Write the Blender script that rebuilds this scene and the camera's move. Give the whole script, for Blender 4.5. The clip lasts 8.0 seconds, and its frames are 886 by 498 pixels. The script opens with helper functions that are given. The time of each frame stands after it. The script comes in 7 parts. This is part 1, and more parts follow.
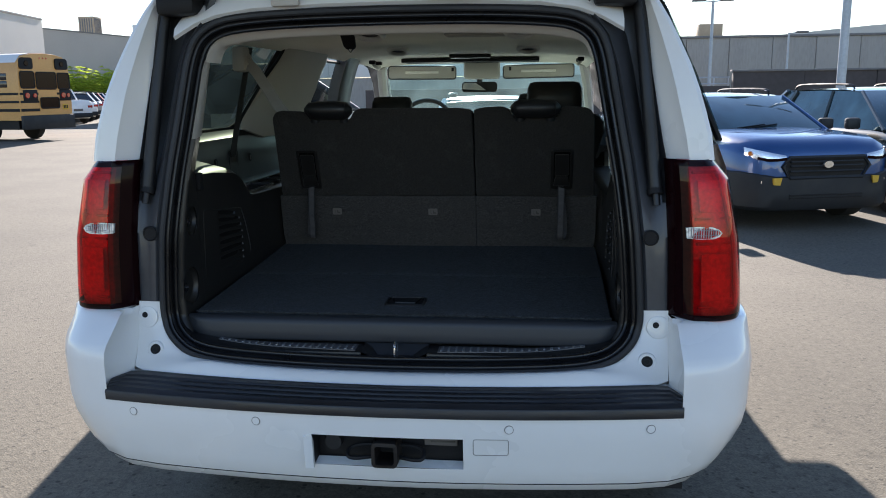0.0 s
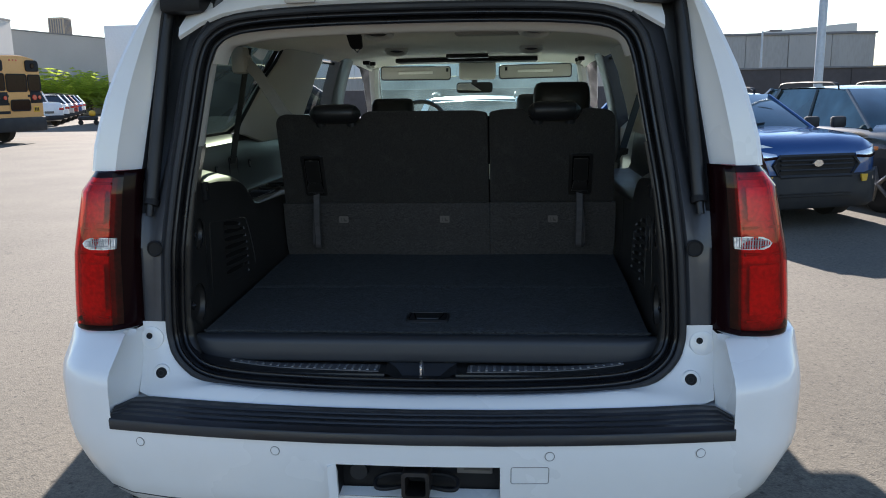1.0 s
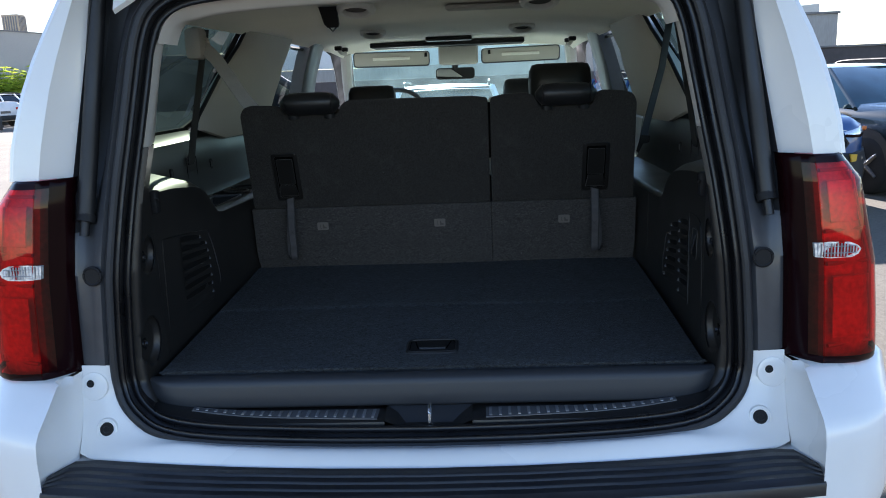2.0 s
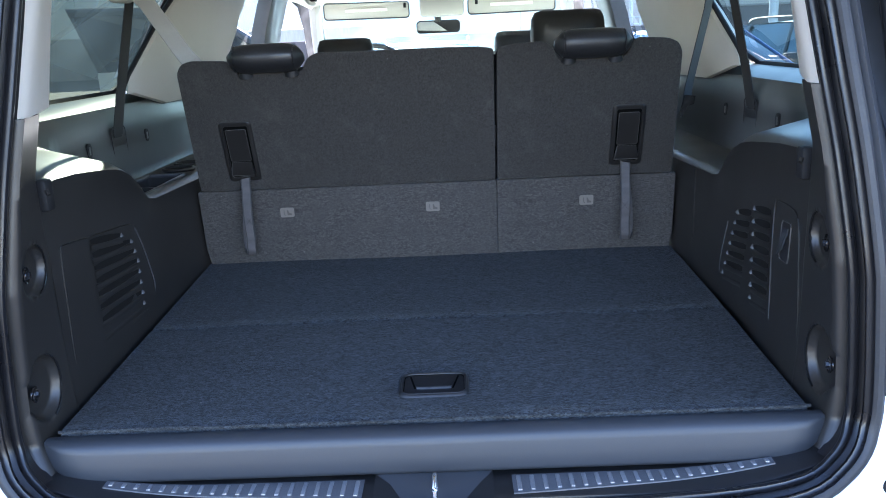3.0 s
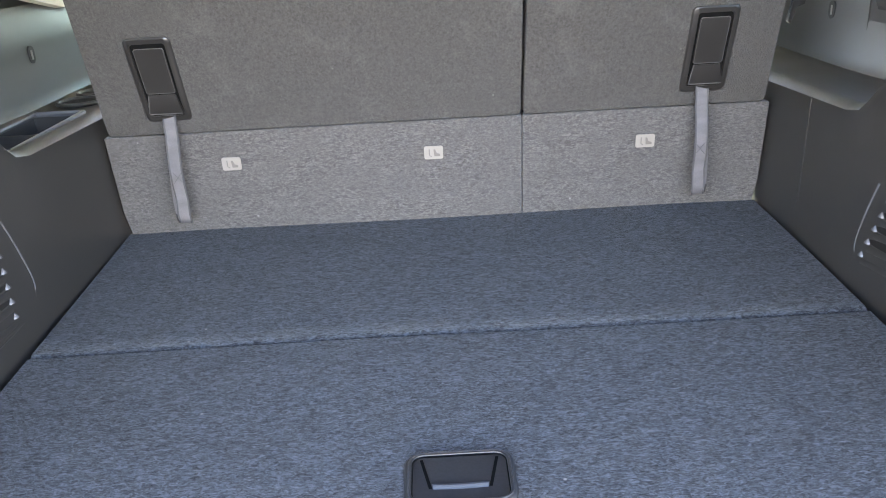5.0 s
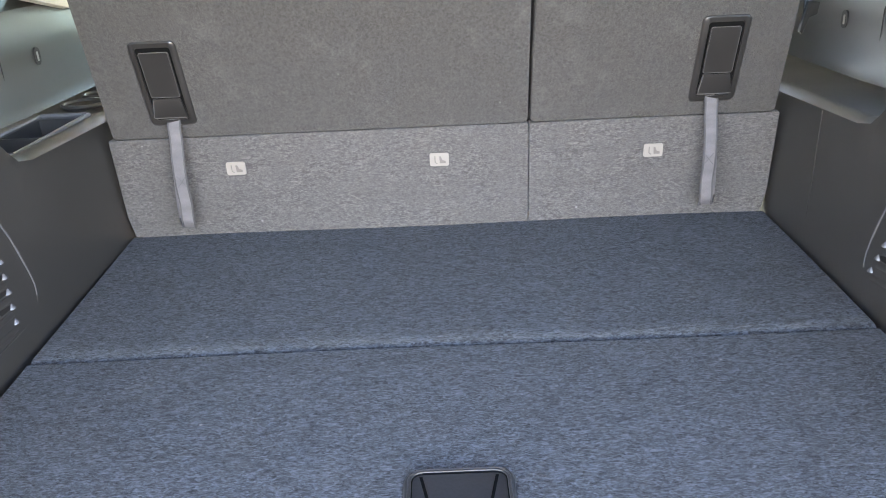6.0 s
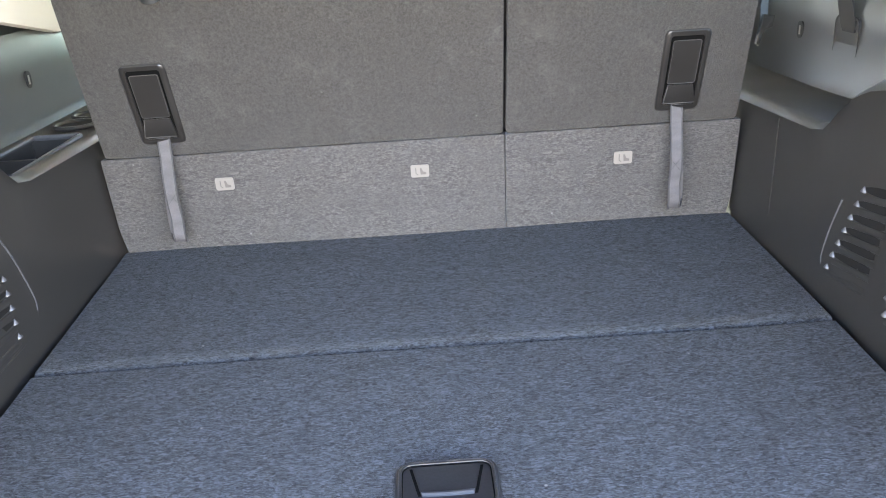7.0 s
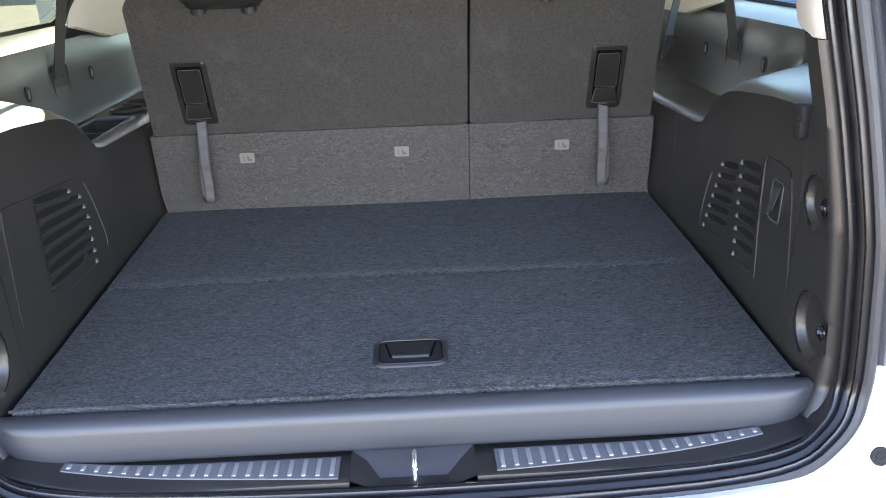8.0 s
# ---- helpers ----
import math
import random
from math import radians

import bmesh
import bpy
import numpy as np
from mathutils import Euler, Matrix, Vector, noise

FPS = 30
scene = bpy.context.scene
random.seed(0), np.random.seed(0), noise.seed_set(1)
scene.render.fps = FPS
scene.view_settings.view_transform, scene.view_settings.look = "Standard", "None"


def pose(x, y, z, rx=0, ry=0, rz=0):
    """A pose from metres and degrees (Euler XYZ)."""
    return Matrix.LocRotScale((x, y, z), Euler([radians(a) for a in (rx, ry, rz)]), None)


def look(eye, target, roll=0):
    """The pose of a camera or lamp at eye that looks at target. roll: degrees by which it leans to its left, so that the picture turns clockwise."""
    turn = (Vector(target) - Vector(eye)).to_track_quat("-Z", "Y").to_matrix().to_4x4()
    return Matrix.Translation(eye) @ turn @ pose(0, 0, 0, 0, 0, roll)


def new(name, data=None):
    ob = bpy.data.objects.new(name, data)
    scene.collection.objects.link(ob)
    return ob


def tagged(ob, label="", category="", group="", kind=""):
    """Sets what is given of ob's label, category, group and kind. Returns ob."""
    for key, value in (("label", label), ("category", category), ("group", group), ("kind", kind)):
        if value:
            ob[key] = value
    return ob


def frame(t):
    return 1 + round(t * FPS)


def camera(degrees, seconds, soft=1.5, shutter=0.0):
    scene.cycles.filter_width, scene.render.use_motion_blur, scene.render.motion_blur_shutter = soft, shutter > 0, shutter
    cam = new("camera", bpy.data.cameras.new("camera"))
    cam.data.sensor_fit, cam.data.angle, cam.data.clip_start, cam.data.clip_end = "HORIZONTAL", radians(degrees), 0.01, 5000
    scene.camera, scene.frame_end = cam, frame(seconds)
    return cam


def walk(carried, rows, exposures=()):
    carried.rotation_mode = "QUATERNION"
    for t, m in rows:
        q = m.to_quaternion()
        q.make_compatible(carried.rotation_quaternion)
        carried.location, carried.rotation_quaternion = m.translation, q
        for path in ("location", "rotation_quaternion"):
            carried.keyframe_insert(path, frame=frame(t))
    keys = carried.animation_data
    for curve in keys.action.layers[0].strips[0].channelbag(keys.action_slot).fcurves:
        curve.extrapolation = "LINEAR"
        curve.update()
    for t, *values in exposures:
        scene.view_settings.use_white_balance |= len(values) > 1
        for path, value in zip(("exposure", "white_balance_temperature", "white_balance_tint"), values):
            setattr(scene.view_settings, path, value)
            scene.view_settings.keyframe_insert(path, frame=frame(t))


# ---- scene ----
cam = camera(57.2, 8.0, soft=1.0)
PATH = [
    (0, (0.398, -2.173, 1.522), (0.168, -0.224, 1.138), -0.7),
    (0.5, (0.316, -2.131, 1.519), (0.133, -0.178, 1.128), -0.8),
    (1, (0.246, -2.039, 1.53), (0.074, -0.084, 1.145), -1.0),
    (1.5, (0.204, -1.896, 1.526), (0.056, 0.06, 1.137), -1.3),
    (1.6, (0.191, -1.855, 1.526), (0.047, 0.101, 1.134), -1.2),
    (1.7, (0.176, -1.801, 1.524), (0.04, 0.155, 1.129), -1.5),
    (2.8, (0.064, -1.241, 1.482), (0.014, 0.699, 0.999), -2.7),
    (3, (0.062, -1.132, 1.482), (0.016, 0.803, 0.977), -2.7),
    (3.5, (0.043, -0.905, 1.47), (0.017, 1.01, 0.892), -2.7),
    (4, (0.002, -0.693, 1.457), (0.004, 1.203, 0.821), -3.1),
    (4.5, (-0.002, -0.586, 1.449), (0.003, 1.276, 0.718), -3.4),
    (6, (0.006, -0.526, 1.464), (-0.014, 1.331, 0.722), -2.7),
    (6.5, (0.004, -0.541, 1.472), (-0.013, 1.315, 0.728), -2.6),
    (7, (0.005, -0.59, 1.49), (0.031, 1.272, 0.762), -3.6),
    (7.5, (0.011, -0.771, 1.506), (0.059, 1.093, 0.782), -3.7),
    (8, (0.032, -1.031, 1.526), (0.082, 0.844, 0.831), -2.1),
]
EXPOSURES = [(0, 1.53, 6450, 16), (1.0, 1.53, 6400, 16), (1.7, 1.7, 6250, 16.5), (2.8, 3.62, 5800, 22.5), (3.5, 5.00, 6600, 27), (4.0, 5.37, 6800, 27.5), (4.5, 5.82, 7250, 28), (6.5, 6.08, 7550, 28), (7.5, 5.70, 7550, 28), (8.0, 4.95, 7450, 28)]
walk(cam, [(t, look(eye, target, roll)) for t, eye, target, roll in PATH], EXPOSURES)

# the sun stands low ahead of the vehicle, a little to its left
SUN_AZ, SUN_EL = -8.3, 22.0
world = bpy.data.worlds.new("sky")
scene.world = world
world.use_nodes = True
wt = world.node_tree
sky = wt.nodes.new("ShaderNodeTexSky")
sky.sky_type, sky.sun_disc = "NISHITA", False
sky.sun_elevation, sky.sun_rotation = radians(SUN_EL), radians(SUN_AZ)
sky.air_density, sky.dust_density, sky.ozone_density = 1.0, 0.05, 1.8
wt.links.new(sky.outputs["Color"], wt.nodes["Background"].inputs["Color"])
wt.nodes["Background"].inputs["Strength"].default_value = 0.085
sun = new("sun", bpy.data.lights.new("sun", "SUN"))
sun.data.energy, sun.data.angle, sun.data.color = 5.0, radians(0.5), (1.0, 0.93, 0.82)
SUN_DIR = Vector((math.sin(radians(SUN_AZ)) * math.cos(radians(SUN_EL)), math.cos(radians(SUN_AZ)) * math.cos(radians(SUN_EL)), math.sin(radians(SUN_EL))))
sun.matrix_world = look(SUN_DIR * 60, (0, 0, 0))

# ---------------------------------------------------------------- materials


def mat(name, base, rough=0.6, metal=0.0, var=0.12, scale=60.0, big=3.0, bump=0.1, coat=0.0, depth=0.001, sheen=0.0, island=0.0, rvar=0.0, stretch=(1, 1, 1)):
    """A procedural surface: two scales of mottling, fine relief, optional clear coat."""
    m = bpy.data.materials.new(name)
    m.use_nodes = True
    nt = m.node_tree
    b = nt.nodes["Principled BSDF"]
    b.inputs["Metallic"].default_value = metal
    b.inputs["Coat Weight"].default_value = coat
    b.inputs["Coat Roughness"].default_value = 0.04
    if sheen:
        b.inputs["Sheen Weight"].default_value = sheen
        b.inputs["Sheen Roughness"].default_value = 0.5
    tc = nt.nodes.new("ShaderNodeTexCoord")
    mp = nt.nodes.new("ShaderNodeMapping")
    mp.inputs["Scale"].default_value = stretch
    nt.links.new(tc.outputs["Object"], mp.inputs["Vector"])
    fine, wide = nt.nodes.new("ShaderNodeTexNoise"), nt.nodes.new("ShaderNodeTexNoise")
    for n, s, d in ((fine, scale, 3.0), (wide, big, 5.0)):
        n.inputs["Scale"].default_value, n.inputs["Detail"].default_value = s, d
        nt.links.new(mp.outputs["Vector"], n.inputs["Vector"])
    mid = nt.nodes.new("ShaderNodeMath")
    mid.operation = "ADD"
    nt.links.new(fine.outputs["Fac"], mid.inputs[0])
    nt.links.new(wide.outputs["Fac"], mid.inputs[1])
    last = mid.outputs[0]
    if island:
        info = nt.nodes.new("ShaderNodeObjectInfo")
        k = nt.nodes.new("ShaderNodeMath")
        k.operation = "MULTIPLY_ADD"
        k.inputs[1].default_value = island
        nt.links.new(info.outputs["Random"], k.inputs[0])
        nt.links.new(last, k.inputs[2])
        last = k.outputs[0]
    ramp = nt.nodes.new("ShaderNodeMapRange")
    ramp.interpolation_type = "SMOOTHSTEP"
    ramp.inputs["From Min"].default_value, ramp.inputs["From Max"].default_value = 0.65, 1.35
    ramp.inputs["To Min"].default_value, ramp.inputs["To Max"].default_value = 1 - var, 1 + var
    nt.links.new(last, ramp.inputs["Value"])
    mul = nt.nodes.new("ShaderNodeVectorMath")
    mul.operation = "SCALE"
    mul.inputs[0].default_value = base
    nt.links.new(ramp.outputs["Result"], mul.inputs["Scale"])
    nt.links.new(mul.outputs["Vector"], b.inputs["Base Color"])
    if rvar:
        rr = nt.nodes.new("ShaderNodeMapRange")
        rr.interpolation_type = "SMOOTHSTEP"
        rr.inputs["From Min"].default_value, rr.inputs["From Max"].default_value = 0.3, 0.7
        rr.inputs["To Min"].default_value, rr.inputs["To Max"].default_value = rough - rvar, rough + rvar
        nt.links.new(wide.outputs["Fac"], rr.inputs["Value"])
        nt.links.new(rr.outputs["Result"], b.inputs["Roughness"])
    else:
        b.inputs["Roughness"].default_value = rough
    if bump:
        bp = nt.nodes.new("ShaderNodeBump")
        bp.inputs["Strength"].default_value, bp.inputs["Distance"].default_value = bump, depth
        nt.links.new(fine.outputs["Fac"], bp.inputs["Height"])
        nt.links.new(bp.outputs["Normal"], b.inputs["Normal"])
    return m


def clear(name, tint, gloss=0.04, ior=1.45, dust=0.0):
    """Thin clear or coloured glass: tinted see-through with a Fresnel gloss."""
    m = bpy.data.materials.new(name)
    m.use_nodes = True
    nt = m.node_tree
    nt.nodes.remove(nt.nodes["Principled BSDF"])
    tr, gl = nt.nodes.new("ShaderNodeBsdfTransparent"), nt.nodes.new("ShaderNodeBsdfGlossy")
    tr.inputs["Color"].default_value = (*tint, 1)
    gl.inputs["Roughness"].default_value = gloss
    lw, mx = nt.nodes.new("ShaderNodeLayerWeight"), nt.nodes.new("ShaderNodeMixShader")
    lw.inputs["Blend"].default_value = 0.5
    pw, ma = nt.nodes.new("ShaderNodeMath"), nt.nodes.new("ShaderNodeMath")
    pw.operation, ma.operation = "POWER", "MULTIPLY_ADD"
    pw.inputs[1].default_value = 5.0
    ma.inputs[1].default_value, ma.inputs[2].default_value = 0.9, ((ior - 1) / (ior + 1)) ** 2
    nt.links.new(lw.outputs["Facing"], pw.inputs[0])
    nt.links.new(pw.outputs[0], ma.inputs[0])
    nt.links.new(ma.outputs[0], mx.inputs["Fac"])
    body = tr.outputs["BSDF"]
    if dust:
        # a film of road dust that scatters the sun
        tl, dm = nt.nodes.new("ShaderNodeBsdfTranslucent"), nt.nodes.new("ShaderNodeMixShader")
        tl.inputs["Color"].default_value = (0.56, 0.86, 0.88, 1)
        no, tc, rg = nt.nodes.new("ShaderNodeTexNoise"), nt.nodes.new("ShaderNodeTexCoord"), nt.nodes.new("ShaderNodeMapRange")
        no.inputs["Scale"].default_value, no.inputs["Detail"].default_value = 5.0, 8
        nt.links.new(tc.outputs["Object"], no.inputs["Vector"])
        nt.links.new(no.outputs["Fac"], rg.inputs["Value"])
        rg.inputs["From Min"].default_value, rg.inputs["From Max"].default_value = 0.3, 0.75
        rg.inputs["To Min"].default_value, rg.inputs["To Max"].default_value = dust * 0.5, dust * 1.5
        nt.links.new(rg.outputs["Result"], dm.inputs["Fac"])
        nt.links.new(body, dm.inputs[1])
        nt.links.new(tl.outputs["BSDF"], dm.inputs[2])
        body = dm.outputs["Shader"]
    nt.links.new(body, mx.inputs[1])
    nt.links.new(gl.outputs["BSDF"], mx.inputs[2])
    nt.links.new(mx.outputs["Shader"], nt.nodes["Material Output"].inputs["Surface"])
    return m


def asphalt_material():
    """Old bleached asphalt: pale binder, darker and reddish stones, faint stains and hairline cracks."""
    m = mat("bleached_asphalt", (0.116, 0.102, 0.077), 0.9, var=0.22, scale=26, big=0.7, bump=0.0)
    nt = m.node_tree
    b = nt.nodes["Principled BSDF"]
    tc = nt.nodes.new("ShaderNodeTexCoord")
    vo = nt.nodes.new("ShaderNodeTexVoronoi")
    vo.inputs["Scale"].default_value = 120.0
    nt.links.new(tc.outputs["Object"], vo.inputs["Vector"])
    bw = nt.nodes.new("ShaderNodeSeparateColor")
    nt.links.new(vo.outputs["Color"], bw.inputs["Color"])
    rng = nt.nodes.new("ShaderNodeMapRange")
    rng.inputs["To Min"].default_value, rng.inputs["To Max"].default_value = 0.74, 1.20
    nt.links.new(bw.outputs["Red"], rng.inputs["Value"])
    old = b.inputs["Base Color"].links[0].from_socket
    sc = nt.nodes.new("ShaderNodeVectorMath")
    sc.operation = "SCALE"
    nt.links.new(old, sc.inputs[0])
    nt.links.new(rng.outputs["Result"], sc.inputs["Scale"])
    # scattered dark stones and pits
    pit, psp, plim, prnd, pmul, pout, s0 = (nt.nodes.new(k) for k in ("ShaderNodeTexVoronoi", "ShaderNodeSeparateColor", "ShaderNodeMapRange", "ShaderNodeMapRange", "ShaderNodeMath", "ShaderNodeMapRange", "ShaderNodeVectorMath"))
    pit.inputs["Scale"].default_value = 36.0
    nt.links.new(tc.outputs["Object"], pit.inputs["Vector"])
    nt.links.new(pit.outputs["Color"], psp.inputs["Color"])
    plim.inputs["From Min"].default_value, plim.inputs["From Max"].default_value = 0.42, 0.22
    nt.links.new(pit.outputs["Distance"], plim.inputs["Value"])
    prnd.inputs["From Min"].default_value, prnd.inputs["From Max"].default_value = 0.72, 0.95
    nt.links.new(psp.outputs["Red"], prnd.inputs["Value"])
    pmul.operation = "MULTIPLY"
    nt.links.new(plim.outputs["Result"], pmul.inputs[0])
    nt.links.new(prnd.outputs["Result"], pmul.inputs[1])
    pout.inputs["To Min"].default_value, pout.inputs["To Max"].default_value = 1.0, 0.36
    nt.links.new(pmul.outputs[0], pout.inputs["Value"])
    s0.operation = "SCALE"
    nt.links.new(sc.outputs["Vector"], s0.inputs[0])
    nt.links.new(pout.outputs["Result"], s0.inputs["Scale"])
    sc = s0
    # hairline cracks
    cr = nt.nodes.new("ShaderNodeTexVoronoi")
    cr.feature = "DISTANCE_TO_EDGE"
    cr.inputs["Scale"].default_value = 0.30
    wob = nt.nodes.new("ShaderNodeTexNoise")
    wob.inputs["Scale"].default_value, wob.inputs["Detail"].default_value = 1.8, 6
    nt.links.new(tc.outputs["Object"], wob.inputs["Vector"])
    ad = nt.nodes.new("ShaderNodeVectorMath")
    ad.operation = "ADD"
    nt.links.new(tc.outputs["Object"], ad.inputs[0])
    nt.links.new(wob.outputs["Color"], ad.inputs[1])
    nt.links.new(ad.outputs["Vector"], cr.inputs["Vector"])
    line = nt.nodes.new("ShaderNodeMapRange")
    line.inputs["From Max"].default_value = 0.005
    line.inputs["To Min"].default_value = 0.72
    nt.links.new(cr.outputs["Distance"], line.inputs["Value"])
    s2 = nt.nodes.new("ShaderNodeVectorMath")
    s2.operation = "SCALE"
    nt.links.new(sc.outputs["Vector"], s2.inputs[0])
    nt.links.new(line.outputs["Result"], s2.inputs["Scale"])
    nt.links.new(s2.outputs["Vector"], b.inputs["Base Color"])
    bp = nt.nodes.new("ShaderNodeBump")
    bp.inputs["Strength"].default_value, bp.inputs["Distance"].default_value = 0.4, 0.004
    nt.links.new(vo.outputs["Distance"], bp.inputs["Height"])
    nt.links.new(bp.outputs["Normal"], b.inputs["Normal"])
    return m


def carpet_material(name, base, pale, fibre, streak, patch=0.45, amp=0.35, along=0.5, var=0.4, crease=0.0, cluster=0.0, wrinkle=0.76, relief=0.0045, lay=(0.55, 1.5, 1.3)):
    """Short needled pile: streaky fibres, wavy tufts and a few pale brushed spots."""
    m = mat(name, base, 0.97, var=var, scale=fibre, big=190.0, bump=0.0, sheen=0.10, stretch=lay)
    nt = m.node_tree
    b = nt.nodes["Principled BSDF"]
    b.inputs["Specular IOR Level"].default_value = 0.12
    tc = nt.nodes.new("ShaderNodeTexCoord")
    mp = nt.nodes.new("ShaderNodeMapping")
    mp.inputs["Scale"].default_value = (along, 1.0, 1.0)
    nt.links.new(tc.outputs["Object"], mp.inputs["Vector"])
    w = nt.nodes.new("ShaderNodeTexNoise")
    w.inputs["Scale"].default_value, w.inputs["Detail"].default_value, w.inputs["Roughness"].default_value = streak, 5, wrinkle
    w.inputs["Distortion"].default_value = 1.5
    nt.links.new(mp.outputs["Vector"], w.inputs["Vector"])
    n = nt.nodes.new("ShaderNodeTexNoise")
    n.inputs["Scale"].default_value, n.inputs["Detail"].default_value, n.inputs["Roughness"].default_value = 9.0, 9, 0.78
    nt.links.new(tc.outputs["Object"], n.inputs["Vector"])
    r = nt.nodes.new("ShaderNodeMapRange")
    r.inputs["From Min"].default_value, r.inputs["From Max"].default_value, r.inputs["To Max"].default_value = 0.54, 0.84, patch
    nt.links.new(n.outputs["Fac"], r.inputs["Value"])
    rs = nt.nodes.new("ShaderNodeMapRange")
    rs.inputs["From Min"].default_value, rs.inputs["From Max"].default_value = 0.42, 0.60
    rs.inputs["To Min"].default_value, rs.inputs["To Max"].default_value = 1 - amp * 0.72, 1 + amp * 1.25
    nt.links.new(w.outputs["Fac"], rs.inputs["Value"])
    old = b.inputs["Base Color"].links[0].from_socket
    sc = nt.nodes.new("ShaderNodeVectorMath")
    sc.operation = "SCALE"
    nt.links.new(old, sc.inputs[0])
    wisp = rs.outputs["Result"]
    if cluster:
        cn, cm, cf = (nt.nodes.new(k) for k in ("ShaderNodeTexNoise", "ShaderNodeMapRange", "ShaderNodeMix"))
        cn.inputs["Scale"].default_value, cn.inputs["Detail"].default_value = cluster, 3
        nt.links.new(tc.outputs["Object"], cn.inputs["Vector"])
        cm.inputs["From Min"].default_value, cm.inputs["From Max"].default_value, cm.inputs["To Min"].default_value = 0.40, 0.60, 0.25
        nt.links.new(cn.outputs["Fac"], cm.inputs["Value"])
        nt.links.new(cm.outputs["Result"], cf.inputs["Factor"])
        cf.inputs[2].default_value = 1.0
        nt.links.new(wisp, cf.inputs[3])
        wisp = cf.outputs[0]
    nt.links.new(wisp, sc.inputs["Scale"])
    shade = sc.outputs["Vector"]
    if crease:
        # faint folds, their crease shade painted as darker lines in the colour
        wob, ad, vc, fold_shade, s2 = (nt.nodes.new(k) for k in ("ShaderNodeTexNoise", "ShaderNodeVectorMath", "ShaderNodeTexVoronoi", "ShaderNodeMapRange", "ShaderNodeVectorMath"))
        wob.inputs["Scale"].default_value, wob.inputs["Detail"].default_value = 3.5, 5
        nt.links.new(tc.outputs["Object"], wob.inputs["Vector"])
        ad.operation = "MULTIPLY_ADD"
        ad.inputs[1].default_value = (0.30, 0.30, 0.30)
        nt.links.new(wob.outputs["Color"], ad.inputs[0])
        nt.links.new(tc.outputs["Object"], ad.inputs[2])
        vc.feature = "DISTANCE_TO_EDGE"
        vc.inputs["Scale"].default_value = 3.2
        nt.links.new(ad.outputs["Vector"], vc.inputs["Vector"])
        fold_shade.interpolation_type = "SMOOTHSTEP"
        fold_shade.inputs["From Max"].default_value, fold_shade.inputs["To Min"].default_value = 0.030, 1 - crease
        nt.links.new(vc.outputs["Distance"], fold_shade.inputs["Value"])
        s2.operation = "SCALE"
        nt.links.new(shade, s2.inputs[0])
        nt.links.new(fold_shade.outputs["Result"], s2.inputs["Scale"])
        shade = s2.outputs["Vector"]
    mx = nt.nodes.new("ShaderNodeMix")
    mx.data_type = "RGBA"
    nt.links.new(r.outputs["Result"], mx.inputs["Factor"])
    nt.links.new(shade, mx.inputs["A"])
    mx.inputs["B"].default_value = (*pale, 1)
    # pale lint caught in the pile
    vo, sp, lim, rnd, both = (nt.nodes.new(k) for k in ("ShaderNodeTexVoronoi", "ShaderNodeSeparateColor", "ShaderNodeMapRange", "ShaderNodeMapRange", "ShaderNodeMath"))
    vo.inputs["Scale"].default_value = 60.0
    nt.links.new(tc.outputs["Object"], vo.inputs["Vector"])
    nt.links.new(vo.outputs["Color"], sp.inputs["Color"])
    lim.inputs["From Min"].default_value, lim.inputs["From Max"].default_value = 0.16, 0.08
    nt.links.new(vo.outputs["Distance"], lim.inputs["Value"])
    rnd.inputs["From Min"].default_value, rnd.inputs["From Max"].default_value = 0.965, 0.995
    nt.links.new(sp.outputs["Red"], rnd.inputs["Value"])
    both.operation = "MULTIPLY"
    nt.links.new(lim.outputs["Result"], both.inputs[0])
    nt.links.new(rnd.outputs["Result"], both.inputs[1])
    lint = nt.nodes.new("ShaderNodeMix")
    lint.data_type = "RGBA"
    nt.links.new(both.outputs[0], lint.inputs["Factor"])
    nt.links.new(mx.outputs["Result"], lint.inputs["A"])
    lint.inputs["B"].default_value = (0.17, 0.165, 0.155, 1)
    nt.links.new(lint.outputs["Result"], b.inputs["Base Color"])
    bp = nt.nodes.new("ShaderNodeBump")
    bp.inputs["Strength"].default_value, bp.inputs["Distance"].default_value = 1.0, relief
    nt.links.new(w.outputs["Fac"], bp.inputs["Height"])
    nt.links.new(bp.outputs["Normal"], b.inputs["Normal"])
    return m


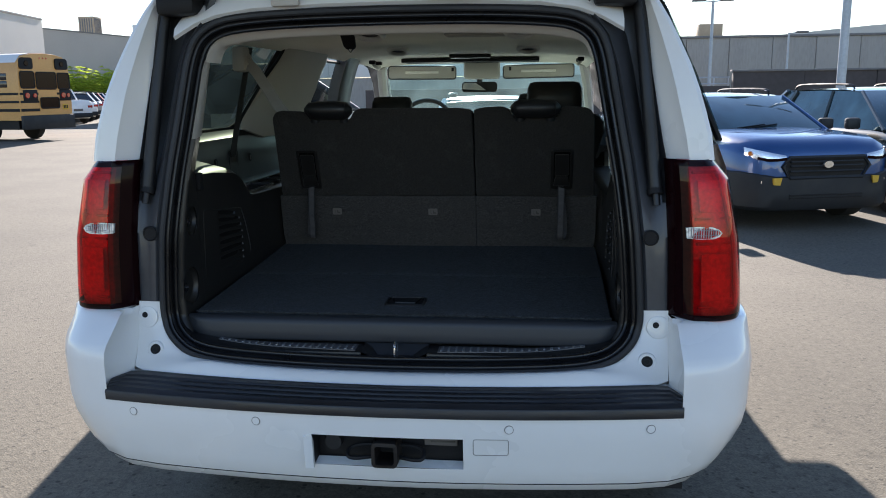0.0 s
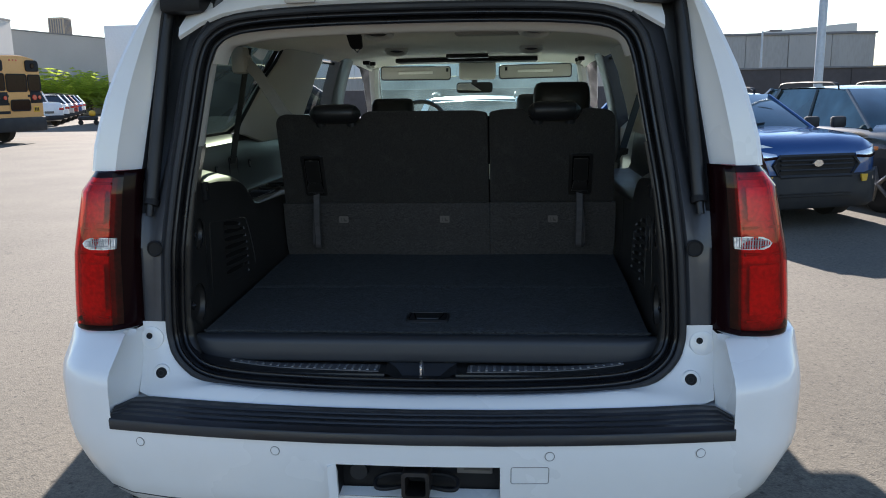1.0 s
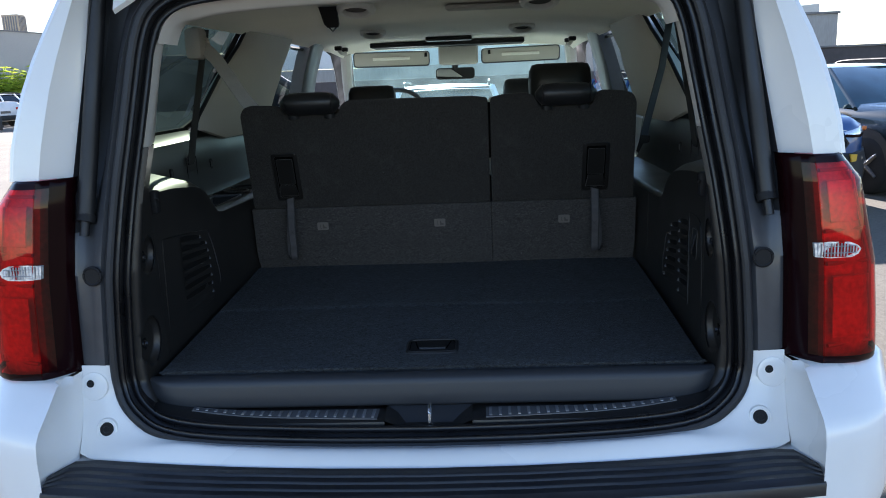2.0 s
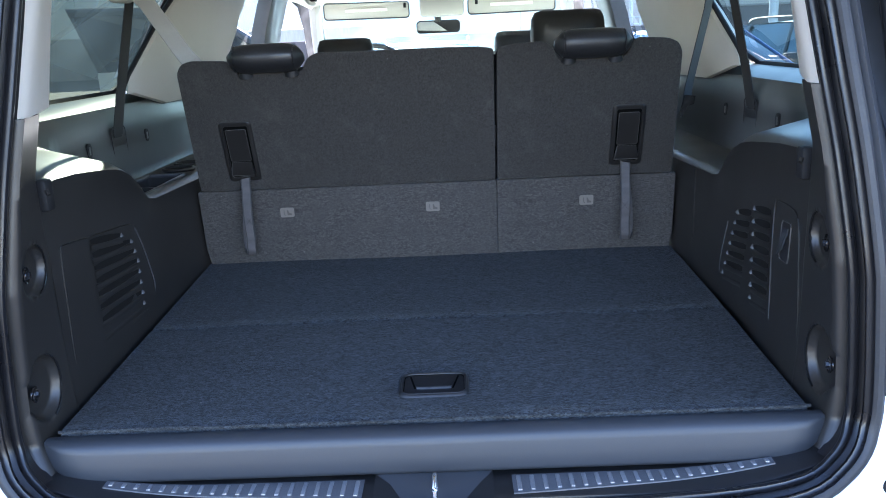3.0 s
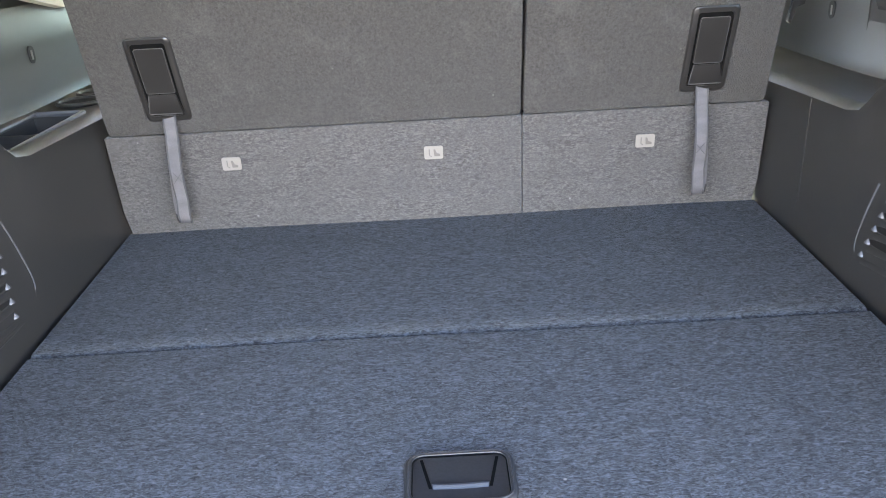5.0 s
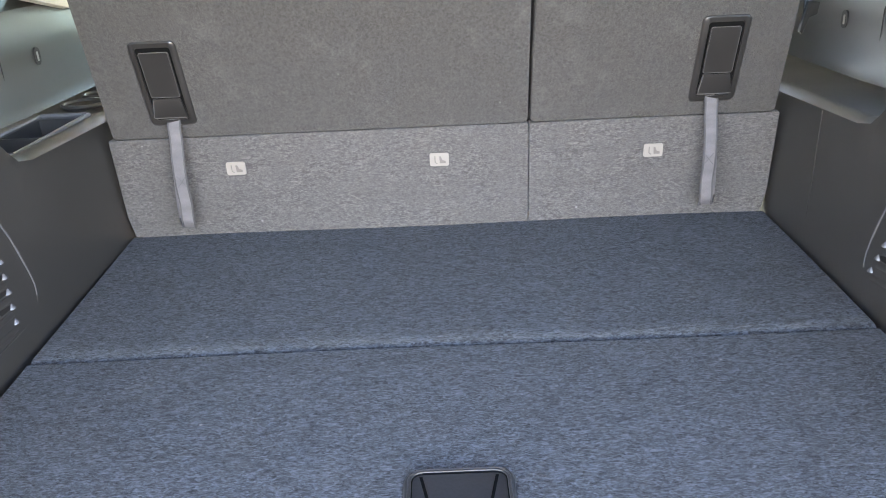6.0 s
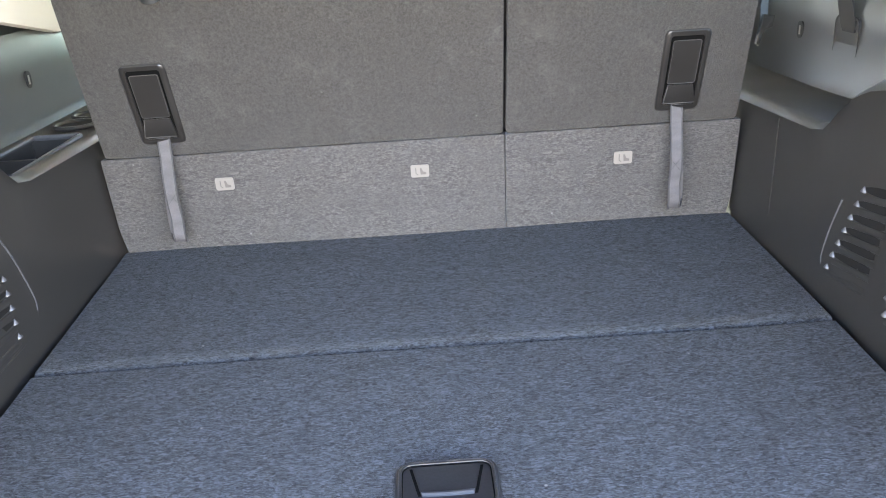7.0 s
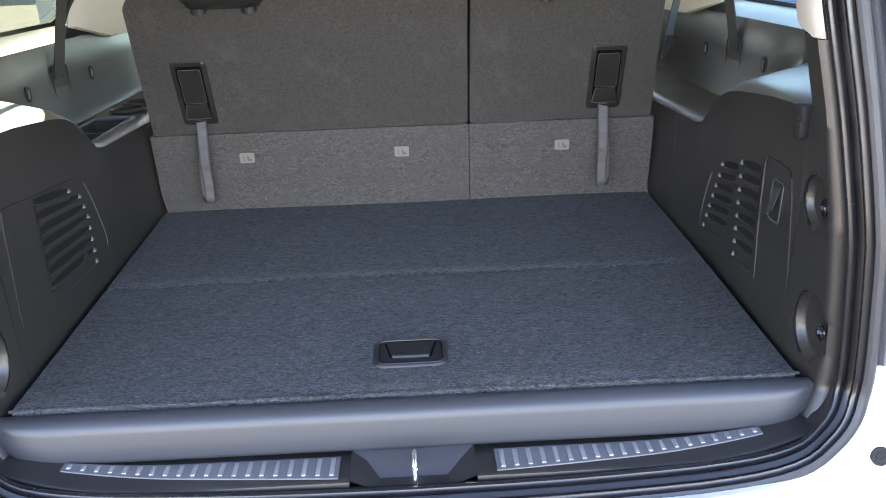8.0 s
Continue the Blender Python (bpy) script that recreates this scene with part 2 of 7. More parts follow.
M = {
    "white": mat("white_car_paint", (0.85, 0.85, 0.84), 0.28, var=0.02, scale=9, big=1.5, bump=0.0, coat=0.6, rvar=0.06),
    "plastic": mat("dark_grained_plastic", (0.012, 0.012, 0.013), 0.42, var=0.15, scale=700, big=5, bump=0.25, depth=0.0004, rvar=0.08),
    "trim": mat("charcoal_moulded_trim", (0.0190, 0.0180, 0.0170), 0.35, var=0.12, scale=500, big=4, bump=0.10, depth=0.0003, rvar=0.03),
    "bezel": mat("dark_brown_grained_plastic", (0.0140, 0.0128, 0.0120), 0.36, var=0.15, scale=600, big=14, bump=0.2, depth=0.0004, rvar=0.06),
    # near-black without gloss, painting the shade in handle gaps and recesses
    "void": mat("painted_gap_shade", (0.004, 0.004, 0.004), 0.85, var=0.1, scale=200, big=8, bump=0.0),
    # dark tone that stands in for the shade between louvres
    "slot": mat("painted_slot_shade", (0.0098, 0.0096, 0.0094), 0.6, var=0.1, scale=300, big=8, bump=0.1),
    # paler grey that paints highlights along moulded edges and louvre tips
    "tip": mat("edge_highlight_grey", (0.052, 0.052, 0.056), 0.38, var=0.15, scale=200, big=30, bump=0.05),
    # lighter plastic for thin edge lines on handles and latch
    "paleedge": mat("pale_thin_edge", (0.055, 0.052, 0.050), 0.32, var=0.3, scale=200, big=30, bump=0.05),
    "skirt": mat("matt_rubber_skirt", (0.018, 0.019, 0.022), 0.58, var=0.22, scale=260, big=7, bump=0.15, rvar=0.1),
    "black": mat("black_rubber", (0.012, 0.012, 0.013), 0.55, var=0.2, scale=300, big=8, bump=0.1, rvar=0.1),
    "satin": mat("satin_black_rubber_seal", (0.010, 0.010, 0.012), 0.34, var=0.2, scale=200, big=8, bump=0.05, rvar=0.1),
    "gutter": mat("dark_grey_pillar_paint", (0.055, 0.058, 0.065), 0.38, var=0.08, scale=40, big=3, bump=0.0, coat=0.2, rvar=0.06),
    "pad": mat("ribbed_black_step_rubber", (0.018, 0.019, 0.023), 0.40, var=0.25, scale=500, big=6, bump=0.3, rvar=0.12),
    "scuff": mat("brushed_grey_sill_plate", (0.15, 0.155, 0.168), 0.34, 0.45, var=0.10, scale=400, big=5, bump=0.1, rvar=0.06),
    # unseen gate lining, lightened to return daylight to the panel below
    "gatetrim": mat("light_bouncing_gate_lining", (0.26, 0.255, 0.245), 0.6, var=0.06, scale=500, big=4, bump=0.1, depth=0.0004),
    # unseen cabin surfaces, made pale to bounce light onto the headliner
    "bouncecloth": mat("light_bouncing_cabin_cloth", (0.58, 0.55, 0.49), 0.9, var=0.08, scale=400, big=4, bump=0.2, depth=0.0006),
    # dashboard tone raised so that it throws sunlight upward
    "dash": mat("light_bouncing_dash_plastic", (0.46, 0.44, 0.40), 0.55, var=0.08, scale=600, big=4, bump=0.2, depth=0.0004),
    "sill": mat("grey_sill_cover_plastic", (0.0255, 0.0290, 0.0350), 0.46, var=0.06, scale=600, big=3, bump=0.2, depth=0.0004, rvar=0.03),
    "ventring": mat("white_vent_ring", (0.85, 0.83, 0.78), 0.4, var=0.04, scale=90, big=9, bump=0.0),
    "gloss": mat("glossy_black_plastic", (0.008, 0.008, 0.009), 0.2, var=0.1, scale=400, big=5, bump=0.05, rvar=0.04),
    "rib": mat("pale_raised_rib", (0.27, 0.275, 0.29), 0.30, 0.45, var=0.08, scale=300, big=9, bump=0.05),
    "chrome": mat("bright_metal", (0.75, 0.75, 0.76), 0.18, 1.0, var=0.05, scale=50, big=5, bump=0.0),
    "mirror": mat("silvered_mirror_glass", (0.72, 0.74, 0.75), 0.03, 1.0, var=0.03, scale=50, big=5, bump=0.0),
    "steel": mat("dull_steel", (0.30, 0.29, 0.28), 0.45, 0.9, var=0.2, scale=80, big=9, bump=0.1),
    "rust": mat("rusty_black_receiver", (0.020, 0.016, 0.014), 0.6, 0.3, var=0.5, scale=60, big=14, bump=0.2),
    "carpet": carpet_material("navy_cargo_carpet", (0.0295, 0.0340, 0.0385), (0.085, 0.093, 0.101), 420, 225, 0.24, 1.12, 0.42, 0.44, 0.18, 0.0, 0.80, 0.0060),
    "seatcarpet": carpet_material("charcoal_seatback_carpet", (0.0390, 0.0360, 0.0330), (0.095, 0.090, 0.084), 420, 190, 0.60, 0.22, 1.3, 0.32, 0.0, 9.0, 0.76, 0.0045, (1.2, 1.0, 0.8)),
    "seatlower": carpet_material("grey_hinged_carpet_flap", (0.0600, 0.0560, 0.0530), (0.115, 0.111, 0.106), 420, 215, 0.16, 0.32, 0.40, 0.26, 0.0, 15.0, 0.66, 0.0038, (0.8, 1.2, 1.1)),
    "leather": mat("black_leather", (0.014, 0.014, 0.015), 0.42, var=0.2, scale=220, big=9, bump=0.35, depth=0.0006, rvar=0.08),
    "headliner": mat("pale_grey_headliner_cloth", (0.90, 0.87, 0.78), 0.95, var=0.05, scale=600, big=2, bump=0.2, depth=0.0005),
    "lighttrim": mat("pale_grey_pillar_plastic", (0.50, 0.475, 0.435), 0.6, var=0.04, scale=600, big=3, bump=0.15, depth=0.0004),
    # brighter copy of the pillar plastic, with the header's light in its colour
    "headtrim": mat("lightened_header_plastic", (0.76, 0.725, 0.665), 0.6, var=0.04, scale=600, big=3, bump=0.15, depth=0.0004),
    "web": mat("grey_webbing", (0.072, 0.067, 0.069), 0.50, var=0.25, scale=500, big=20, bump=0.4, depth=0.0006, stretch=(1, 1, 3)),
    # colour of one dark belt; also paints shade along the pull straps
    "darkweb": mat("dark_webbing_and_edge_shade", (0.028, 0.026, 0.028), 0.6, var=0.25, scale=500, big=20, bump=0.4, depth=0.0006),
    "blackweb": mat("black_webbing", (0.012, 0.012, 0.012), 0.7, var=0.2, scale=500, big=20, bump=0.3),
    "beltgrey": mat("pale_belt_webbing", (0.33, 0.32, 0.30), 0.8, var=0.08, scale=500, big=20, bump=0.3),
    "label": mat("white_label_plastic", (0.150, 0.134, 0.118), 0.5, var=0.04, scale=90, big=9, bump=0.0),
    "ink": mat("dark_grey_print", (0.085, 0.076, 0.066), 0.7, var=0.1, bump=0.0),
    "redlens": clear("red_lamp_lens", (0.88, 0.002, 0.010), 0.02, 1.45),
    "smokered": clear("smoked_red_lens", (0.22, 0.003, 0.005), 0.02, 1.45),
    "bandlens": mat("clear_fluted_lens", (0.55, 0.55, 0.57), 0.16, 0.2, var=0.35, scale=160, big=40, bump=0.3, depth=0.001),
    "smoke": mat("smoked_black_lens", (0.010, 0.002, 0.003), 0.12, var=0.1, bump=0.0),
    "redrefl": mat("silvered_lamp_reflector", (0.62, 0.25, 0.27), 0.28, 0.30, var=0.30, scale=90, big=14, bump=0.5, depth=0.003),
    "refl": mat("bright_lamp_reflector", (0.85, 0.85, 0.86), 0.15, 0.9, var=0.1, scale=120, big=20, bump=0.6, depth=0.002),
    # the same quarter glass twice, darkened and lightened to balance the daylight
    "tint": clear("darkened_privacy_glass", (0.070, 0.088, 0.067), 0.02, 1.5, 0.012),
    "paletint": clear("lightened_privacy_glass", (0.27, 0.35, 0.325), 0.02, 1.5, 0.01),
    "screen": clear("dusty_windscreen_glass", (0.54, 0.75, 0.735), 0.02, 1.5, 0.05),
    "carglass": mat("sky_reflecting_car_glass", (0.050, 0.095, 0.112), 0.05, 0.55, var=0.35, scale=3, big=1.2, bump=0.0),
    "glass": clear("clear_window_glass", (0.80, 0.90, 0.90), 0.02, 1.5),
    "darkglass": mat("dark_car_glass", (0.008, 0.010, 0.014), 0.10, var=0.3, scale=3, big=1.2, bump=0.0, coat=0.6),
    "bluepaint": mat("sapphire_blue_car_paint", (0.007, 0.064, 0.215), 0.28, 0.35, var=0.06, scale=400, big=2, bump=0.0, coat=1.0),
    "greenpaint": mat("grey_green_car_paint", (0.040, 0.046, 0.038), 0.2, 0.1, var=0.06, scale=400, big=2, bump=0.0, coat=1.0),
    "silverpaint": mat("silver_car_paint", (0.42, 0.43, 0.44), 0.3, 0.5, var=0.05, scale=400, big=2, bump=0.0, coat=0.8),
    "redpaint": mat("dark_red_car_paint", (0.22, 0.018, 0.015), 0.3, 0.2, var=0.06, scale=400, big=2, bump=0.0, coat=0.8),
    "clad": mat("weathered_black_cladding", (0.015, 0.016, 0.018), 0.6, var=0.15, scale=300, big=5, bump=0.2, rvar=0.1),
    "tyre": mat("tyre_rubber", (0.016, 0.016, 0.016), 0.85, var=0.2, scale=90, big=8, bump=0.4, depth=0.003),
    "bus": mat("school_bus_yellow", (0.64, 0.33, 0.10), 0.4, var=0.08, scale=20, big=1.2, bump=0.02, coat=0.3),
    "yellow": mat("yellow_plastic", (0.65, 0.38, 0.03), 0.5, var=0.08, bump=0.0),
    "amber": mat("amber_lens", (0.7, 0.18, 0.02), 0.2, var=0.1, bump=0.0, coat=0.8),
    "redglow": mat("red_lamp_plastic", (0.45, 0.02, 0.015), 0.2, var=0.15, bump=0.0, coat=0.8),
    "stucco": mat("grey_painted_stucco", (0.40, 0.385, 0.36), 0.9, var=0.06, scale=18, big=0.3, bump=0.3, depth=0.004),
    "stuccolight": mat("pale_painted_stucco", (0.60, 0.575, 0.53), 0.9, var=0.05, scale=18, big=0.3, bump=0.3, depth=0.004),
    "concrete": mat("grey_precast_concrete", (0.33, 0.31, 0.285), 0.9, var=0.10, scale=6, big=0.5, bump=0.2, depth=0.004, island=0.25, stretch=(1.5, 1.5, 0.35)),
    "darkwall": mat("dark_brown_block_wall", (0.075, 0.062, 0.060), 0.85, var=0.12, scale=6, big=0.6, bump=0.3, depth=0.005),
    "coping": mat("weathered_coping_metal", (0.17, 0.165, 0.165), 0.6, 0.2, var=0.15, scale=5, big=1, bump=0.1),
    "tan": mat("tan_sheet_metal", (0.42, 0.33, 0.23), 0.6, var=0.08, scale=5, big=1.0, bump=0.05),
    "pole": mat("galvanised_lamp_post", (0.38, 0.42, 0.47), 0.45, 0.4, var=0.1, scale=15, big=2, bump=0.05),
    "palegrey": mat("white_painted_wall", (0.72, 0.72, 0.71), 0.85, var=0.04, scale=10, big=0.5, bump=0.1),
    "asphalt": asphalt_material(),
    "leaf": mat("sunlit_palm_leaf", (0.30, 0.39, 0.045), 0.55, var=0.35, scale=6, big=1.5, bump=0.0, island=0.2),
    "bark": mat("palm_bark", (0.12, 0.085, 0.055), 0.9, var=0.3, scale=20, big=3, bump=0.5, depth=0.01),
}



def let_light_through(m, colour):
    """Thin leaves glow when the sun stands behind them."""
    nt = m.node_tree
    out = nt.nodes["Material Output"]
    tl, mx = nt.nodes.new("ShaderNodeBsdfTranslucent"), nt.nodes.new("ShaderNodeMixShader")
    tl.inputs["Color"].default_value = (*colour, 1)
    mx.inputs["Fac"].default_value = 0.55
    nt.links.new(nt.nodes["Principled BSDF"].outputs["BSDF"], mx.inputs[1])
    nt.links.new(tl.outputs["BSDF"], mx.inputs[2])
    nt.links.new(mx.outputs["Shader"], out.inputs["Surface"])


M["smoke"].node_tree.nodes["Principled BSDF"].inputs["Specular IOR Level"].default_value = 0.12
M["black"].node_tree.nodes["Principled BSDF"].inputs["Specular IOR Level"].default_value = 0.25
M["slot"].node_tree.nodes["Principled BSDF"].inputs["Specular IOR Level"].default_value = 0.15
M["void"].node_tree.nodes["Principled BSDF"].inputs["Specular IOR Level"].default_value = 0.03
let_light_through(M["leaf"], (0.44, 0.54, 0.07))

# ---------------------------------------------------------------- building tools
ROOT = {}


def thing(name, label, category, loc=(0, 0, 0), group="", kind=""):
    ob = new(name)
    ob.location = loc
    ob.empty_display_size = 0.1
    ROOT[ob] = Vector(loc)
    return tagged(ob, label, category, group, kind)


def finish(name, bm, material, smooth=38):
    bmesh.ops.remove_doubles(bm, verts=bm.verts, dist=1e-5)
    bmesh.ops.recalc_face_normals(bm, faces=bm.faces)
    lim = radians(smooth)
    for f in bm.faces:
        f.smooth = True
    for e in bm.edges:
        e.smooth = len(e.link_faces) == 2 and e.calc_face_angle(0.0) < lim
    me = bpy.data.meshes.new(name)
    bm.to_mesh(me)
    bm.free()
    me.materials.append(material)
    return me


def part(name, bm, material, parent, label="", smooth=38):
    """Links a bmesh, drawn in the place's metres, as one mesh under a thing or one of its parts."""
    base = ROOT[parent]
    if base.length:
        bmesh.ops.translate(bm, verts=bm.verts, vec=-base)
    ob = new(name, finish(name, bm, material, smooth))
    ob.parent = parent
    ROOT[ob] = base
    return tagged(ob, label)


def solo(name, bm, material, label, category, kind="", smooth=38):
    return tagged(new(name, finish(name, bm, material, smooth)), label, category, "", kind)


def bms():
    return bmesh.new()


def box(bm, x0, x1, y0, y1, z0, z1, bevel=0.0, seg=2, m=None):
    """A box with rounded edges, added to bm."""
    t = bmesh.new()
    bmesh.ops.create_cube(t, size=1)
    for v in t.verts:
        v.co = Vector((x0 + (v.co.x + 0.5) * (x1 - x0), y0 + (v.co.y + 0.5) * (y1 - y0), z0 + (v.co.z + 0.5) * (z1 - z0)))
    if bevel:
        bmesh.ops.bevel(t, geom=t.edges[:], offset=bevel, segments=seg, profile=0.5, affect="EDGES")
    return merge(bm, t, m)


def merge(bm, t, m=None):
    if m is not None:
        bmesh.ops.transform(t, matrix=m, verts=t.verts)
    idx = {v: bm.verts.new(v.co) for v in t.verts}
    for f in t.faces:
        bm.faces.new([idx[v] for v in f.verts])
    t.free()
    return bm


def loft(bm, rings, closed=False, caps=False, skip=()):
    """Faces between rows of points; closed joins each row's ends; skip leaves out (row, column) faces."""
    vs = [[bm.verts.new(p) for p in r] for r in rings]
    n = len(vs[0])
    for i in range(len(vs) - 1):
        for j in range(n if closed else n - 1):
            if (i, j) in skip:
                continue
            k = (j + 1) % n
            bm.faces.new((vs[i][j], vs[i][k], vs[i + 1][k], vs[i + 1][j]))
    if caps:
        bm.faces.new(vs[0])
        bm.faces.new(vs[-1])
    return bm


def prism(bm, pts, vec):
    """A flat outline pushed out along vec into a solid plate."""
    v = Vector(vec)
    return loft(bm, [[Vector(p) for p in pts], [Vector(p) + v for p in pts]], closed=True, caps=True)


def tube(bm, pts, r, n=8, closed=False, caps=True):
    pts = [Vector(p) for p in pts]
    rings = []
    for i, p in enumerate(pts):
        a = pts[i - 1] if (i or closed) else p
        b = pts[(i + 1) % len(pts)] if (i + 1 < len(pts) or closed) else p
        d = (b - a).normalized()
        up = Vector((0, 0, 1)) if abs(d.z) < 0.9 else Vector((0, 1, 0))
        u = d.cross(up).normalized()
        w = u.cross(d)
        rad = r[i] if isinstance(r, (list, tuple)) else r
        rings.append([p + (u * math.cos(2 * math.pi * k / n) + w * math.sin(2 * math.pi * k / n)) * rad for k in range(n)])
    if closed:
        rings.append(rings[0])
    return loft(bm, rings, closed=True, caps=caps and not closed)


def disc(bm, centre, axis, r0, r1, depth, n=20):
    """A round plug along axis, r0 at its base and r1 at its outer end."""
    c, d = Vector(centre), Vector(axis).normalized()
    return tube(bm, [c, c + d * depth], [r0, r1], n)


def ring(bm, centre, axis, r, thick, n=24, k=6):
    c, d = Vector(centre), Vector(axis).normalized()
    u = d.orthogonal().normalized()
    w = d.cross(u)
    return tube(bm, [c + (u * math.cos(2 * math.pi * i / n) + w * math.sin(2 * math.pi * i / n)) * r for i in range(n)], thick, k, closed=True)


def rounded(w, h, r, n=5):
    """Corner-rounded rectangle in two dimensions, centred, as points."""
    out = []
    for cx, cy, a in ((w / 2 - r, h / 2 - r, 0), (-w / 2 + r, h / 2 - r, 90), (-w / 2 + r, -h / 2 + r, 180), (w / 2 - r, -h / 2 + r, 270)):
        for i in range(n + 1):
            t = radians(a + 90 * i / n)
            out.append((cx + r * math.cos(t), cy + r * math.sin(t)))
    return out


def interp(table, v):
    """Straight-line value from rows of (key, value)."""
    if v <= table[0][0]:
        return table[0][1]
    for (a, x), (b, y) in zip(table, table[1:]):
        if v <= b:
            return x + (y - x) * (v - a) / (b - a)
    return table[-1][1]


def smooth_line(pts, per=4, closed=False):
    """Catmull-Rom through the points."""
    p = [Vector(q) for q in pts]
    n, out = len(p), []
    for i in range(n if closed else n - 1):
        a, b, c, d = (p[(i - 1) % n], p[i], p[(i + 1) % n], p[(i + 2) % n]) if closed else (p[max(i - 1, 0)], p[i], p[i + 1], p[min(i + 2, n - 1)])
        for k in range(per):
            t = k / per
            out.append(0.5 * ((2 * b) + (c - a) * t + (2 * a - 5 * b + 4 * c - d) * t * t + (3 * b - a - 3 * c + d) * t * t * t))
    return out if closed else out + [p[-1]]


# ---------------------------------------------------------------- ground
bm = bms()
edge = [-900, -300, -120, -60] + [-40 + 4 * i for i in range(21)] + [60, 120, 300, 900]
loft(bm, [[(x, y, 0.0) for x in edge] for y in edge])
solo("ground", bm, M["asphalt"], "pale sun-bleached asphalt of a car lot", "ground", "structure")

# ---------------------------------------------------------------- the white sport utility vehicle, tailgate up
suv = thing("sport_utility_vehicle", "white full-size sport utility vehicle with its tailgate raised, parked on asphalt", "car")


def lean(z):
    """How far forward the rear of the body stands at the height z."""
    return interp([(0.70, -0.062), (0.76, -0.055), (0.80, -0.026), (0.88, 0.0), (1.13, 0.0), (1.74, 0.09), (1.9, 0.14)], z)


# right half of the tailgate opening's outline, from the sill's middle to the header's middle: x, z
HALF = [(0.0, 0.748), (0.22, 0.751), (0.42, 0.760), (0.54, 0.771), (0.612, 0.792), (0.658, 0.830), (0.680, 0.875), (0.684, 0.93), (0.677, 1.05), (0.667, 1.16), (0.648, 1.30), (0.626, 1.42), (0.606, 1.53), (0.588, 1.62), (0.560, 1.682), (0.50, 1.722), (0.40, 1.738), (0.22, 1.746), (0.0, 1.748)]
right = smooth_line([(x, 0, z) for x, z in HALF], 3)
OUTLINE = [Vector((p.x, lean(p.z), p.z)) for p in right] + [Vector((-p.x, lean(p.z), p.z)) for p in right[-2:0:-1]]


def inward(d, dy):
    """The opening's outline moved d inwards and dy forward."""
    out, n = [], len(OUTLINE)
    for i, p in enumerate(OUTLINE):
        t = OUTLINE[(i + 1) % n] - OUTLINE[i - 1]
        nrm = Vector((-t.z, 0, t.x)).normalized()
        out.append(p + nrm * d + Vector((0, dy, 0)))
    return out


def edge_x(z):
    """Half width of the opening at the height z, above the sill's corner."""
    return interp([(b, a) for a, b in HALF[5:15]], z)


def sweep(profile):
    bm = bms()
    rows = [inward(d, dy) for d, dy in profile]
    for a, b in zip(rows, rows[1:]):
        loft(bm, [a, b], closed=True)
    return bm


def arc_profile(cx, cy, r, a0, a1, n=6):
    return [(cx + r * math.cos(radians(a0 + (a1 - a0) * i / n)), cy + r * math.sin(radians(a0 + (a1 - a0) * i / n))) for i in range(n + 1)]


# the opening's flange, its rubber skirt and the two rounded seal beads
part("opening_flange", sweep([(-0.002, 0.01), (0.0, -0.003), (0.016, -0.002), (0.020, 0.006), (0.030, 0.012), (0.038, 0.024), (0.040, 0.045)]), M["satin"], suv, "dark painted flange of the tailgate opening")
part("seal_skirt", sweep([(-0.003, 0.004), (-0.001, -0.006), (0.004, -0.010), (0.012, -0.010), (0.017, -0.006), (0.018, 0.004)]), M["skirt"], suv, "matt rubber skirt round the tailgate opening")
part("outer_seal", sweep(arc_profile(0.0245, -0.006, 0.0068, 200, -20, 8)), M["satin"], suv, "black rubber seal round the tailgate opening")
part("inner_seal", sweep(arc_profile(0.0425, 0.008, 0.0074, 225, -35, 8)), M["satin"], suv, "black rubber seal round the tailgate opening")

# white rear panel beneath and beside the opening's lower corners
mid_low = sorted([p for p in OUTLINE if p.z < 0.925 and abs(p.x) <= 0.55], key=lambda p: -p.x)
rt = sorted([p for p in OUTLINE if p.z < 0.925 and p.x > 0.55], key=lambda p: -p.z)
lt = sorted([p for p in OUTLINE if p.z < 0.925 and p.x < -0.55], key=lambda p: p.z)
inner = [Vector((0.684, 0.0, 0.93))] + rt + mid_low + lt + [Vector((-0.684, 0.0, 0.93))]
outer_line = [(0.752, 0.004, 0.93), (0.752, 0.0, 0.89), (0.752, -0.012, 0.84), (0.752, -0.03, 0.79), (0.75, -0.058, 0.748), (0.70, -0.078, 0.744), (0.52, -0.105, 0.744), (0.3, -0.128, 0.744), (0.0, -0.138, 0.744)]
outer_line += [(-x, y, z) for x, y, z in outer_line[-2::-1]]


def resample(pts, keys):
    pts = [Vector(p) for p in pts]
    acc = [0.0]
    for a, b in zip(pts, pts[1:]):
        acc.append(acc[-1] + (b - a).length)
    out = []
    for k in keys:
        d = k * acc[-1]
        for i in range(len(pts) - 1):
            if d <= acc[i + 1] + 1e-9:
                out.append(pts[i].lerp(pts[i + 1], (d - acc[i]) / max(acc[i + 1] - acc[i], 1e-9)))
                break
    return out


keys = [i / 60 for i in range(61)]
ra, rb = resample(inner, keys), resample(outer_line, keys)
bm = bms()
# along the middle the panel rolls over the seal's foot and rounds off towards the step
rows = []
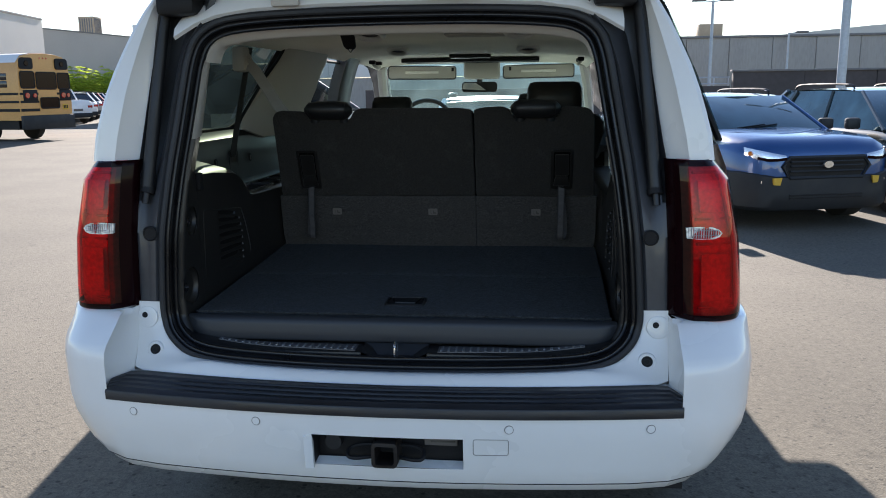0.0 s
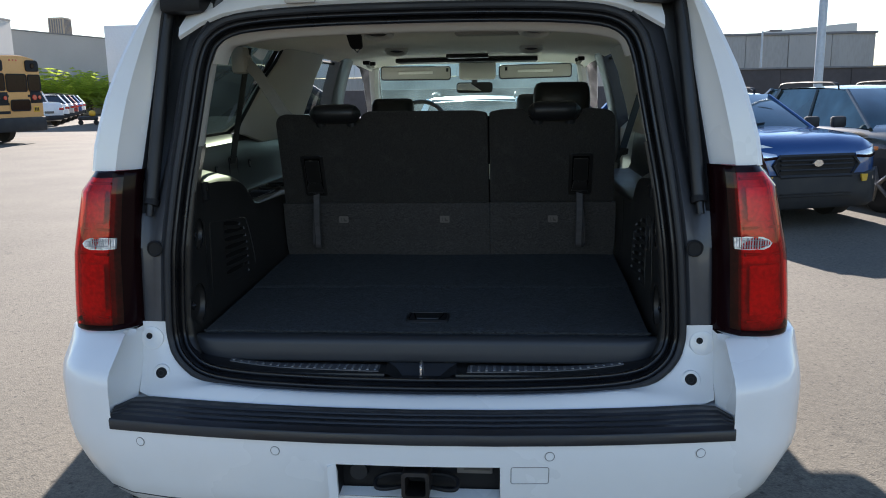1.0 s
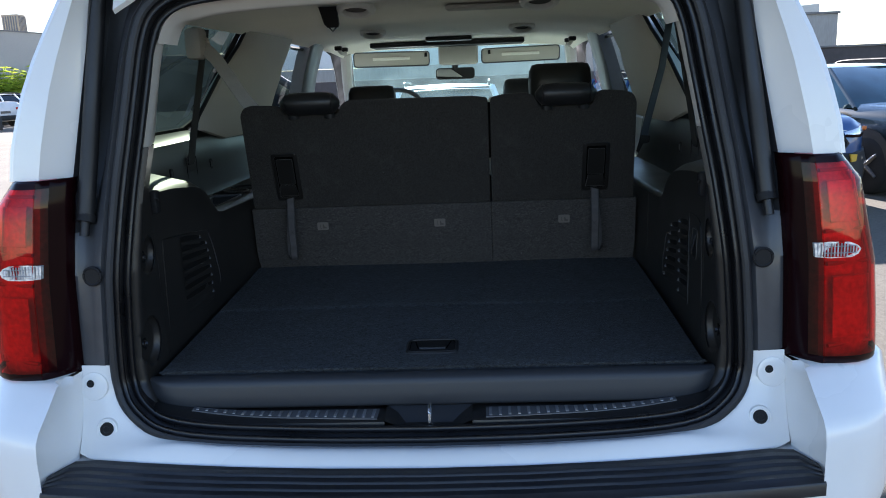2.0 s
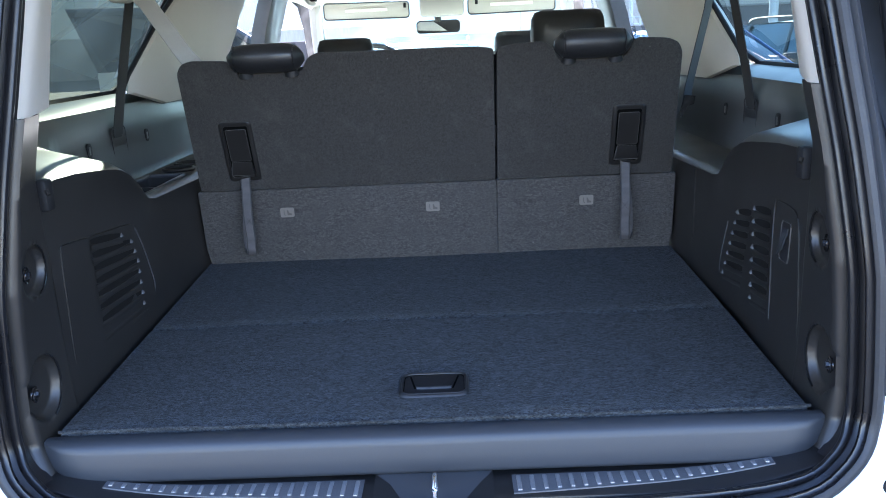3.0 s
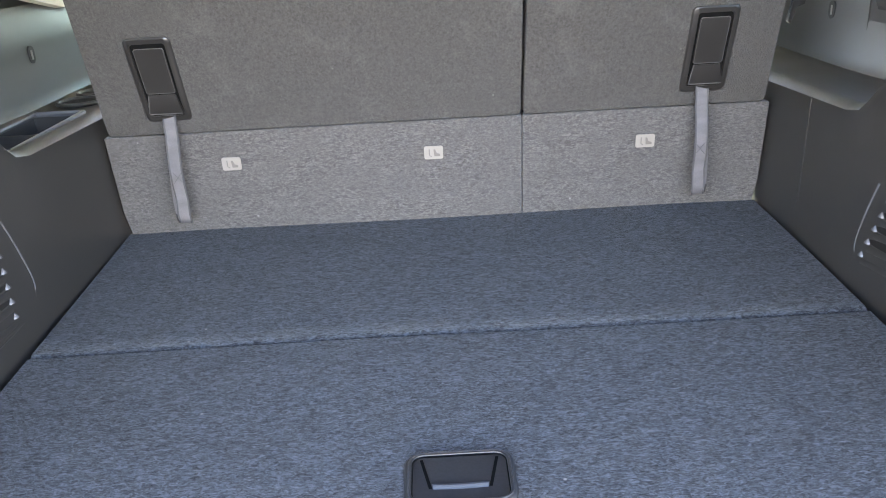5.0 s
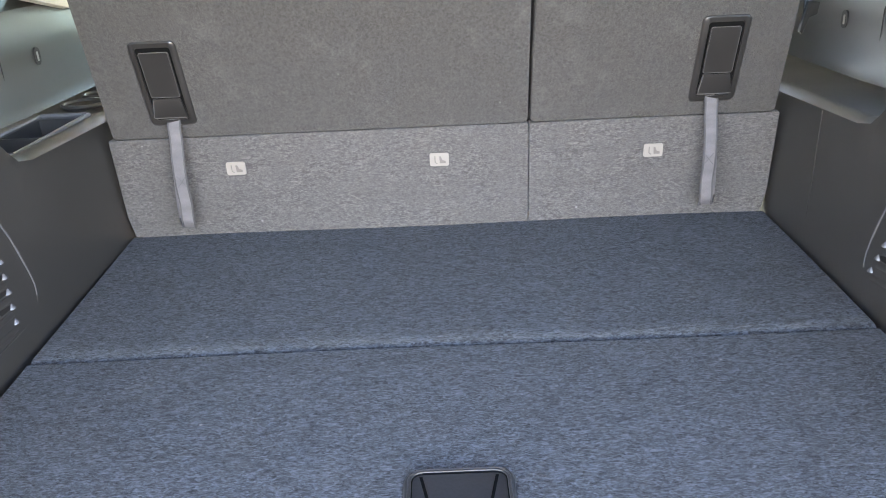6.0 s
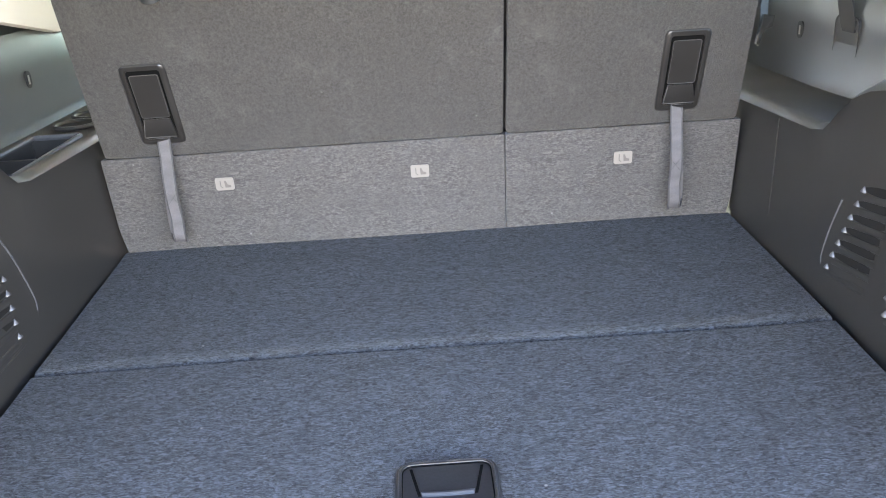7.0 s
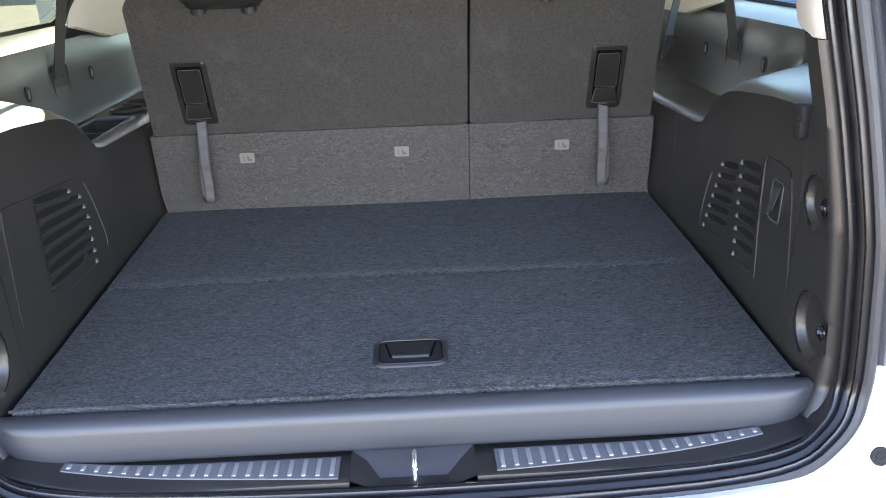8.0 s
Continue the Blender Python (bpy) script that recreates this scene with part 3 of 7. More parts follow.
for t in (0, 0.05, 0.12, 0.25, 0.40, 0.55, 0.70, 0.85, 1.0):
    row = []
    for a, b in zip(ra, rb):
        flat = interp([(0.50, 1.0), (0.64, 0.0)], abs(a.x))
        lip = Vector((0, -0.016, 0.010)) * flat * (1 - t) + Vector((0, 0, 0.016 * math.sin(math.pi * t) ** 0.8 if t < 1 else 0)) * flat
        row.append(a.lerp(b, t) + lip + Vector((0, 0.020 * flat + 0.004 if t == 0 else 0, 0)))
    rows.append(row)
loft(bm, rows)
rear_panel = part("rear_panel", bm, M["white"], suv)
for s in (-1, 1):
    for x, y, z, r, dish in ((0.7265, -0.002, 0.884, 0.0085, 0.021), (0.696, -0.030, 0.795, 0.0155, 0.006)):
        # a shallow pressed dish with the plug off its middle
        off = Vector((-0.007 * (1 if dish > 0.01 else 0), 0, 0.006 * (1 if dish > 0.01 else 0)))
        slant = Vector((0, -1, 0.32 if z < 0.85 else 0.16)).normalized()
        c = Vector((s * x, y, z))
        u, w = Vector((1, 0, 0)), Vector((1, 0, 0)).cross(slant)
        bm = bms()
        rows = []
        for rr, lift in ((r + dish + 0.004, -0.002), (r + dish + 0.001, 0.0035), (r + dish - 0.003, 0.0038), (r + 0.003, 0.0030), (r, 0.0026)):
            rows.append([c + off * max(0.0, 1 - (rr - r) / max(dish, 0.001)) + slant * lift + (u * math.cos(a) + w * math.sin(a)) * rr for a in [2 * math.pi * k / 24 for k in range(24)]])
        loft(bm, rows, closed=True)
        part("hole_rim", bm, M["white"], rear_panel)
        bm = bms()
        disc(bm, c + off - slant * 0.004, slant, r + 0.001, r * 0.92, 0.0085, 20)
        part("rubber_plug", bm, M["black"], rear_panel, "black rubber plug")
        bm = bms()
        ring(bm, c + off + slant * 0.0045, slant, r * 0.45, 0.0012, 14, 5)
        part("plug_centre", bm, M["clad"], rear_panel)

# dark painted gutter panels on both sides of the opening, and the white pillars beyond them
for s in (-1, 1):
    bm = bms()
    rows = []
    for z in (0.931, 0.95, 1.0, 1.13, 1.22, 1.336, 1.42, 1.5, 1.58, 1.66, 1.72, 1.79):
        xi = edge_x(z) if z < 1.70 else interp([(1.70, 0.535), (1.79, 0.50)], z)
        xo = interp([(0.93, 0.750), (1.1, 0.744), (1.336, 0.734), (1.45, 0.715), (1.6, 0.69), (1.75, 0.665), (1.79, 0.655)], z)
        y = lean(z)
        step = interp([(1.2, 0.004), (1.26, 0.05), (1.40, 0.085), (1.79, 0.085)], z)
        rows.append([(s * xi, y + 0.012, z), (s * (xi + 0.012), y - 0.004, z), (s * (xi + 0.03), y - 0.002 + step * 0.3, z), (s * (xi * 0.4 + xo * 0.6), y + step, z), (s * (xo - 0.01), y + step, z), (s * xo, y + 0.01, z)])
    loft(bm, rows)
    gutter = part("gutter_panel", bm, M["gutter"], suv, "dark grey painted tailgate gutter")
    bm = bms()
    ring(bm, (s * 0.697, -0.006, 1.131), (0, -1, 0), 0.0185, 0.0036)
    disc(bm, (s * 0.697, 0.010, 1.131), (0, -1, 0), 0.0175, 0.0155, 0.018)
    part("stop_bumper", bm, M["black"], gutter, "round black rubber stop")
    # white rear pillar with its inner crease
    bm = bms()
    rows = []
    for z in (1.336, 1.40, 1.46, 1.52, 1.58, 1.64, 1.70, 1.75, 1.80, 1.84):
        xi = interp([(1.336, 0.738), (1.45, 0.715), (1.6, 0.69), (1.75, 0.664), (1.84, 0.64)], z)
        xo = interp([(1.336, 0.853), (1.40, 0.845), (1.50, 0.818), (1.60, 0.783), (1.70, 0.735), (1.76, 0.70), (1.84, 0.65)], z)
        yo = interp([(1.336, 0.0), (1.5, 0.016), (1.74, 0.075), (1.84, 0.12)], z)
        yi = interp([(1.336, 0.055), (1.5, 0.075), (1.74, 0.125), (1.84, 0.15)], z)
        xm = xi * 0.55 + xo * 0.45
        side = interp([(1.336, 0.965), (1.6, 0.85), (1.76, 0.78), (1.84, 0.70)], z)
        rows.append([(s * xi, yi + 0.02, z), (s * xi, yi, z), (s * (xi * 0.80 + xo * 0.20), yi * 0.72 + yo * 0.28, z), (s * xm, yo + 0.004, z), (s * (xo - 0.012), yo - 0.002, z), (s * xo, yo + 0.006, z), (s * (xo + 0.008), yo + 0.075, z), (s * min(side, xo + 0.035), yo + 0.32, z)])
    loft(bm, rows)
    part("rear_pillar", bm, M["white"], suv, "", 26)

# white header above the opening with its small fittings
bm = bms()
rows = []
for x in [-0.62, -0.56, -0.5, -0.4, -0.2, 0, 0.2, 0.4, 0.5, 0.56, 0.62]:
    z0 = interp([(0, 1.748), (0.22, 1.746), (0.4, 1.738), (0.5, 1.722), (0.56, 1.70), (0.62, 1.665)], abs(x))
    rows.append([(x, lean(z0) + 0.004, z0 + 0.004), (x, lean(z0) - 0.006, z0 + 0.012), (x, lean(z0) + 0.004, z0 + 0.035), (x, lean(z0) + 0.06, z0 + 0.07), (x, lean(z0) + 0.17, 1.846), (x, lean(z0) + 0.3, 1.872)])
loft(bm, rows)
header = part("header_panel", bm, M["white"], suv)
bm = bms()
box(bm, -0.335, -0.255, 0.07, 0.085, 1.752, 1.775, 0.006)
part("access_cover", bm, M["lighttrim"], header)
for s in (-1, 1):
    bm = bms()
    box(bm, s * 0.60 - 0.06, s * 0.60 + 0.05, 0.055, 0.16, 1.735, 1.79, 0.012)
    part("hinge_cover", bm, M["black"], header, "black tailgate hinge cover")
bm = bms()
box(bm, 0.09, 0.33, 0.055, 0.11, 1.762, 1.785, 0.008)
part("latch_cover", bm, M["black"], header)

# raised tailgate with its struts
gate = part("tailgate", loft(bms(), [[(x * k, y, z + 0.02 * (1 - x * x)) for x in (-0.8, -0.4, 0, 0.4, 0.8)] for k, y, z in ((0.9, 0.20, 1.88), (0.98, -0.1, 2.02), (1.05, -0.5, 2.17), (1.08, -0.95, 2.22), (1.08, -0.98, 2.16))]), M["white"], suv, "raised white tailgate")
# lining overhead, out of view, serves as a grey reflector
part("gate_lining", loft(bms(), [[(x * k, y, z + 0.02 * (1 - x * x)) for x in (-0.8, -0.4, 0, 0.4, 0.8)] for k, y, z in ((1.08, -0.98, 2.16), (1.02, -0.5, 2.09), (0.95, -0.1, 1.95), (0.86, 0.18, 1.83))]), M["gatetrim"], gate, "unseen tailgate lining, greyed to bounce daylight")
for s in (-1, 1):
    bm = bms()
    tube(bm, [(s * 0.712, 0.012, 1.215), (s * 0.708, 0.024, 1.26)], 0.010, 10)
    tube(bm, [(s * 0.708, 0.024, 1.26), (s * 0.660, 0.130, 1.78), (s * 0.655, 0.14, 1.84)], 0.018, 14)
    strut = part("lift_strut", bm, M["plastic"], suv, "black tailgate gas strut")
    bm = bms()
    tube(bm, [(s * 0.709, 0.020, 1.243), (s * 0.707, 0.026, 1.258)], 0.0205, 12)
    part("strut_collar", bm, M["black"], strut)

# tail lamps: a smoked inner face, a sharp crease, a red face with a cut top corner that wraps round the side
CREASE = [(0.918, 0.807), (1.14, 0.797), (1.338, 0.779)]
OUTER = [(0.918, 0.938), (1.00, 0.935), (1.12, 0.925), (1.285, 0.894), (1.338, 0.852)]
LAMP_Z = [0.918, 0.922, 0.935, 0.97, 1.02, 1.07, 1.12, 1.17, 1.22, 1.26, 1.285, 1.30, 1.322, 1.334, 1.338]


def lamp_face(t, z, sink=0.0):
    """A place on the red lens: t runs 0 at the crease, 1 at the outer corner, 2 along the side."""
    xc, xo = interp(CREASE, z), interp(OUTER, z)
    y0 = interp([(0.918, 0.006), (0.924, 0.0), (1.14, 0.002), (1.285, 0.018), (1.334, 0.030), (1.338, 0.036)], z)
    if t <= 1:
        x = xc + (xo - xc) * t
        y = interp([(0, -0.058), (0.3, -0.060), (0.55, -0.055), (0.75, -0.041), (0.86, -0.028), (0.93, -0.014), (1.0, 0.008)], t)
    else:
        x = xo + 0.022 * (t - 1) ** 0.5
        y = 0.008 + 0.22 * (t - 1)
    return Vector((x, y + y0 + sink, z))


def lamp_patch(s, ts, zs, sink):
    bm = bms()
    rows = [[lamp_face(t, z, sink) for t in ts] for z in zs]
    return loft(bm, [[(s * p.x, p.y, p.z) for p in r] for r in rows])


def lamp_rod(s, pts, r, sink, n=6):
    bm = bms()
    return tube(bm, [(s * p.x, p.y, p.z) for p in (lamp_face(t, z, sink) for t, z in pts)], r, n)


TS = [0, 0.1, 0.3, 0.45, 0.55, 0.65, 0.75, 0.86, 0.93, 1.0, 1.1, 1.4, 2.0]
for s in (-1, 1):
    lamp = part("tail_lamp", lamp_patch(s, TS, LAMP_Z[2:13], 0.0), M["redlens"], suv, "red tail lamp with a clear middle band", 24)
    part("lamp_cap", lamp_patch(s, TS, LAMP_Z[:3], 0.0), M["smoke"], lamp, "smoked lower edge of the lamp")
    part("lamp_cap", lamp_patch(s, TS, LAMP_Z[12:], 0.0), M["smoke"], lamp, "smoked upper edge of the lamp")
    part("lamp_reflector", lamp_patch(s, TS, LAMP_Z, 0.030), M["redrefl"], lamp, "silvery lamp reflector")
    # smoked inner face between the gutter and the crease
    bm = bms()
    rows = []
    for z in LAMP_Z:
        c = lamp_face(0, z)
        g = Vector((interp([(0.918, 0.750), (1.1, 0.744), (1.338, 0.730)], z), 0.006 + c.y + 0.058, z))
        rows.append([(s * g.x, g.y + 0.016, z), (s * g.x, g.y, z)] + [(s * p.x, p.y - 0.006 * math.sin(math.pi * t), z) for t, p in ((t, g.lerp(c, t)) for t in (0.2, 0.4, 0.6, 0.8, 1.0))])
    loft(bm, [r[:5] for r in rows])
    part("smoked_strip", bm, M["smoke"], lamp, "smoked black lamp strip")
    bm = bms()
    loft(bm, [r[4:] for r in rows[2:13]])
    part("smoked_strip", bm, M["smokered"], lamp, "smoked dark red lamp strip")
    bm = bms()
    loft(bm, [[(a[0], a[1] + 0.026, a[2]) for a in r[4:]] for r in rows])
    part("lamp_reflector", bm, M["redrefl"], lamp, "silvery lamp reflector")
    for lo, hi in ((0, 3), (12, 15)):
        bm = bms()
        loft(bm, [r[4:] for r in rows[lo:hi]])
        part("smoked_strip", bm, M["smoke"], lamp, "smoked black lamp strip")
    # bright edge along the crease and dark inner partitions
    part("lens_ridge", lamp_rod(s, [(0.01, z) for z in LAMP_Z[1:14]], 0.0008, -0.0004), M["redlens"], lamp)
    for pts in ([(0.10, 1.185), (0.88, 1.185)], [(0.10, 1.120), (0.88, 1.120)], [(0.12, 1.305), (0.78, 1.305)], [(0.12, 0.950), (0.90, 0.950)], [(0.82, 1.30), (0.86, 1.12), (0.88, 0.95)]):
        part("lamp_rib", lamp_rod(s, pts, 0.0042, 0.020), M["redglow"], lamp, "dark red lamp rib")
    # the upper and lower chambers with their bright backs and rims
    for t0, t1, z0, z1 in ((0.20, 0.72, 1.205, 1.285), (0.18, 0.78, 0.970, 1.095)):
        part("light_panel", lamp_patch(s, [t0 + (t1 - t0) * k / 6 for k in range(7)], [z0, (z0 * 2 + z1) / 3, (z0 + z1 * 2) / 3, z1], 0.016), M["redrefl"], lamp, "bright lamp chamber")
        part("light_guide", lamp_rod(s, [(t0, z0), (t1, z0), (t1, z1), (t0, z1), (t0, z0)], 0.0022, 0.0140), M["redrefl"], lamp)
    # clear reversing band, pointed at its outer end
    pts = [(-0.12, 1.166), (0.10, 1.169), (0.42, 1.168), (0.54, 1.162), (0.61, 1.153), (0.54, 1.144), (0.42, 1.138), (0.10, 1.137), (-0.12, 1.139)]
    bm = bms()
    prism(bm, [(s * p.x, p.y, p.z) for p in (lamp_face(max(t, 0), z, -0.0015 + 0.03 * max(0, -t)) + Vector((0.13 * min(t, 0), 0, 0)) for t, z in pts)], (0, 0.010, 0))
    band = part("reversing_lamp", bm, M["bandlens"], lamp, "clear reversing lamp band")
    for i in range(13):
        t = -0.08 + i * 0.050
        h = 0.013 if i < 10 else 0.007
        p = lamp_face(max(t, 0), 1.153, -0.0020 + 0.03 * max(0, -t)) + Vector((0.13 * min(t, 0), 0, 0))
        bm = bms()
        tube(bm, [(s * p.x, p.y + 0.0012, 1.153 - h), (s * p.x, p.y + 0.0012, 1.153 + h)], 0.0016, 6)
        part("lens_flute", bm, M["rib"] if i % 3 == 1 else M["bandlens"], band)
    for z in (1.147, 1.160):
        part("lens_flute", lamp_rod(s, [(0.02, z), (0.28, z), (0.52, z)], 0.0010, -0.0014), M["rib"], band)

# rear bumper, its corner horns, the hitch opening and the step pad
PLANB = [(0.0, -0.246), (0.10, -0.245), (0.215, -0.241), (0.35, -0.233), (0.50, -0.220), (0.65, -0.203), (0.765, -0.188), (0.785, -0.182), (0.85, -0.160), (0.905, -0.125), (0.945, -0.070), (0.970, 0.005), (0.982, 0.10), (0.990, 0.30), (0.99, 0.55)]
LEFTS = [(-x, y) for x, y in PLANB[:2:-1]] + [(-0.182, -0.242)]
plan = LEFTS + PLANB
ZR = [0.478, 0.486, 0.505, 0.512, 0.553, 0.60, 0.645, 0.68, 0.708, 0.716, 0.75, 0.80, 0.832, 0.85, 0.88, 0.90, 0.914, 0.918]


def bumper_point(x, y, z):
    tuck = interp([(0.478, 0.10), (0.486, 0.075), (0.505, 0.06), (0.512, 0.052), (0.60, 0.018), (0.66, 0.0), (0.80, 0.0), (0.88, 0.010), (0.914, 0.014), (0.918, 0.018)], z)
    corner = max(0.0, abs(x) - 0.70) / 0.28
    k = 1 - tuck * (0.2 + 1.25 * corner)
    low = interp([(0.478, 0.0), (0.60, 0.0), (0.9, 0.012)], z) * corner
    drop = 0.018 * corner if z < 0.55 else 0.0
    # the upper face of the corner horns leans forward to the foot of the lamps
    back = interp([(0.832, 0.0), (0.85, 0.12), (0.88, 0.52), (0.918, 1.0)], z) * interp([(0.70, 0.0), (0.775, 0.112), (0.85, 0.094), (0.905, 0.082), (0.945, 0.058), (0.97, 0.016), (0.985, 0.0)], abs(x))
    return (x * k + math.copysign(low, x), y + tuck * 0.62 + back, z + drop)


bm = bms()
rows = [[bumper_point(x, y, z) for x, y in plan] for z in ZR]
gap = set()
for i in range(len(ZR) - 1):
    for j in range(len(plan) - 1):
        xm = (plan[j][0] + plan[j + 1][0]) / 2
        if -0.182 < xm < 0.215 and 0.553 <= ZR[i] < 0.645:
            gap.add((i, j))
        if abs(xm) < 0.775 and ZR[i] >= 0.708:
            gap.add((i, j))
loft(bm, rows, skip=gap)
# inner cheeks of the horns and their tops
for s in (-1, 1):
    cheek = []
    for z in ZR[8:]:
        a = bumper_point(s * 0.785, -0.180, z)
        yb = interp([(0.70, -0.055), (0.75, -0.055), (0.80, -0.024), (0.88, 0.0), (0.93, 0.006)], z)
        cheek.append([a, (s * 0.776, a[1] + 0.03, z), (s * 0.756, yb - 0.035, z), (s * 0.752, yb, z)])
    loft(bm, cheek)
    top = [bumper_point(s * x, y, 0.918) for x, y in PLANB[7:]]
    loft(bm, [top, [(s * min(abs(p[0]) - 0.03, 0.90), max(p[1] + 0.06, 0.02), 0.920) for p in top]])
    box(bm, min(s * 0.66, s * 0.782), max(s * 0.66, s * 0.782), -0.135, -0.030, 0.732, 0.7415)
# white lower ledge of the hitch opening; its other walls are black
hx0, hx1, hz0, hz1 = -0.182, 0.215, 0.553, 0.645
loft(bm, [[(hx0, -0.219, hz0), (hx1, -0.219, hz0)], [(hx0, -0.185, hz0 + 0.008), (hx1, -0.185, hz0 + 0.008)]])
bumper = part("rear_bumper", bm, M["white"], suv)
bm = bms()
loft(bm, [[(hx0, -0.222, hz0), (hx0, -0.240, hz1), (hx1, -0.238, hz1), (hx1, -0.220, hz0)], [(hx0 + 0.004, -0.165, hz0), (hx0 + 0.004, -0.165, hz1 + 0.004), (hx1 - 0.004, -0.165, hz1 + 0.004), (hx1 - 0.004, -0.165, hz0)]])
part("opening_lining", bm, M["black"], bumper, "black lining of the hitch opening")
# bevelled lip on the left of the hitch opening
bm = bms()
prism(bm, [(-0.182, -0.238, 0.645), (-0.203, -0.247, 0.640), (-0.199, -0.247, 0.553), (-0.180, -0.236, 0.548)], (0, 0.012, 0))
part("opening_lip", bm, M["white"], bumper)
bm = bms()
box(bm, -0.20, 0.24, -0.176, -0.10, 0.50, 0.66, 0.0)
part("hitch_beam", bm, M["black"], bumper, "black hitch cross beam")
bm = bms()
outer = [(0.012 + a, 0.598 + b) for a, b in rounded(0.068, 0.068, 0.012)]
inn = [(0.012 + a, 0.598 + b) for a, b in rounded(0.050, 0.050, 0.006)]
loft(bm, [[(x, -0.17, z) for x, z in outer], [(x, -0.252, z) for x, z in outer], [(x, -0.254, z) for x, z in inn], [(x, -0.175, z) for x, z in inn]], closed=True)
part("hitch_receiver", bm, M["rust"], bumper, "black square hitch receiver with rust inside")
for s in (-1, 1):
    bm = bms()
    tube(bm, smooth_line([(0.012 + s * 0.03, -0.215, 0.580), (0.012 + s * 0.075, -0.235, 0.582), (0.012 + s * 0.098, -0.238, 0.588), (0.012 + s * 0.098, -0.215, 0.600), (0.012 + s * 0.07, -0.20, 0.604), (0.012 + s * 0.03, -0.195, 0.604)], 4), 0.0055, 8)
    part("chain_loop", bm, M["black"], bumper, "black safety chain loop")
bm = bms()
box(bm, 0.108, 0.195, -0.186, -0.178, 0.602, 0.640, 0.002)
sticker = part("warning_sticker", bm, M["label"], bumper, "small white label")
for i in range(5):
    bm = bms()
    box(bm, 0.112 + i * 0.016, 0.122 + i * 0.016, -0.1885, -0.1855, 0.628, 0.636)
    part("print_bar", bm, M["ink"], sticker)
bm = bms()
box(bm, 0.125, 0.190, -0.1885, -0.1855, 0.612, 0.616)
part("print_bar", bm, M["ink"], sticker)
bm = bms()
disc(bm, (-0.135, -0.17, 0.608), (0, -1, 0), 0.026, 0.022, 0.03)
part("trailer_socket", bm, M["clad"], bumper, "round trailer socket")
# square cover beside the opening: a shallow groove frame and its plate
bm = bms()
pts = [(0.286 + a, 0.622 + b) for a, b in rounded(0.090, 0.046, 0.006)]
tube(bm, [Vector(bumper_point(x, interp(PLANB, x), z)) for x, z in pts], 0.0010, 5, closed=True)
part("cover_groove", bm, M["steel"], bumper, "thin dark joint round the tow cover")
bm = bms()
pts = [(0.286 + a, 0.622 + b) for a, b in rounded(0.086, 0.042, 0.005)]
prism(bm, [Vector(bumper_point(x, interp(PLANB, x), z)) + Vector((0, 0.004, 0)) for x, z in pts], (0, -0.0046, 0))
part("tow_cover", bm, M["white"], bumper)
for x in (-0.689, -0.332, 0.332, 0.689):
    c = Vector(bumper_point(x, interp([(-a, b) for a, b in PLANB[::-1]] + PLANB[1:], x), 0.674))
    axis = Vector((0.28 * x, -1, -0.03)).normalized()
    bm = bms()
    ring(bm, c + axis * 0.0002, axis, 0.0112, 0.0009, 24, 5)
    sensor = part("parking_sensor", bm, M["steel"], bumper, "round parking sensor in body colour")
    bm = bms()
    disc(bm, c - axis * 0.004, axis, 0.0105, 0.0100, 0.0050, 20)
    part("sensor_face", bm, M["white"], sensor)
# dark seam above the lower lip
bm = bms()
tube(bm, [Vector(bumper_point(x, y, 0.508)) + Vector((0, -0.0005, 0)) for x, y in plan if abs(x) < 0.93], 0.0016, 5)
part("lip_joint", bm, M["plastic"], bumper, "thin dark joint along the bumper")
# ribbed step pad
bm = bms()
rows = []
NX = [-0.770, -0.762, -0.745, -0.70, -0.6, -0.5, -0.40, -0.36, -0.2, 0, 0.2, 0.36, 0.40, 0.5, 0.6, 0.70, 0.745, 0.762, 0.770]
for x in NX:
    yb = -0.140 + 0.125 * x * x if abs(x) < 0.74 else interp([(0.74, -0.0715), (0.775, -0.16)], abs(x))
    yf = -0.252 + 0.105 * x * x
    ym = yf + 0.004
    ribs = [(x, yb, 0.742), (x, yb - 0.003, 0.749)]
    mid = interp([(0.36, 1.0), (0.42, 0.0)], abs(x))
    for k in range(4):
        t = 0.14 + 0.20 * k - 0.03 * mid
        ya, yc = yb + (ym - yb) * t, yb + (ym - yb) * (t + 0.15 + 0.02 * mid)
        zt = 0.7515 - 0.019 * t
        ribs += [(x, ya, zt - 0.0016), (x, ya - 0.002, zt), (x, yc, zt), (x, yc - 0.002, zt - 0.0016)]
    ribs += [(x, ym + 0.003, 0.7325), (x, yf, 0.730), (x, yf - 0.0025, 0.726), (x, yf - 0.0015, 0.703), (x, yf + 0.012, 0.700)]
    rows.append(ribs)
loft(bm, rows)
part("step_pad", bm, M["pad"], suv, "ribbed black rubber step pad")

# ---- sill inside the opening
bm = bms()
rows = []
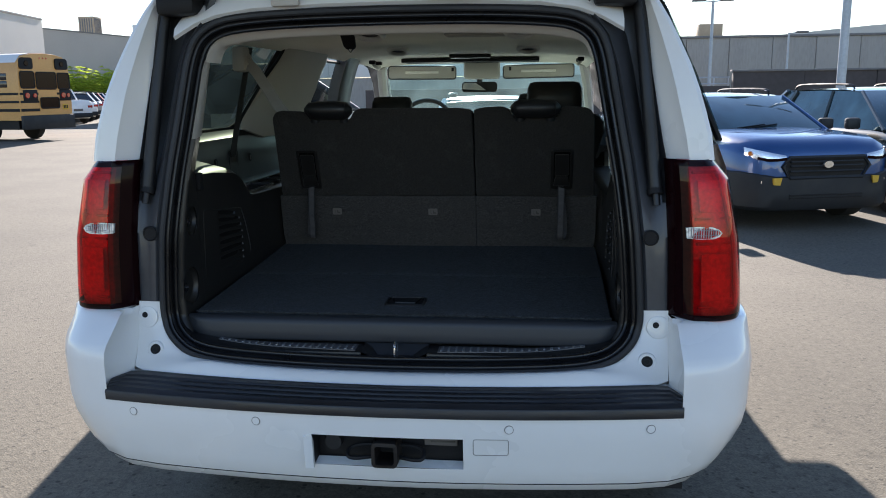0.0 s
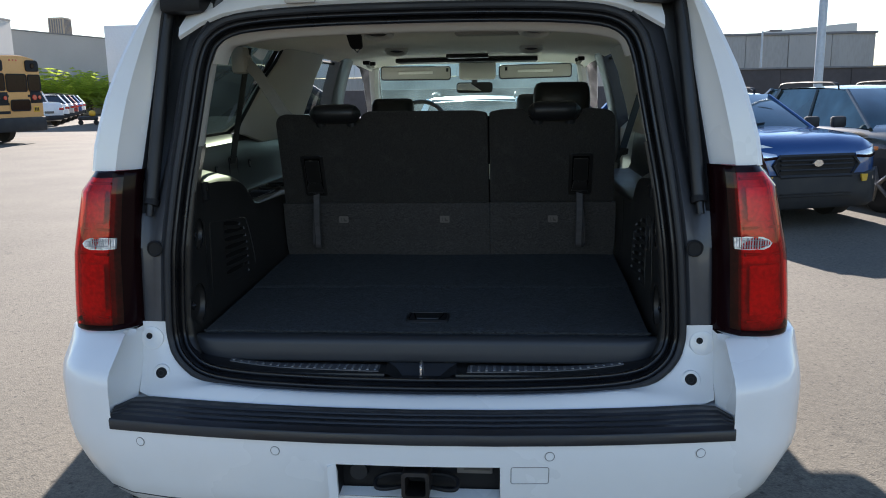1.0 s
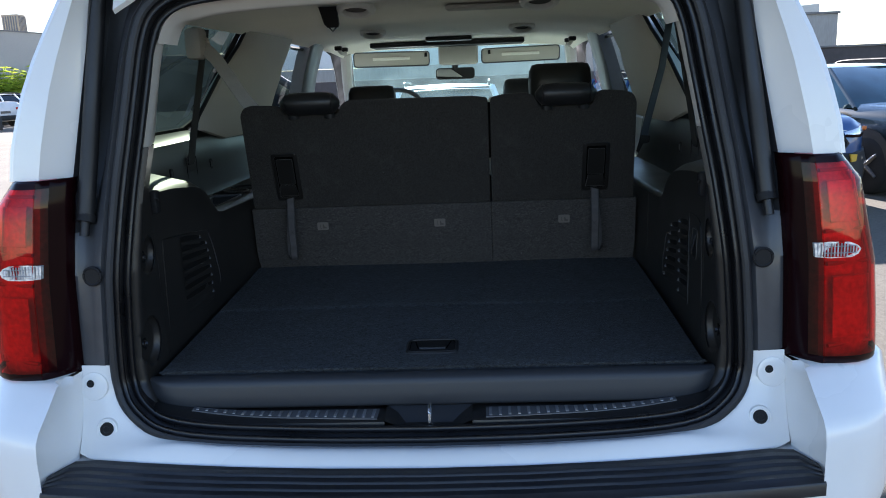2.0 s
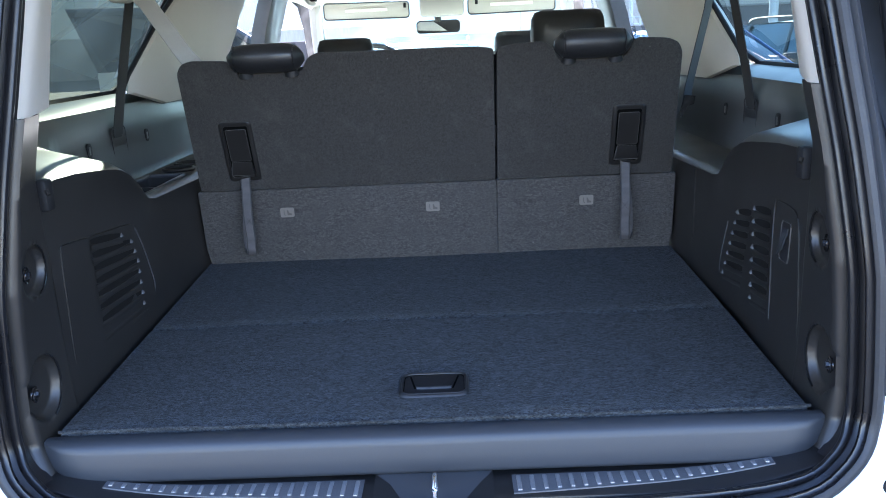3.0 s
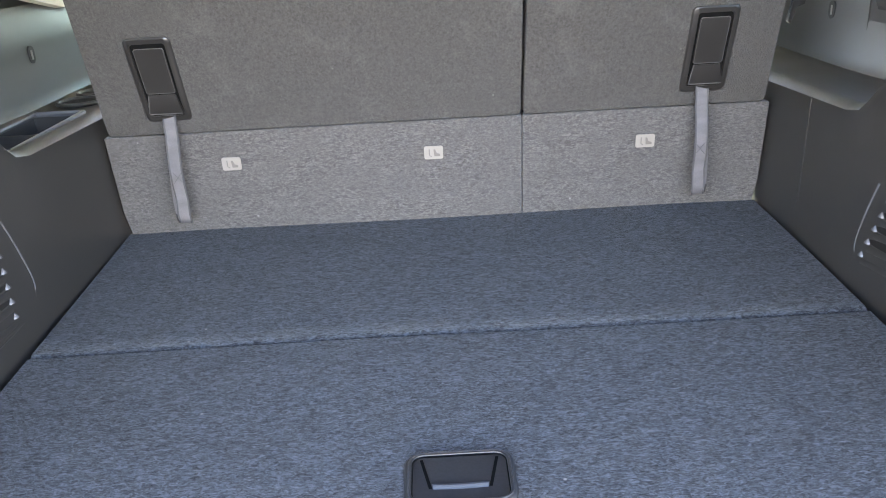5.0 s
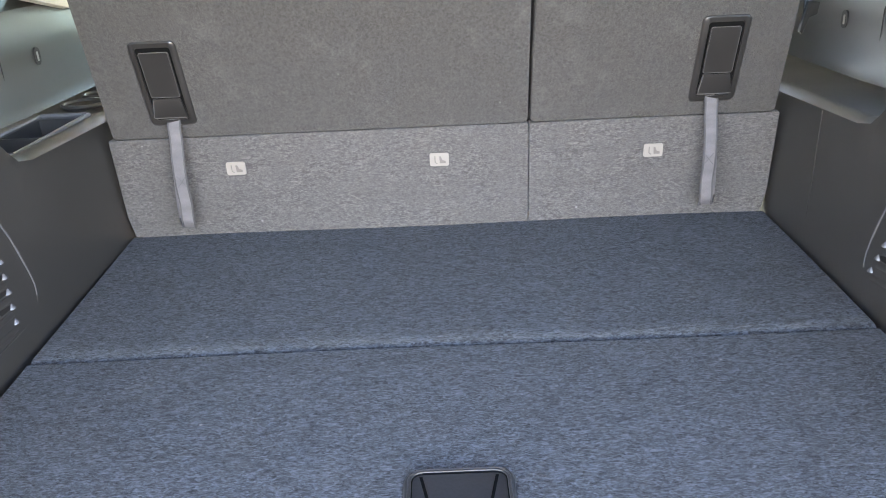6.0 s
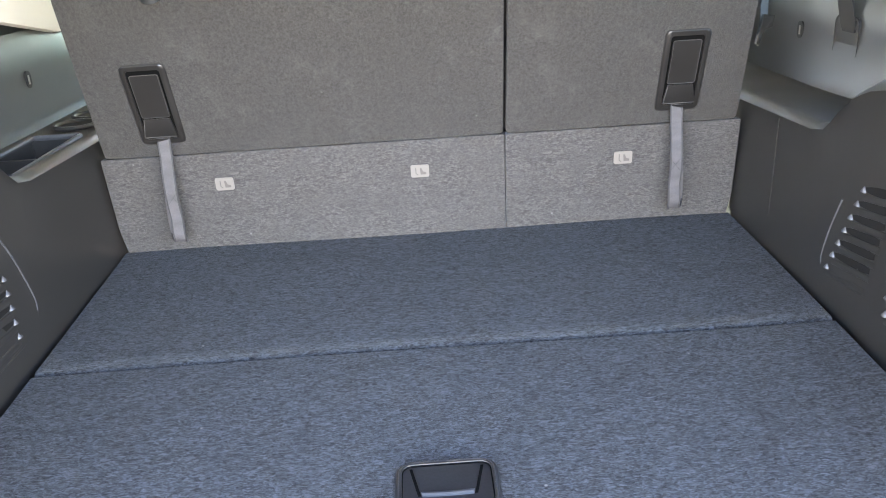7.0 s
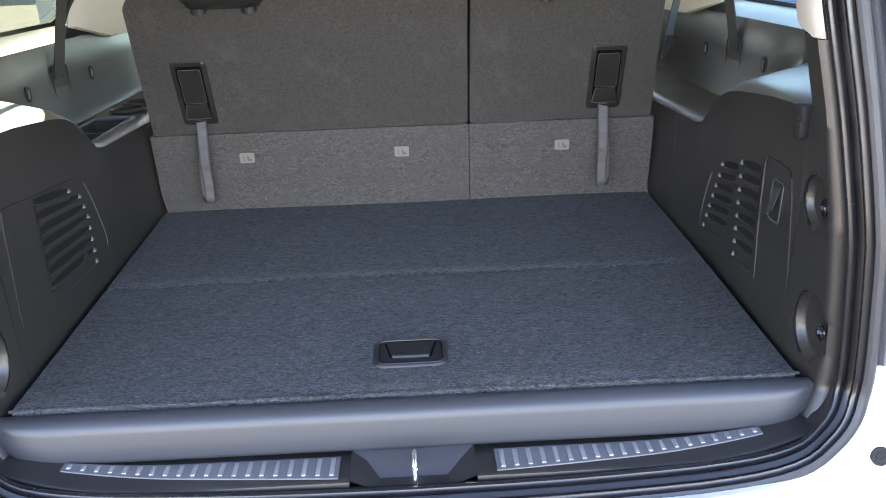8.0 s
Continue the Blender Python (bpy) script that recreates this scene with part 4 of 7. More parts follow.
for x in [-0.622, -0.618, -0.608, -0.59, -0.56, -0.52, -0.45, -0.3, -0.1, 0.1, 0.3, 0.45, 0.52, 0.56, 0.59, 0.608, 0.618, 0.622]:
    u = max(0, abs(x) - 0.50) / 0.122
    up, back = 0.034 * u ** 3, 0.016 * max(0, abs(x) - 0.585) / 0.037
    low = lambda z: z + up * interp([(0.808, 1.0), (0.886, 0.0)], z)
    rows.append([(x, 0.0655, 0.868), (x, 0.0645, 0.8800), (x, 0.056, 0.8815), (x, 0.046, 0.8800), (x, 0.0370 + back * 0.5, 0.8762), (x, 0.0318 + back * 0.8, low(0.8700)), (x, 0.0295 + back, low(0.860)), (x, 0.0272 + back, low(0.842)), (x, 0.0250 + back, low(0.820)), (x, 0.0270 + back, low(0.8140)), (x, 0.046 + back, low(0.809))])
loft(bm, rows)
sill_cover = part("sill_cover", bm, M["sill"], suv, "smooth dark grey plastic cargo sill cover", 60)


def deck_up(x):
    """How far the sill deck climbs towards the corners of the opening."""
    u = max(0.0, abs(x) - 0.33) / 0.29
    return 0.030 * u ** 2


DECK = [-0.632, -0.615, -0.60, -0.58, -0.56, -0.54, -0.52, -0.50, -0.47, -0.44, -0.41, -0.38, -0.33, -0.22, -0.098, -0.090, 0.097, 0.105, 0.22, 0.33, 0.38, 0.41, 0.44, 0.47, 0.50, 0.52, 0.54, 0.56, 0.58, 0.60, 0.615, 0.632]
bm = bms()
rows = []
for x in DECK:
    up, fy = deck_up(x), 0.034 * (max(0, abs(x) - 0.42) / 0.2) ** 2
    rows.append([(x, 0.075, 0.804 + up), (x, 0.030, 0.8055 + up), (x, -0.033 + fy, 0.8055 + up), (x, -0.0375 + fy, 0.803 + up), (x, -0.0395 + fy, 0.796 + up), (x, -0.038 + fy, 0.780 + up)])
loft(bm, rows, skip={(15, 1), (15, 2), (15, 3)})
sill = part("sill_trim", bm, M["plastic"], suv, "black plastic tailgate sill trim")
for wide, thin in ((-0.106, -0.518), (0.126, 0.532)):
    bm = bms()
    edge_in, edge_out = [], []
    for k in range(13):
        t = k / 12
        x = wide + (thin - wide) * t
        z = 0.8065 + deck_up(x)
        edge_in.append((x, 0.020 + 0.002 * t, z))
        edge_out.append((x, -0.033 + 0.036 * t ** 1.15, z))
    lift = Vector((0, 0, 0.0025))
    loft(bm, [edge_in, [Vector(p) + lift for p in edge_in], [Vector(p) + lift for p in edge_out], edge_out])
    plate = part("scuff_plate", bm, M["scuff"], sill, "brushed grey sill plate with raised ribs")
    for k in range(20):
        t = (k + 0.5) / 20
        x = wide + (thin - wide) * t
        yf, yb = -0.033 + 0.036 * t ** 1.15 + 0.005, 0.015 + 0.002 * t
        z = 0.8088 + deck_up(x)
        bm = bms()
        box(bm, x - 0.0034, x + 0.0034, yf, yb, z, z + 0.0022, 0.0010, 2)
        part("rib", bm, M["rib"], plate)
# latch well: a sloped pocket with a low floor, and the striker
bm = bms()
loft(bm, [[(-0.090, 0.031, 0.8115), (0.0, 0.031, 0.8115), (0.097, 0.031, 0.8115)], [(-0.066, 0.012, 0.804), (0.0, 0.012, 0.804), (0.078, 0.012, 0.804)], [(-0.047, -0.012, 0.790), (0.0, -0.012, 0.790), (0.054, -0.012, 0.790)]])
part("latch_well", bm, M["sill"], sill, "grey sloped latch well")
bm = bms()
loft(bm, [[(-0.047, -0.012, 0.790), (0.054, -0.012, 0.790)], [(-0.050, -0.037, 0.787), (0.060, -0.037, 0.787)]])
loft(bm, [[(-0.090, 0.031, 0.8117), (-0.090, -0.036, 0.8035)], [(-0.066, 0.012, 0.8042), (-0.080, -0.037, 0.801)], [(-0.047, -0.012, 0.7902), (-0.050, -0.037, 0.787)]])
loft(bm, [[(0.097, 0.031, 0.8117), (0.097, -0.036, 0.8035)], [(0.078, 0.012, 0.8042), (0.088, -0.037, 0.801)], [(0.054, -0.012, 0.7902), (0.060, -0.037, 0.787)]])
part("latch_well", bm, M["plastic"], sill, "black sides of the latch well")
bm = bms()
tube(bm, smooth_line([(0.006, 0.004, 0.790), (0.006, 0.002, 0.818), (0.006, -0.008, 0.829), (0.006, -0.024, 0.829), (0.006, -0.035, 0.818), (0.006, -0.037, 0.786)], 4), 0.0040, 10)
part("striker", bm, M["chrome"], sill, "bright metal tailgate striker")

# ---- cargo floor: two carpeted boards with a pull handle
def floor_z(y):
    return 0.888 + (y - 0.085) * 0.027 / 0.89


bm = bms()
XB = [-0.622, -0.615, -0.45, -0.3, -0.15, 0, 0.15, 0.3, 0.45, 0.615, 0.622]


def board(y0, y1, w0, w1):
    rows = []
    ys = [y0, y0 + 0.002, y0 + 0.008] + [y0 + (y1 - y0) * k / 12 for k in range(1, 12)] + [y1 - 0.006, y1 - 0.001, y1]
    for y in ys:
        t = (y - y0) / (y1 - y0)
        w = w0 + (w1 - w0) * t
        e = min(y - y0, y1 - y)
        dz = -0.02 if e <= 0.0 else (-0.004 if e < 0.004 else 0.0)
        row = []
        for x in XB:
            ex = 0.622 - abs(x)
            dx = -0.02 if ex <= 0 else (-0.001 if ex < 0.02 else 0.0)
            row.append((x / 0.622 * w, y, floor_z(y) + dz + dx + 0.0015 * math.sin(7 * x + 5 * y)))
        rows.append(row)
    return loft(bms(), rows)


back_board = part("rear_floor_board", board(0.068, 0.5115, 0.611, 0.620), M["carpet"], suv, "dark navy carpeted cargo floor board")
part("front_floor_board", board(0.5130, 0.985, 0.620, 0.627), M["carpet"], suv, "dark navy carpeted cargo floor board")
# dark tub beneath the boards
bm = bms()
loft(bm, [[(x, y, 0.860) for x in (-0.66, -0.3, 0, 0.3, 0.66)] for y in (0.08, 0.5, 1.1)])
part("cargo_tub", bm, M["black"], suv, "dark tub beneath the floor boards")
# carpet binding along the rear edge
bm = bms()
tube(bm, [(x, 0.069 + 0.0012 * math.sin(9 * x) + 0.0006 * math.sin(41 * x), 0.8855 + 0.0006 * math.sin(23 * x)) for x in np.linspace(-0.609, 0.609, 90)], 0.0028, 8)
part("carpet_binding", bm, M["carpet"], back_board, "stitched carpet edge")
# pull handle: tray frame, well, flap
hc = Vector((0.004, 0.186, floor_z(0.186) + 0.0015))


def handle_ring(w, h, r, z, taper=0.0):
    w, h, r = w * 0.94, h * 0.93, r * 0.94
    return [(hc.x + a * (1 + taper * b / h), hc.y + b, hc.z + z + b * 0.0303) for a, b in rounded(w, h, r)]


def in_well(a, b, z):
    return (hc.x + a, hc.y + b, hc.z + z + b * 0.0303)


bm = bms()
loft(bm, [handle_ring(0.132, 0.100, 0.022, -0.0020), handle_ring(0.128, 0.096, 0.021, 0.0022), handle_ring(0.124, 0.092, 0.020, 0.0038), handle_ring(0.118, 0.086, 0.017, 0.0042), handle_ring(0.114, 0.082, 0.015, 0.0036), handle_ring(0.112, 0.080, 0.014, 0.0004)], closed=True)
handle = part("pull_handle", bm, M["plastic"], back_board, "black plastic pull handle recessed in the carpet")
bm = bms()
prism(bm, handle_ring(0.114, 0.082, 0.014, -0.0010), (0, 0, 0.0016))
part("handle_well", bm, M["black"], handle)
# dark line painting the shaded joint round the well
bm = bms()
tube(bm, handle_ring(0.1135, 0.0815, 0.0148, 0.0012), 0.0014, 6, closed=True)
part("well_joint", bm, M["void"], handle)
bm = bms()
loft(bm, [[in_well(u * w, b, z) for u in (-1, -0.95, 0, 0.95, 1)] for w, b, z in ((0.0405, 0.0335, 0.0006), (0.0404, 0.0330, 0.0032), (0.0350, 0.0070, 0.0028), (0.0312, -0.0110, 0.0020), (0.0312, -0.0112, 0.0006))])
part("handle_flap", bm, M["black"], handle)
bm = bms()
loft(bm, [[in_well(u * w, b - 0.0012 * (1 - u * u), z) for u in (-1, -0.5, 0, 0.5, 1)] for w, b, z in ((0.0312, -0.0112, 0.0016), (0.0310, -0.0122, 0.0042), (0.0304, -0.0150, 0.0046), (0.0300, -0.0166, 0.0036), (0.0300, -0.0170, 0.0004))])
part("flap_lip", bm, M["sill"], handle, "lighter finger lip of the pull handle")
# strips beside the flap, coloured as the shade in its gaps
for u in (-1, 1):
    bm = bms()
    loft(bm, [[in_well(u * (w + e), b, 0.0010) for e in (0.0, 0.0020, 0.0036)] for w, b in ((0.0408, 0.0330), (0.0355, 0.0070), (0.0318, -0.0110), (0.0306, -0.0165))])
    part("flap_gap", bm, M["void"], handle)
bm = bms()
tube(bm, handle_ring(0.120, 0.088, 0.018, 0.0040), 0.0009, 5, closed=True)
part("handle_rim", bm, M["skirt"], handle)

# ---- moulded side panels of the cargo space
YS = [0.165, 0.18, 0.24, 0.32, 0.40, 0.47, 0.51, 0.54, 0.56, 0.58, 0.60, 0.62, 0.64, 0.66, 0.70, 0.85, 1.0, 1.2, 1.4, 1.6, 1.80]
ZT = [(0.165, 1.276), (0.20, 1.283), (0.25, 1.286), (0.32, 1.282), (0.40, 1.274), (0.47, 1.266), (0.51, 1.260), (0.54, 1.253), (0.56, 1.245), (0.58, 1.236), (0.60, 1.222), (0.62, 1.206), (0.64, 1.187), (0.66, 1.171), (0.70, 1.163), (1.0, 1.156), (1.8, 1.156)]


for s in (-1, 1):
    bm = bms()
    rows = []
    for y in YS:
        zt = interp(ZT, y)
        xi = interp([(0.1, 0.622), (0.5, 0.633), (0.98, 0.627), (1.8, 0.627)], y)
        slope = interp([(0.165, 0.028), (0.54, 0.033), (0.60, 0.020), (0.66, 0.0)], y)
        rows.append([(s * (xi - 0.008), y, 0.86), (s * (xi - 0.002), y, 0.93), (s * xi, y, 1.02), (s * xi, y, 1.10), (s * (xi + 0.002), y, zt - 0.03), (s * (xi + 0.006), y, zt - 0.010), (s * (xi + 0.018), y, zt - 0.001), (s * 0.665, y, zt + slope * 0.24), (s * 0.765, y, zt + slope), (s * 0.780, y, zt + 0.004 + slope), (s * 0.790, y, zt + 0.024 + slope * 0.5), (s * 0.797, y, max(1.27, zt + 0.030 + slope * 0.4)), (s * 0.803, y, max(1.315, zt + 0.036 + slope * 0.4)), (s * 0.815, y, 1.348), (s * 0.845, y, 1.362), (s * 0.925, y, 1.366)])
    skip = set()
    if s < 0:
        for i in range(len(YS) - 1):
            if 0.70 <= YS[i] < 1.0:
                skip.add((i, 7))
    loft(bm, rows, skip=skip)
    panel = part("cargo_side_panel", bm, M["trim"], suv, "charcoal moulded plastic cargo side panel")
    # dark rear post below the pale pillar cover, with two scooped anchor pockets pressed into it
    SCOOPS = ((0.100, 0.046, 1.152, 0.042, 0.013), (0.086, 0.047, 0.958, 0.055, 0.015))

    def scoop(y, z):
        deep = 0.0
        for yc, a, zc, b, depth in SCOOPS:
            r2 = ((y - yc) / a) ** 2 + ((z - zc) / b) ** 2
            if r2 < 1:
                deep = max(deep, depth * min(1.0, (1 - r2 ** 0.5) / 0.13) ** 0.8)
        return deep

    def post_x(y, z):
        xa = edge_x(z) - 0.056
        px = interp([(0.80, 0.616), (0.86, 0.616), (0.93, 0.622), (1.02, 0.624), (1.29, 0.626), (1.40, 0.600)], z)
        return xa + (px - xa) * (y - 0.05) / 0.115

    bm = bms()
    rows = []
    for k in range(120):
        z = 0.80 + 0.592 * k / 119
        xa, yl = edge_x(z) - 0.046, lean(z)
        row = [(s * (xa + 0.018), yl + 0.030, z), (s * xa, yl + 0.032, z), (s * (xa - 0.007), yl + 0.038, z)]
        y0 = max(0.046, yl + 0.046)
        for i in range(33):
            y = y0 + (0.165 - y0) * i / 32
            row.append((s * (post_x(y, z) + scoop(y, z)), y, z))
        px = post_x(0.165, z)
        rows.append(row + [(s * (px + 0.005), 0.178, z), (s * 0.86, 0.19, z)])
    loft(bm, rows)
    part("rear_post_trim", bm, M["trim"], panel, "", 60)
    for yc, a, zc, b, depth in SCOOPS:
        bm = bms()
        arc = [radians(-75 + 150 * i / 16) for i in range(17)]
        tube(bm, [(s * (post_x(yc + a * math.cos(q), zc + b * math.sin(q)) - 0.0004), yc + a * math.cos(q), zc + b * math.sin(q)) for q in arc], 0.0016, 6)
        pocket = part("pocket_rim", bm, M["gloss"], panel, "moulded rim of an anchor pocket")
        bm = bms()
        c = Vector((s * (post_x(yc - 0.026, zc) + scoop(yc - 0.026, zc) * 0.55), yc - 0.026, zc))
        disc(bm, c, (-s, 0.25, 0), 0.0105, 0.0090, 0.006, 12)
        disc(bm, c + Vector((-s * 0.005, 0.001, 0)), (-s, 0.25, 0), 0.0060, 0.0055, 0.005, 6)
        part("anchor_bolt", bm, M["gloss"], pocket, "black anchor bolt")
        bm = bms()
        ring(bm, c + Vector((-s * 0.004, 0.001, 0)), (-s, 0.25, 0), 0.0125, 0.0016, 18, 5)
        part("bolt_washer", bm, M["gloss"], pocket)
    # cargo net hook at the shelf's rear corner
    bm = bms()
    box(bm, min(s * 0.612, s * 0.632), max(s * 0.612, s * 0.632), 0.168, 0.196, 1.232, 1.286, 0.006)
    hook = part("net_hook", bm, M["black"], panel, "black cargo net hook")
    bm = bms()
    tube(bm, [(s * 0.612, 0.170, 1.268), (s * 0.608, 0.166, 1.262)], 0.0035, 8)
    part("hook_tip", bm, M["trim"], hook, "bright hook tip")
    # service hatch and slanted vent louvres
    def wx(y):
        return interp([(0.1, 0.622), (0.5, 0.633), (0.98, 0.627)], y)

    if s < 0:
        outl = [(0.192, 0.945), (0.198, 1.05), (0.205, 1.150), (0.222, 1.163), (0.33, 1.152), (0.45, 1.140), (0.53, 1.130), (0.553, 1.115), (0.580, 1.06), (0.606, 0.995), (0.604, 0.955), (0.58, 0.936), (0.40, 0.932), (0.21, 0.930)]
    else:
        outl = [(0.170, 0.955), (0.183, 1.08), (0.196, 1.150), (0.215, 1.172), (0.292, 1.174), (0.305, 1.164), (0.309, 1.077), (0.303, 0.948), (0.29, 0.936), (0.19, 0.936)]
    bm = bms()
    tube(bm, smooth_line([(s * (wx(y) - 0.0002), y, z) for y, z in outl], 3, closed=True), 0.0014, 6, closed=True)
    hatch = part("service_hatch", bm, M["trim"], panel, "service hatch outline in the side panel")
    # thin pale line: the highlight on the vent's edge, painted
    rim = [(0.545, 1.118), (0.575, 1.07), (0.606, 0.992), (0.607, 0.965)] if s < 0 else [(0.565, 1.075), (0.590, 1.02), (0.606, 0.968), (0.600, 0.945)]
    bm = bms()
    tube(bm, smooth_line([(s * (wx(y) - 0.0006), y, z) for y, z in rim], 4), 0.0016, 6)
    part("vent_edge", bm, M["tip"], hatch)
    # slanting louvres: a dark strip painting the slot's shade, the slat below it and a pointed hood at the forward end
    columns = [(0.325, 0.470, 0.010, 1.143, 1.122, 0.0255, 0.0237, 8)] if s < 0 else [(0.322, 0.408, 0.0, 1.146, 1.137, 0.0256, 0.0256, 8), (0.428, 0.506, 0.0125, 1.122, 1.109, 0.0250, 0.0250, 7)]
    for ya, yb0, spread, z0, z1, d0, d1, count in columns:
        for k in range(count):
            yb = yb0 + (min(0.064, 0.034 + spread * k) if s < 0 and k else spread * k)
            za, zb = z0 - d0 * k, z1 - d1 * k
            y_in = ya + (0.6 * spread * k if s > 0 else 0)
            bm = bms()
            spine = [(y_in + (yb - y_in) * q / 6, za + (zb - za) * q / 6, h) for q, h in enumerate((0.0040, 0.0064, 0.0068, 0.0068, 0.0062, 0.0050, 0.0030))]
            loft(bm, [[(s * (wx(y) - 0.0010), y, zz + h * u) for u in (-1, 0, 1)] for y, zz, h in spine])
            part("vent_slot", bm, M["slot"], hatch, "dark strip painting the shade in a louvre slot")
            bm = bms()
            loft(bm, [[(s * (wx(y) - d), y, zz + h) for h, d in ((-0.0184, 0.0002), (-0.0174, 0.0016), (-0.0150, 0.0022), (-0.0100, 0.0022), (-0.0076, 0.0016), (-0.0066, 0.0002))] for y, zz in ((y_in - 0.002, za), (y_in + 0.004, za), ((y_in + yb) / 2, (za + zb) / 2), (yb, zb), (yb + 0.003, zb))])
            part("vent_louvre", bm, M["trim"], hatch)
            bm = bms()
            w = wx(yb)
            foot = zb - 0.0045
            loft(bm, [[(s * (w - 0.0010 - r * math.sin(q)), yb + 0.003 + 1.15 * r * math.cos(q), foot + h) for q in [math.pi * i / 8 for i in range(9)]] for r, h in ((0.0052, 0.0), (0.0050, 0.0012), (0.0026, 0.0052), (0.0004, 0.0082))], caps=True)
            part("louvre_tip", bm, M["tip"], hatch)
    if s > 0:
        bm = bms()
        tube(bm, [(wx(y) - 0.0004, y, z) for y, z in ((0.802, 1.150), (0.806, 1.05), (0.810, 0.935))], 0.0010, 6)
        part("panel_joint", bm, M["trim"], panel)
        # the hatch's bright edge is a highlight put into the colour
        bm = bms()
        tube(bm, smooth_line([(wx(y) - 0.0010, y, z) for y, z in ((0.3055, 1.162), (0.3090, 1.077), (0.3070, 1.01), (0.3030, 0.948))], 4), 0.0013, 6)
        part("vent_edge", bm, M["tip"], hatch, "hatch edge with its highlight painted pale")
        bm = bms()
        prism(bm, [(wx(0.25) - 0.0012, 0.247 + a - b * 0.10, 1.110 + b) for a, b in rounded(0.038, 0.070, 0.008)], (0.004, 0, 0))
        well = part("latch_recess", bm, M["plastic"], hatch, "dark latch recess")
        bm = bms()
        tube(bm, [(wx(0.25) - 0.0015, 0.247 + a - b * 0.10, 1.110 + b) for a, b in rounded(0.040, 0.072, 0.008)], 0.0014, 5, closed=True)
        part("latch_rim", bm, M["paleedge"], well)
        bm = bms()
        prism(bm, [(wx(0.25) - 0.002, 0.236, 1.136), (wx(0.25) - 0.010, 0.242, 1.098), (wx(0.25) - 0.010, 0.262, 1.084), (wx(0.25) - 0.003, 0.258, 1.130)], (0.003, 0, 0))
        part("hatch_latch", bm, M["sill"], well, "hatch latch")
    # slots and the belt cover plate in the upper wall
    for y, z, h in ((0.747, 1.262, 0.030), (1.112, 1.257, 0.030)):
        bm = bms()
        prism(bm, [(s * 0.7935, y + a, z + b) for a, b in rounded(0.024, h * 1.15, 0.0115)], (s * 0.012, 0, 0))
        slot = part("trim_slot", bm, M["black"], panel, "oval slot with a steel anchor")
        bm = bms()
        tube(bm, [(s * 0.7915, y - 0.004, z - 0.009), (s * 0.7915, y - 0.004, z + 0.009)], 0.0018, 6)
        part("slot_wire", bm, M["steel"], slot)
    bm = bms()
    prism(bm, [(s * 0.7955, 0.925 + a, 1.262 + b) for a, b in rounded(0.085, 0.075, 0.015)], (s * 0.01, 0, 0))
    plate = part("belt_cover", bm, M["trim"], panel, "belt outlet cover plate")
    bm = bms()
    prism(bm, [(s * 0.792, 0.915 + a, 1.285 + b) for a, b in rounded(0.045, 0.022, 0.004)], (s * 0.006, 0, 0))
    part("belt_mouth", bm, M["black"], plate)
    bm = bms()
    tube(bm, [(s * 0.7950, 0.925 + a, 1.262 + b) for a, b in rounded(0.088, 0.078, 0.016)], 0.0013, 5, closed=True)
    part("cover_joint", bm, M["black"], plate)
    # pale rear pillar cover
    bm = bms()
    rows = []
    for z in (1.392, 1.44, 1.50, 1.56, 1.62, 1.665, 1.70):
        xa = edge_x(z) - 0.036 if z < 1.68 else 0.50
        yl = lean(z)
        fwd = 0.34 + 0.02 * (z - 1.39)
        rows.append([(s * (xa + 0.012), yl + 0.03, z), (s * xa, yl + 0.032, z), (s * (xa - 0.008), yl + 0.048, z), (s * (xa - 0.008), yl + 0.07, z), (s * (xa + 0.030), 0.22, z), (s * (xa + 0.075), fwd, z), (s * (xa + 0.095), fwd + 0.012, z), (s * (xa + 0.24), fwd + 0.03, z)])
    loft(bm, rows)
    part("pillar_cover", bm, M["lighttrim"], suv, "pale grey plastic pillar cover")
    # middle pillar trim behind the quarter glass
    bm = bms()
    rows = []
    for z in (1.33, 1.375, 1.42, 1.48, 1.54, 1.60, 1.66, 1.715):
        xi = interp([(1.33, 0.806), (1.42, 0.80), (1.60, 0.775), (1.715, 0.735)], z)
        y0 = interp([(1.33, 1.30), (1.375, 1.05), (1.395, 1.03), (1.66, 1.44), (1.75, 1.52)], z)
        y1 = interp([(1.33, 1.98), (1.45, 2.05), (1.53, 2.16), (1.70, 2.26)], z)
        rows.append([(s * (xi + 0.09), y0 + 0.20, z), (s * (xi + 0.004), y0, z), (s * (xi - 0.006), y0 + 0.02, z), (s * (xi - 0.02), 1.60, z), (s * (xi - 0.012), y1 - 0.08, z), (s * (xi + 0.004), y1, z), (s * (xi + 0.10), y1 + 0.06, z)])
    loft(bm, rows)
    cover = part("middle_pillar_cover", bm, M["lighttrim"], suv, "pale grey plastic pillar cover")
    bm = bms()
    tube(bm, [(s * (interp([(1.33, 0.806), (1.42, 0.80), (1.60, 0.775), (1.715, 0.735)], z) + 0.006), interp([(1.395, 1.03), (1.66, 1.44), (1.75, 1.52)], z) - 0.006, z) for z in (1.388, 1.42, 1.50, 1.58, 1.66, 1.71)], 0.007, 8)
    part("cover_gasket", bm, M["black"], cover, "black rubber edge of the pillar cover")
    # front door pillar cover between the side windows
    bm = bms()
    rows = []
    for z in (0.60, 1.0, 1.30, 1.42, 1.55, 1.66, 1.73):
        xi = interp([(0.6, 0.855), (1.30, 0.835), (1.42, 0.815), (1.60, 0.775), (1.73, 0.725)], z)
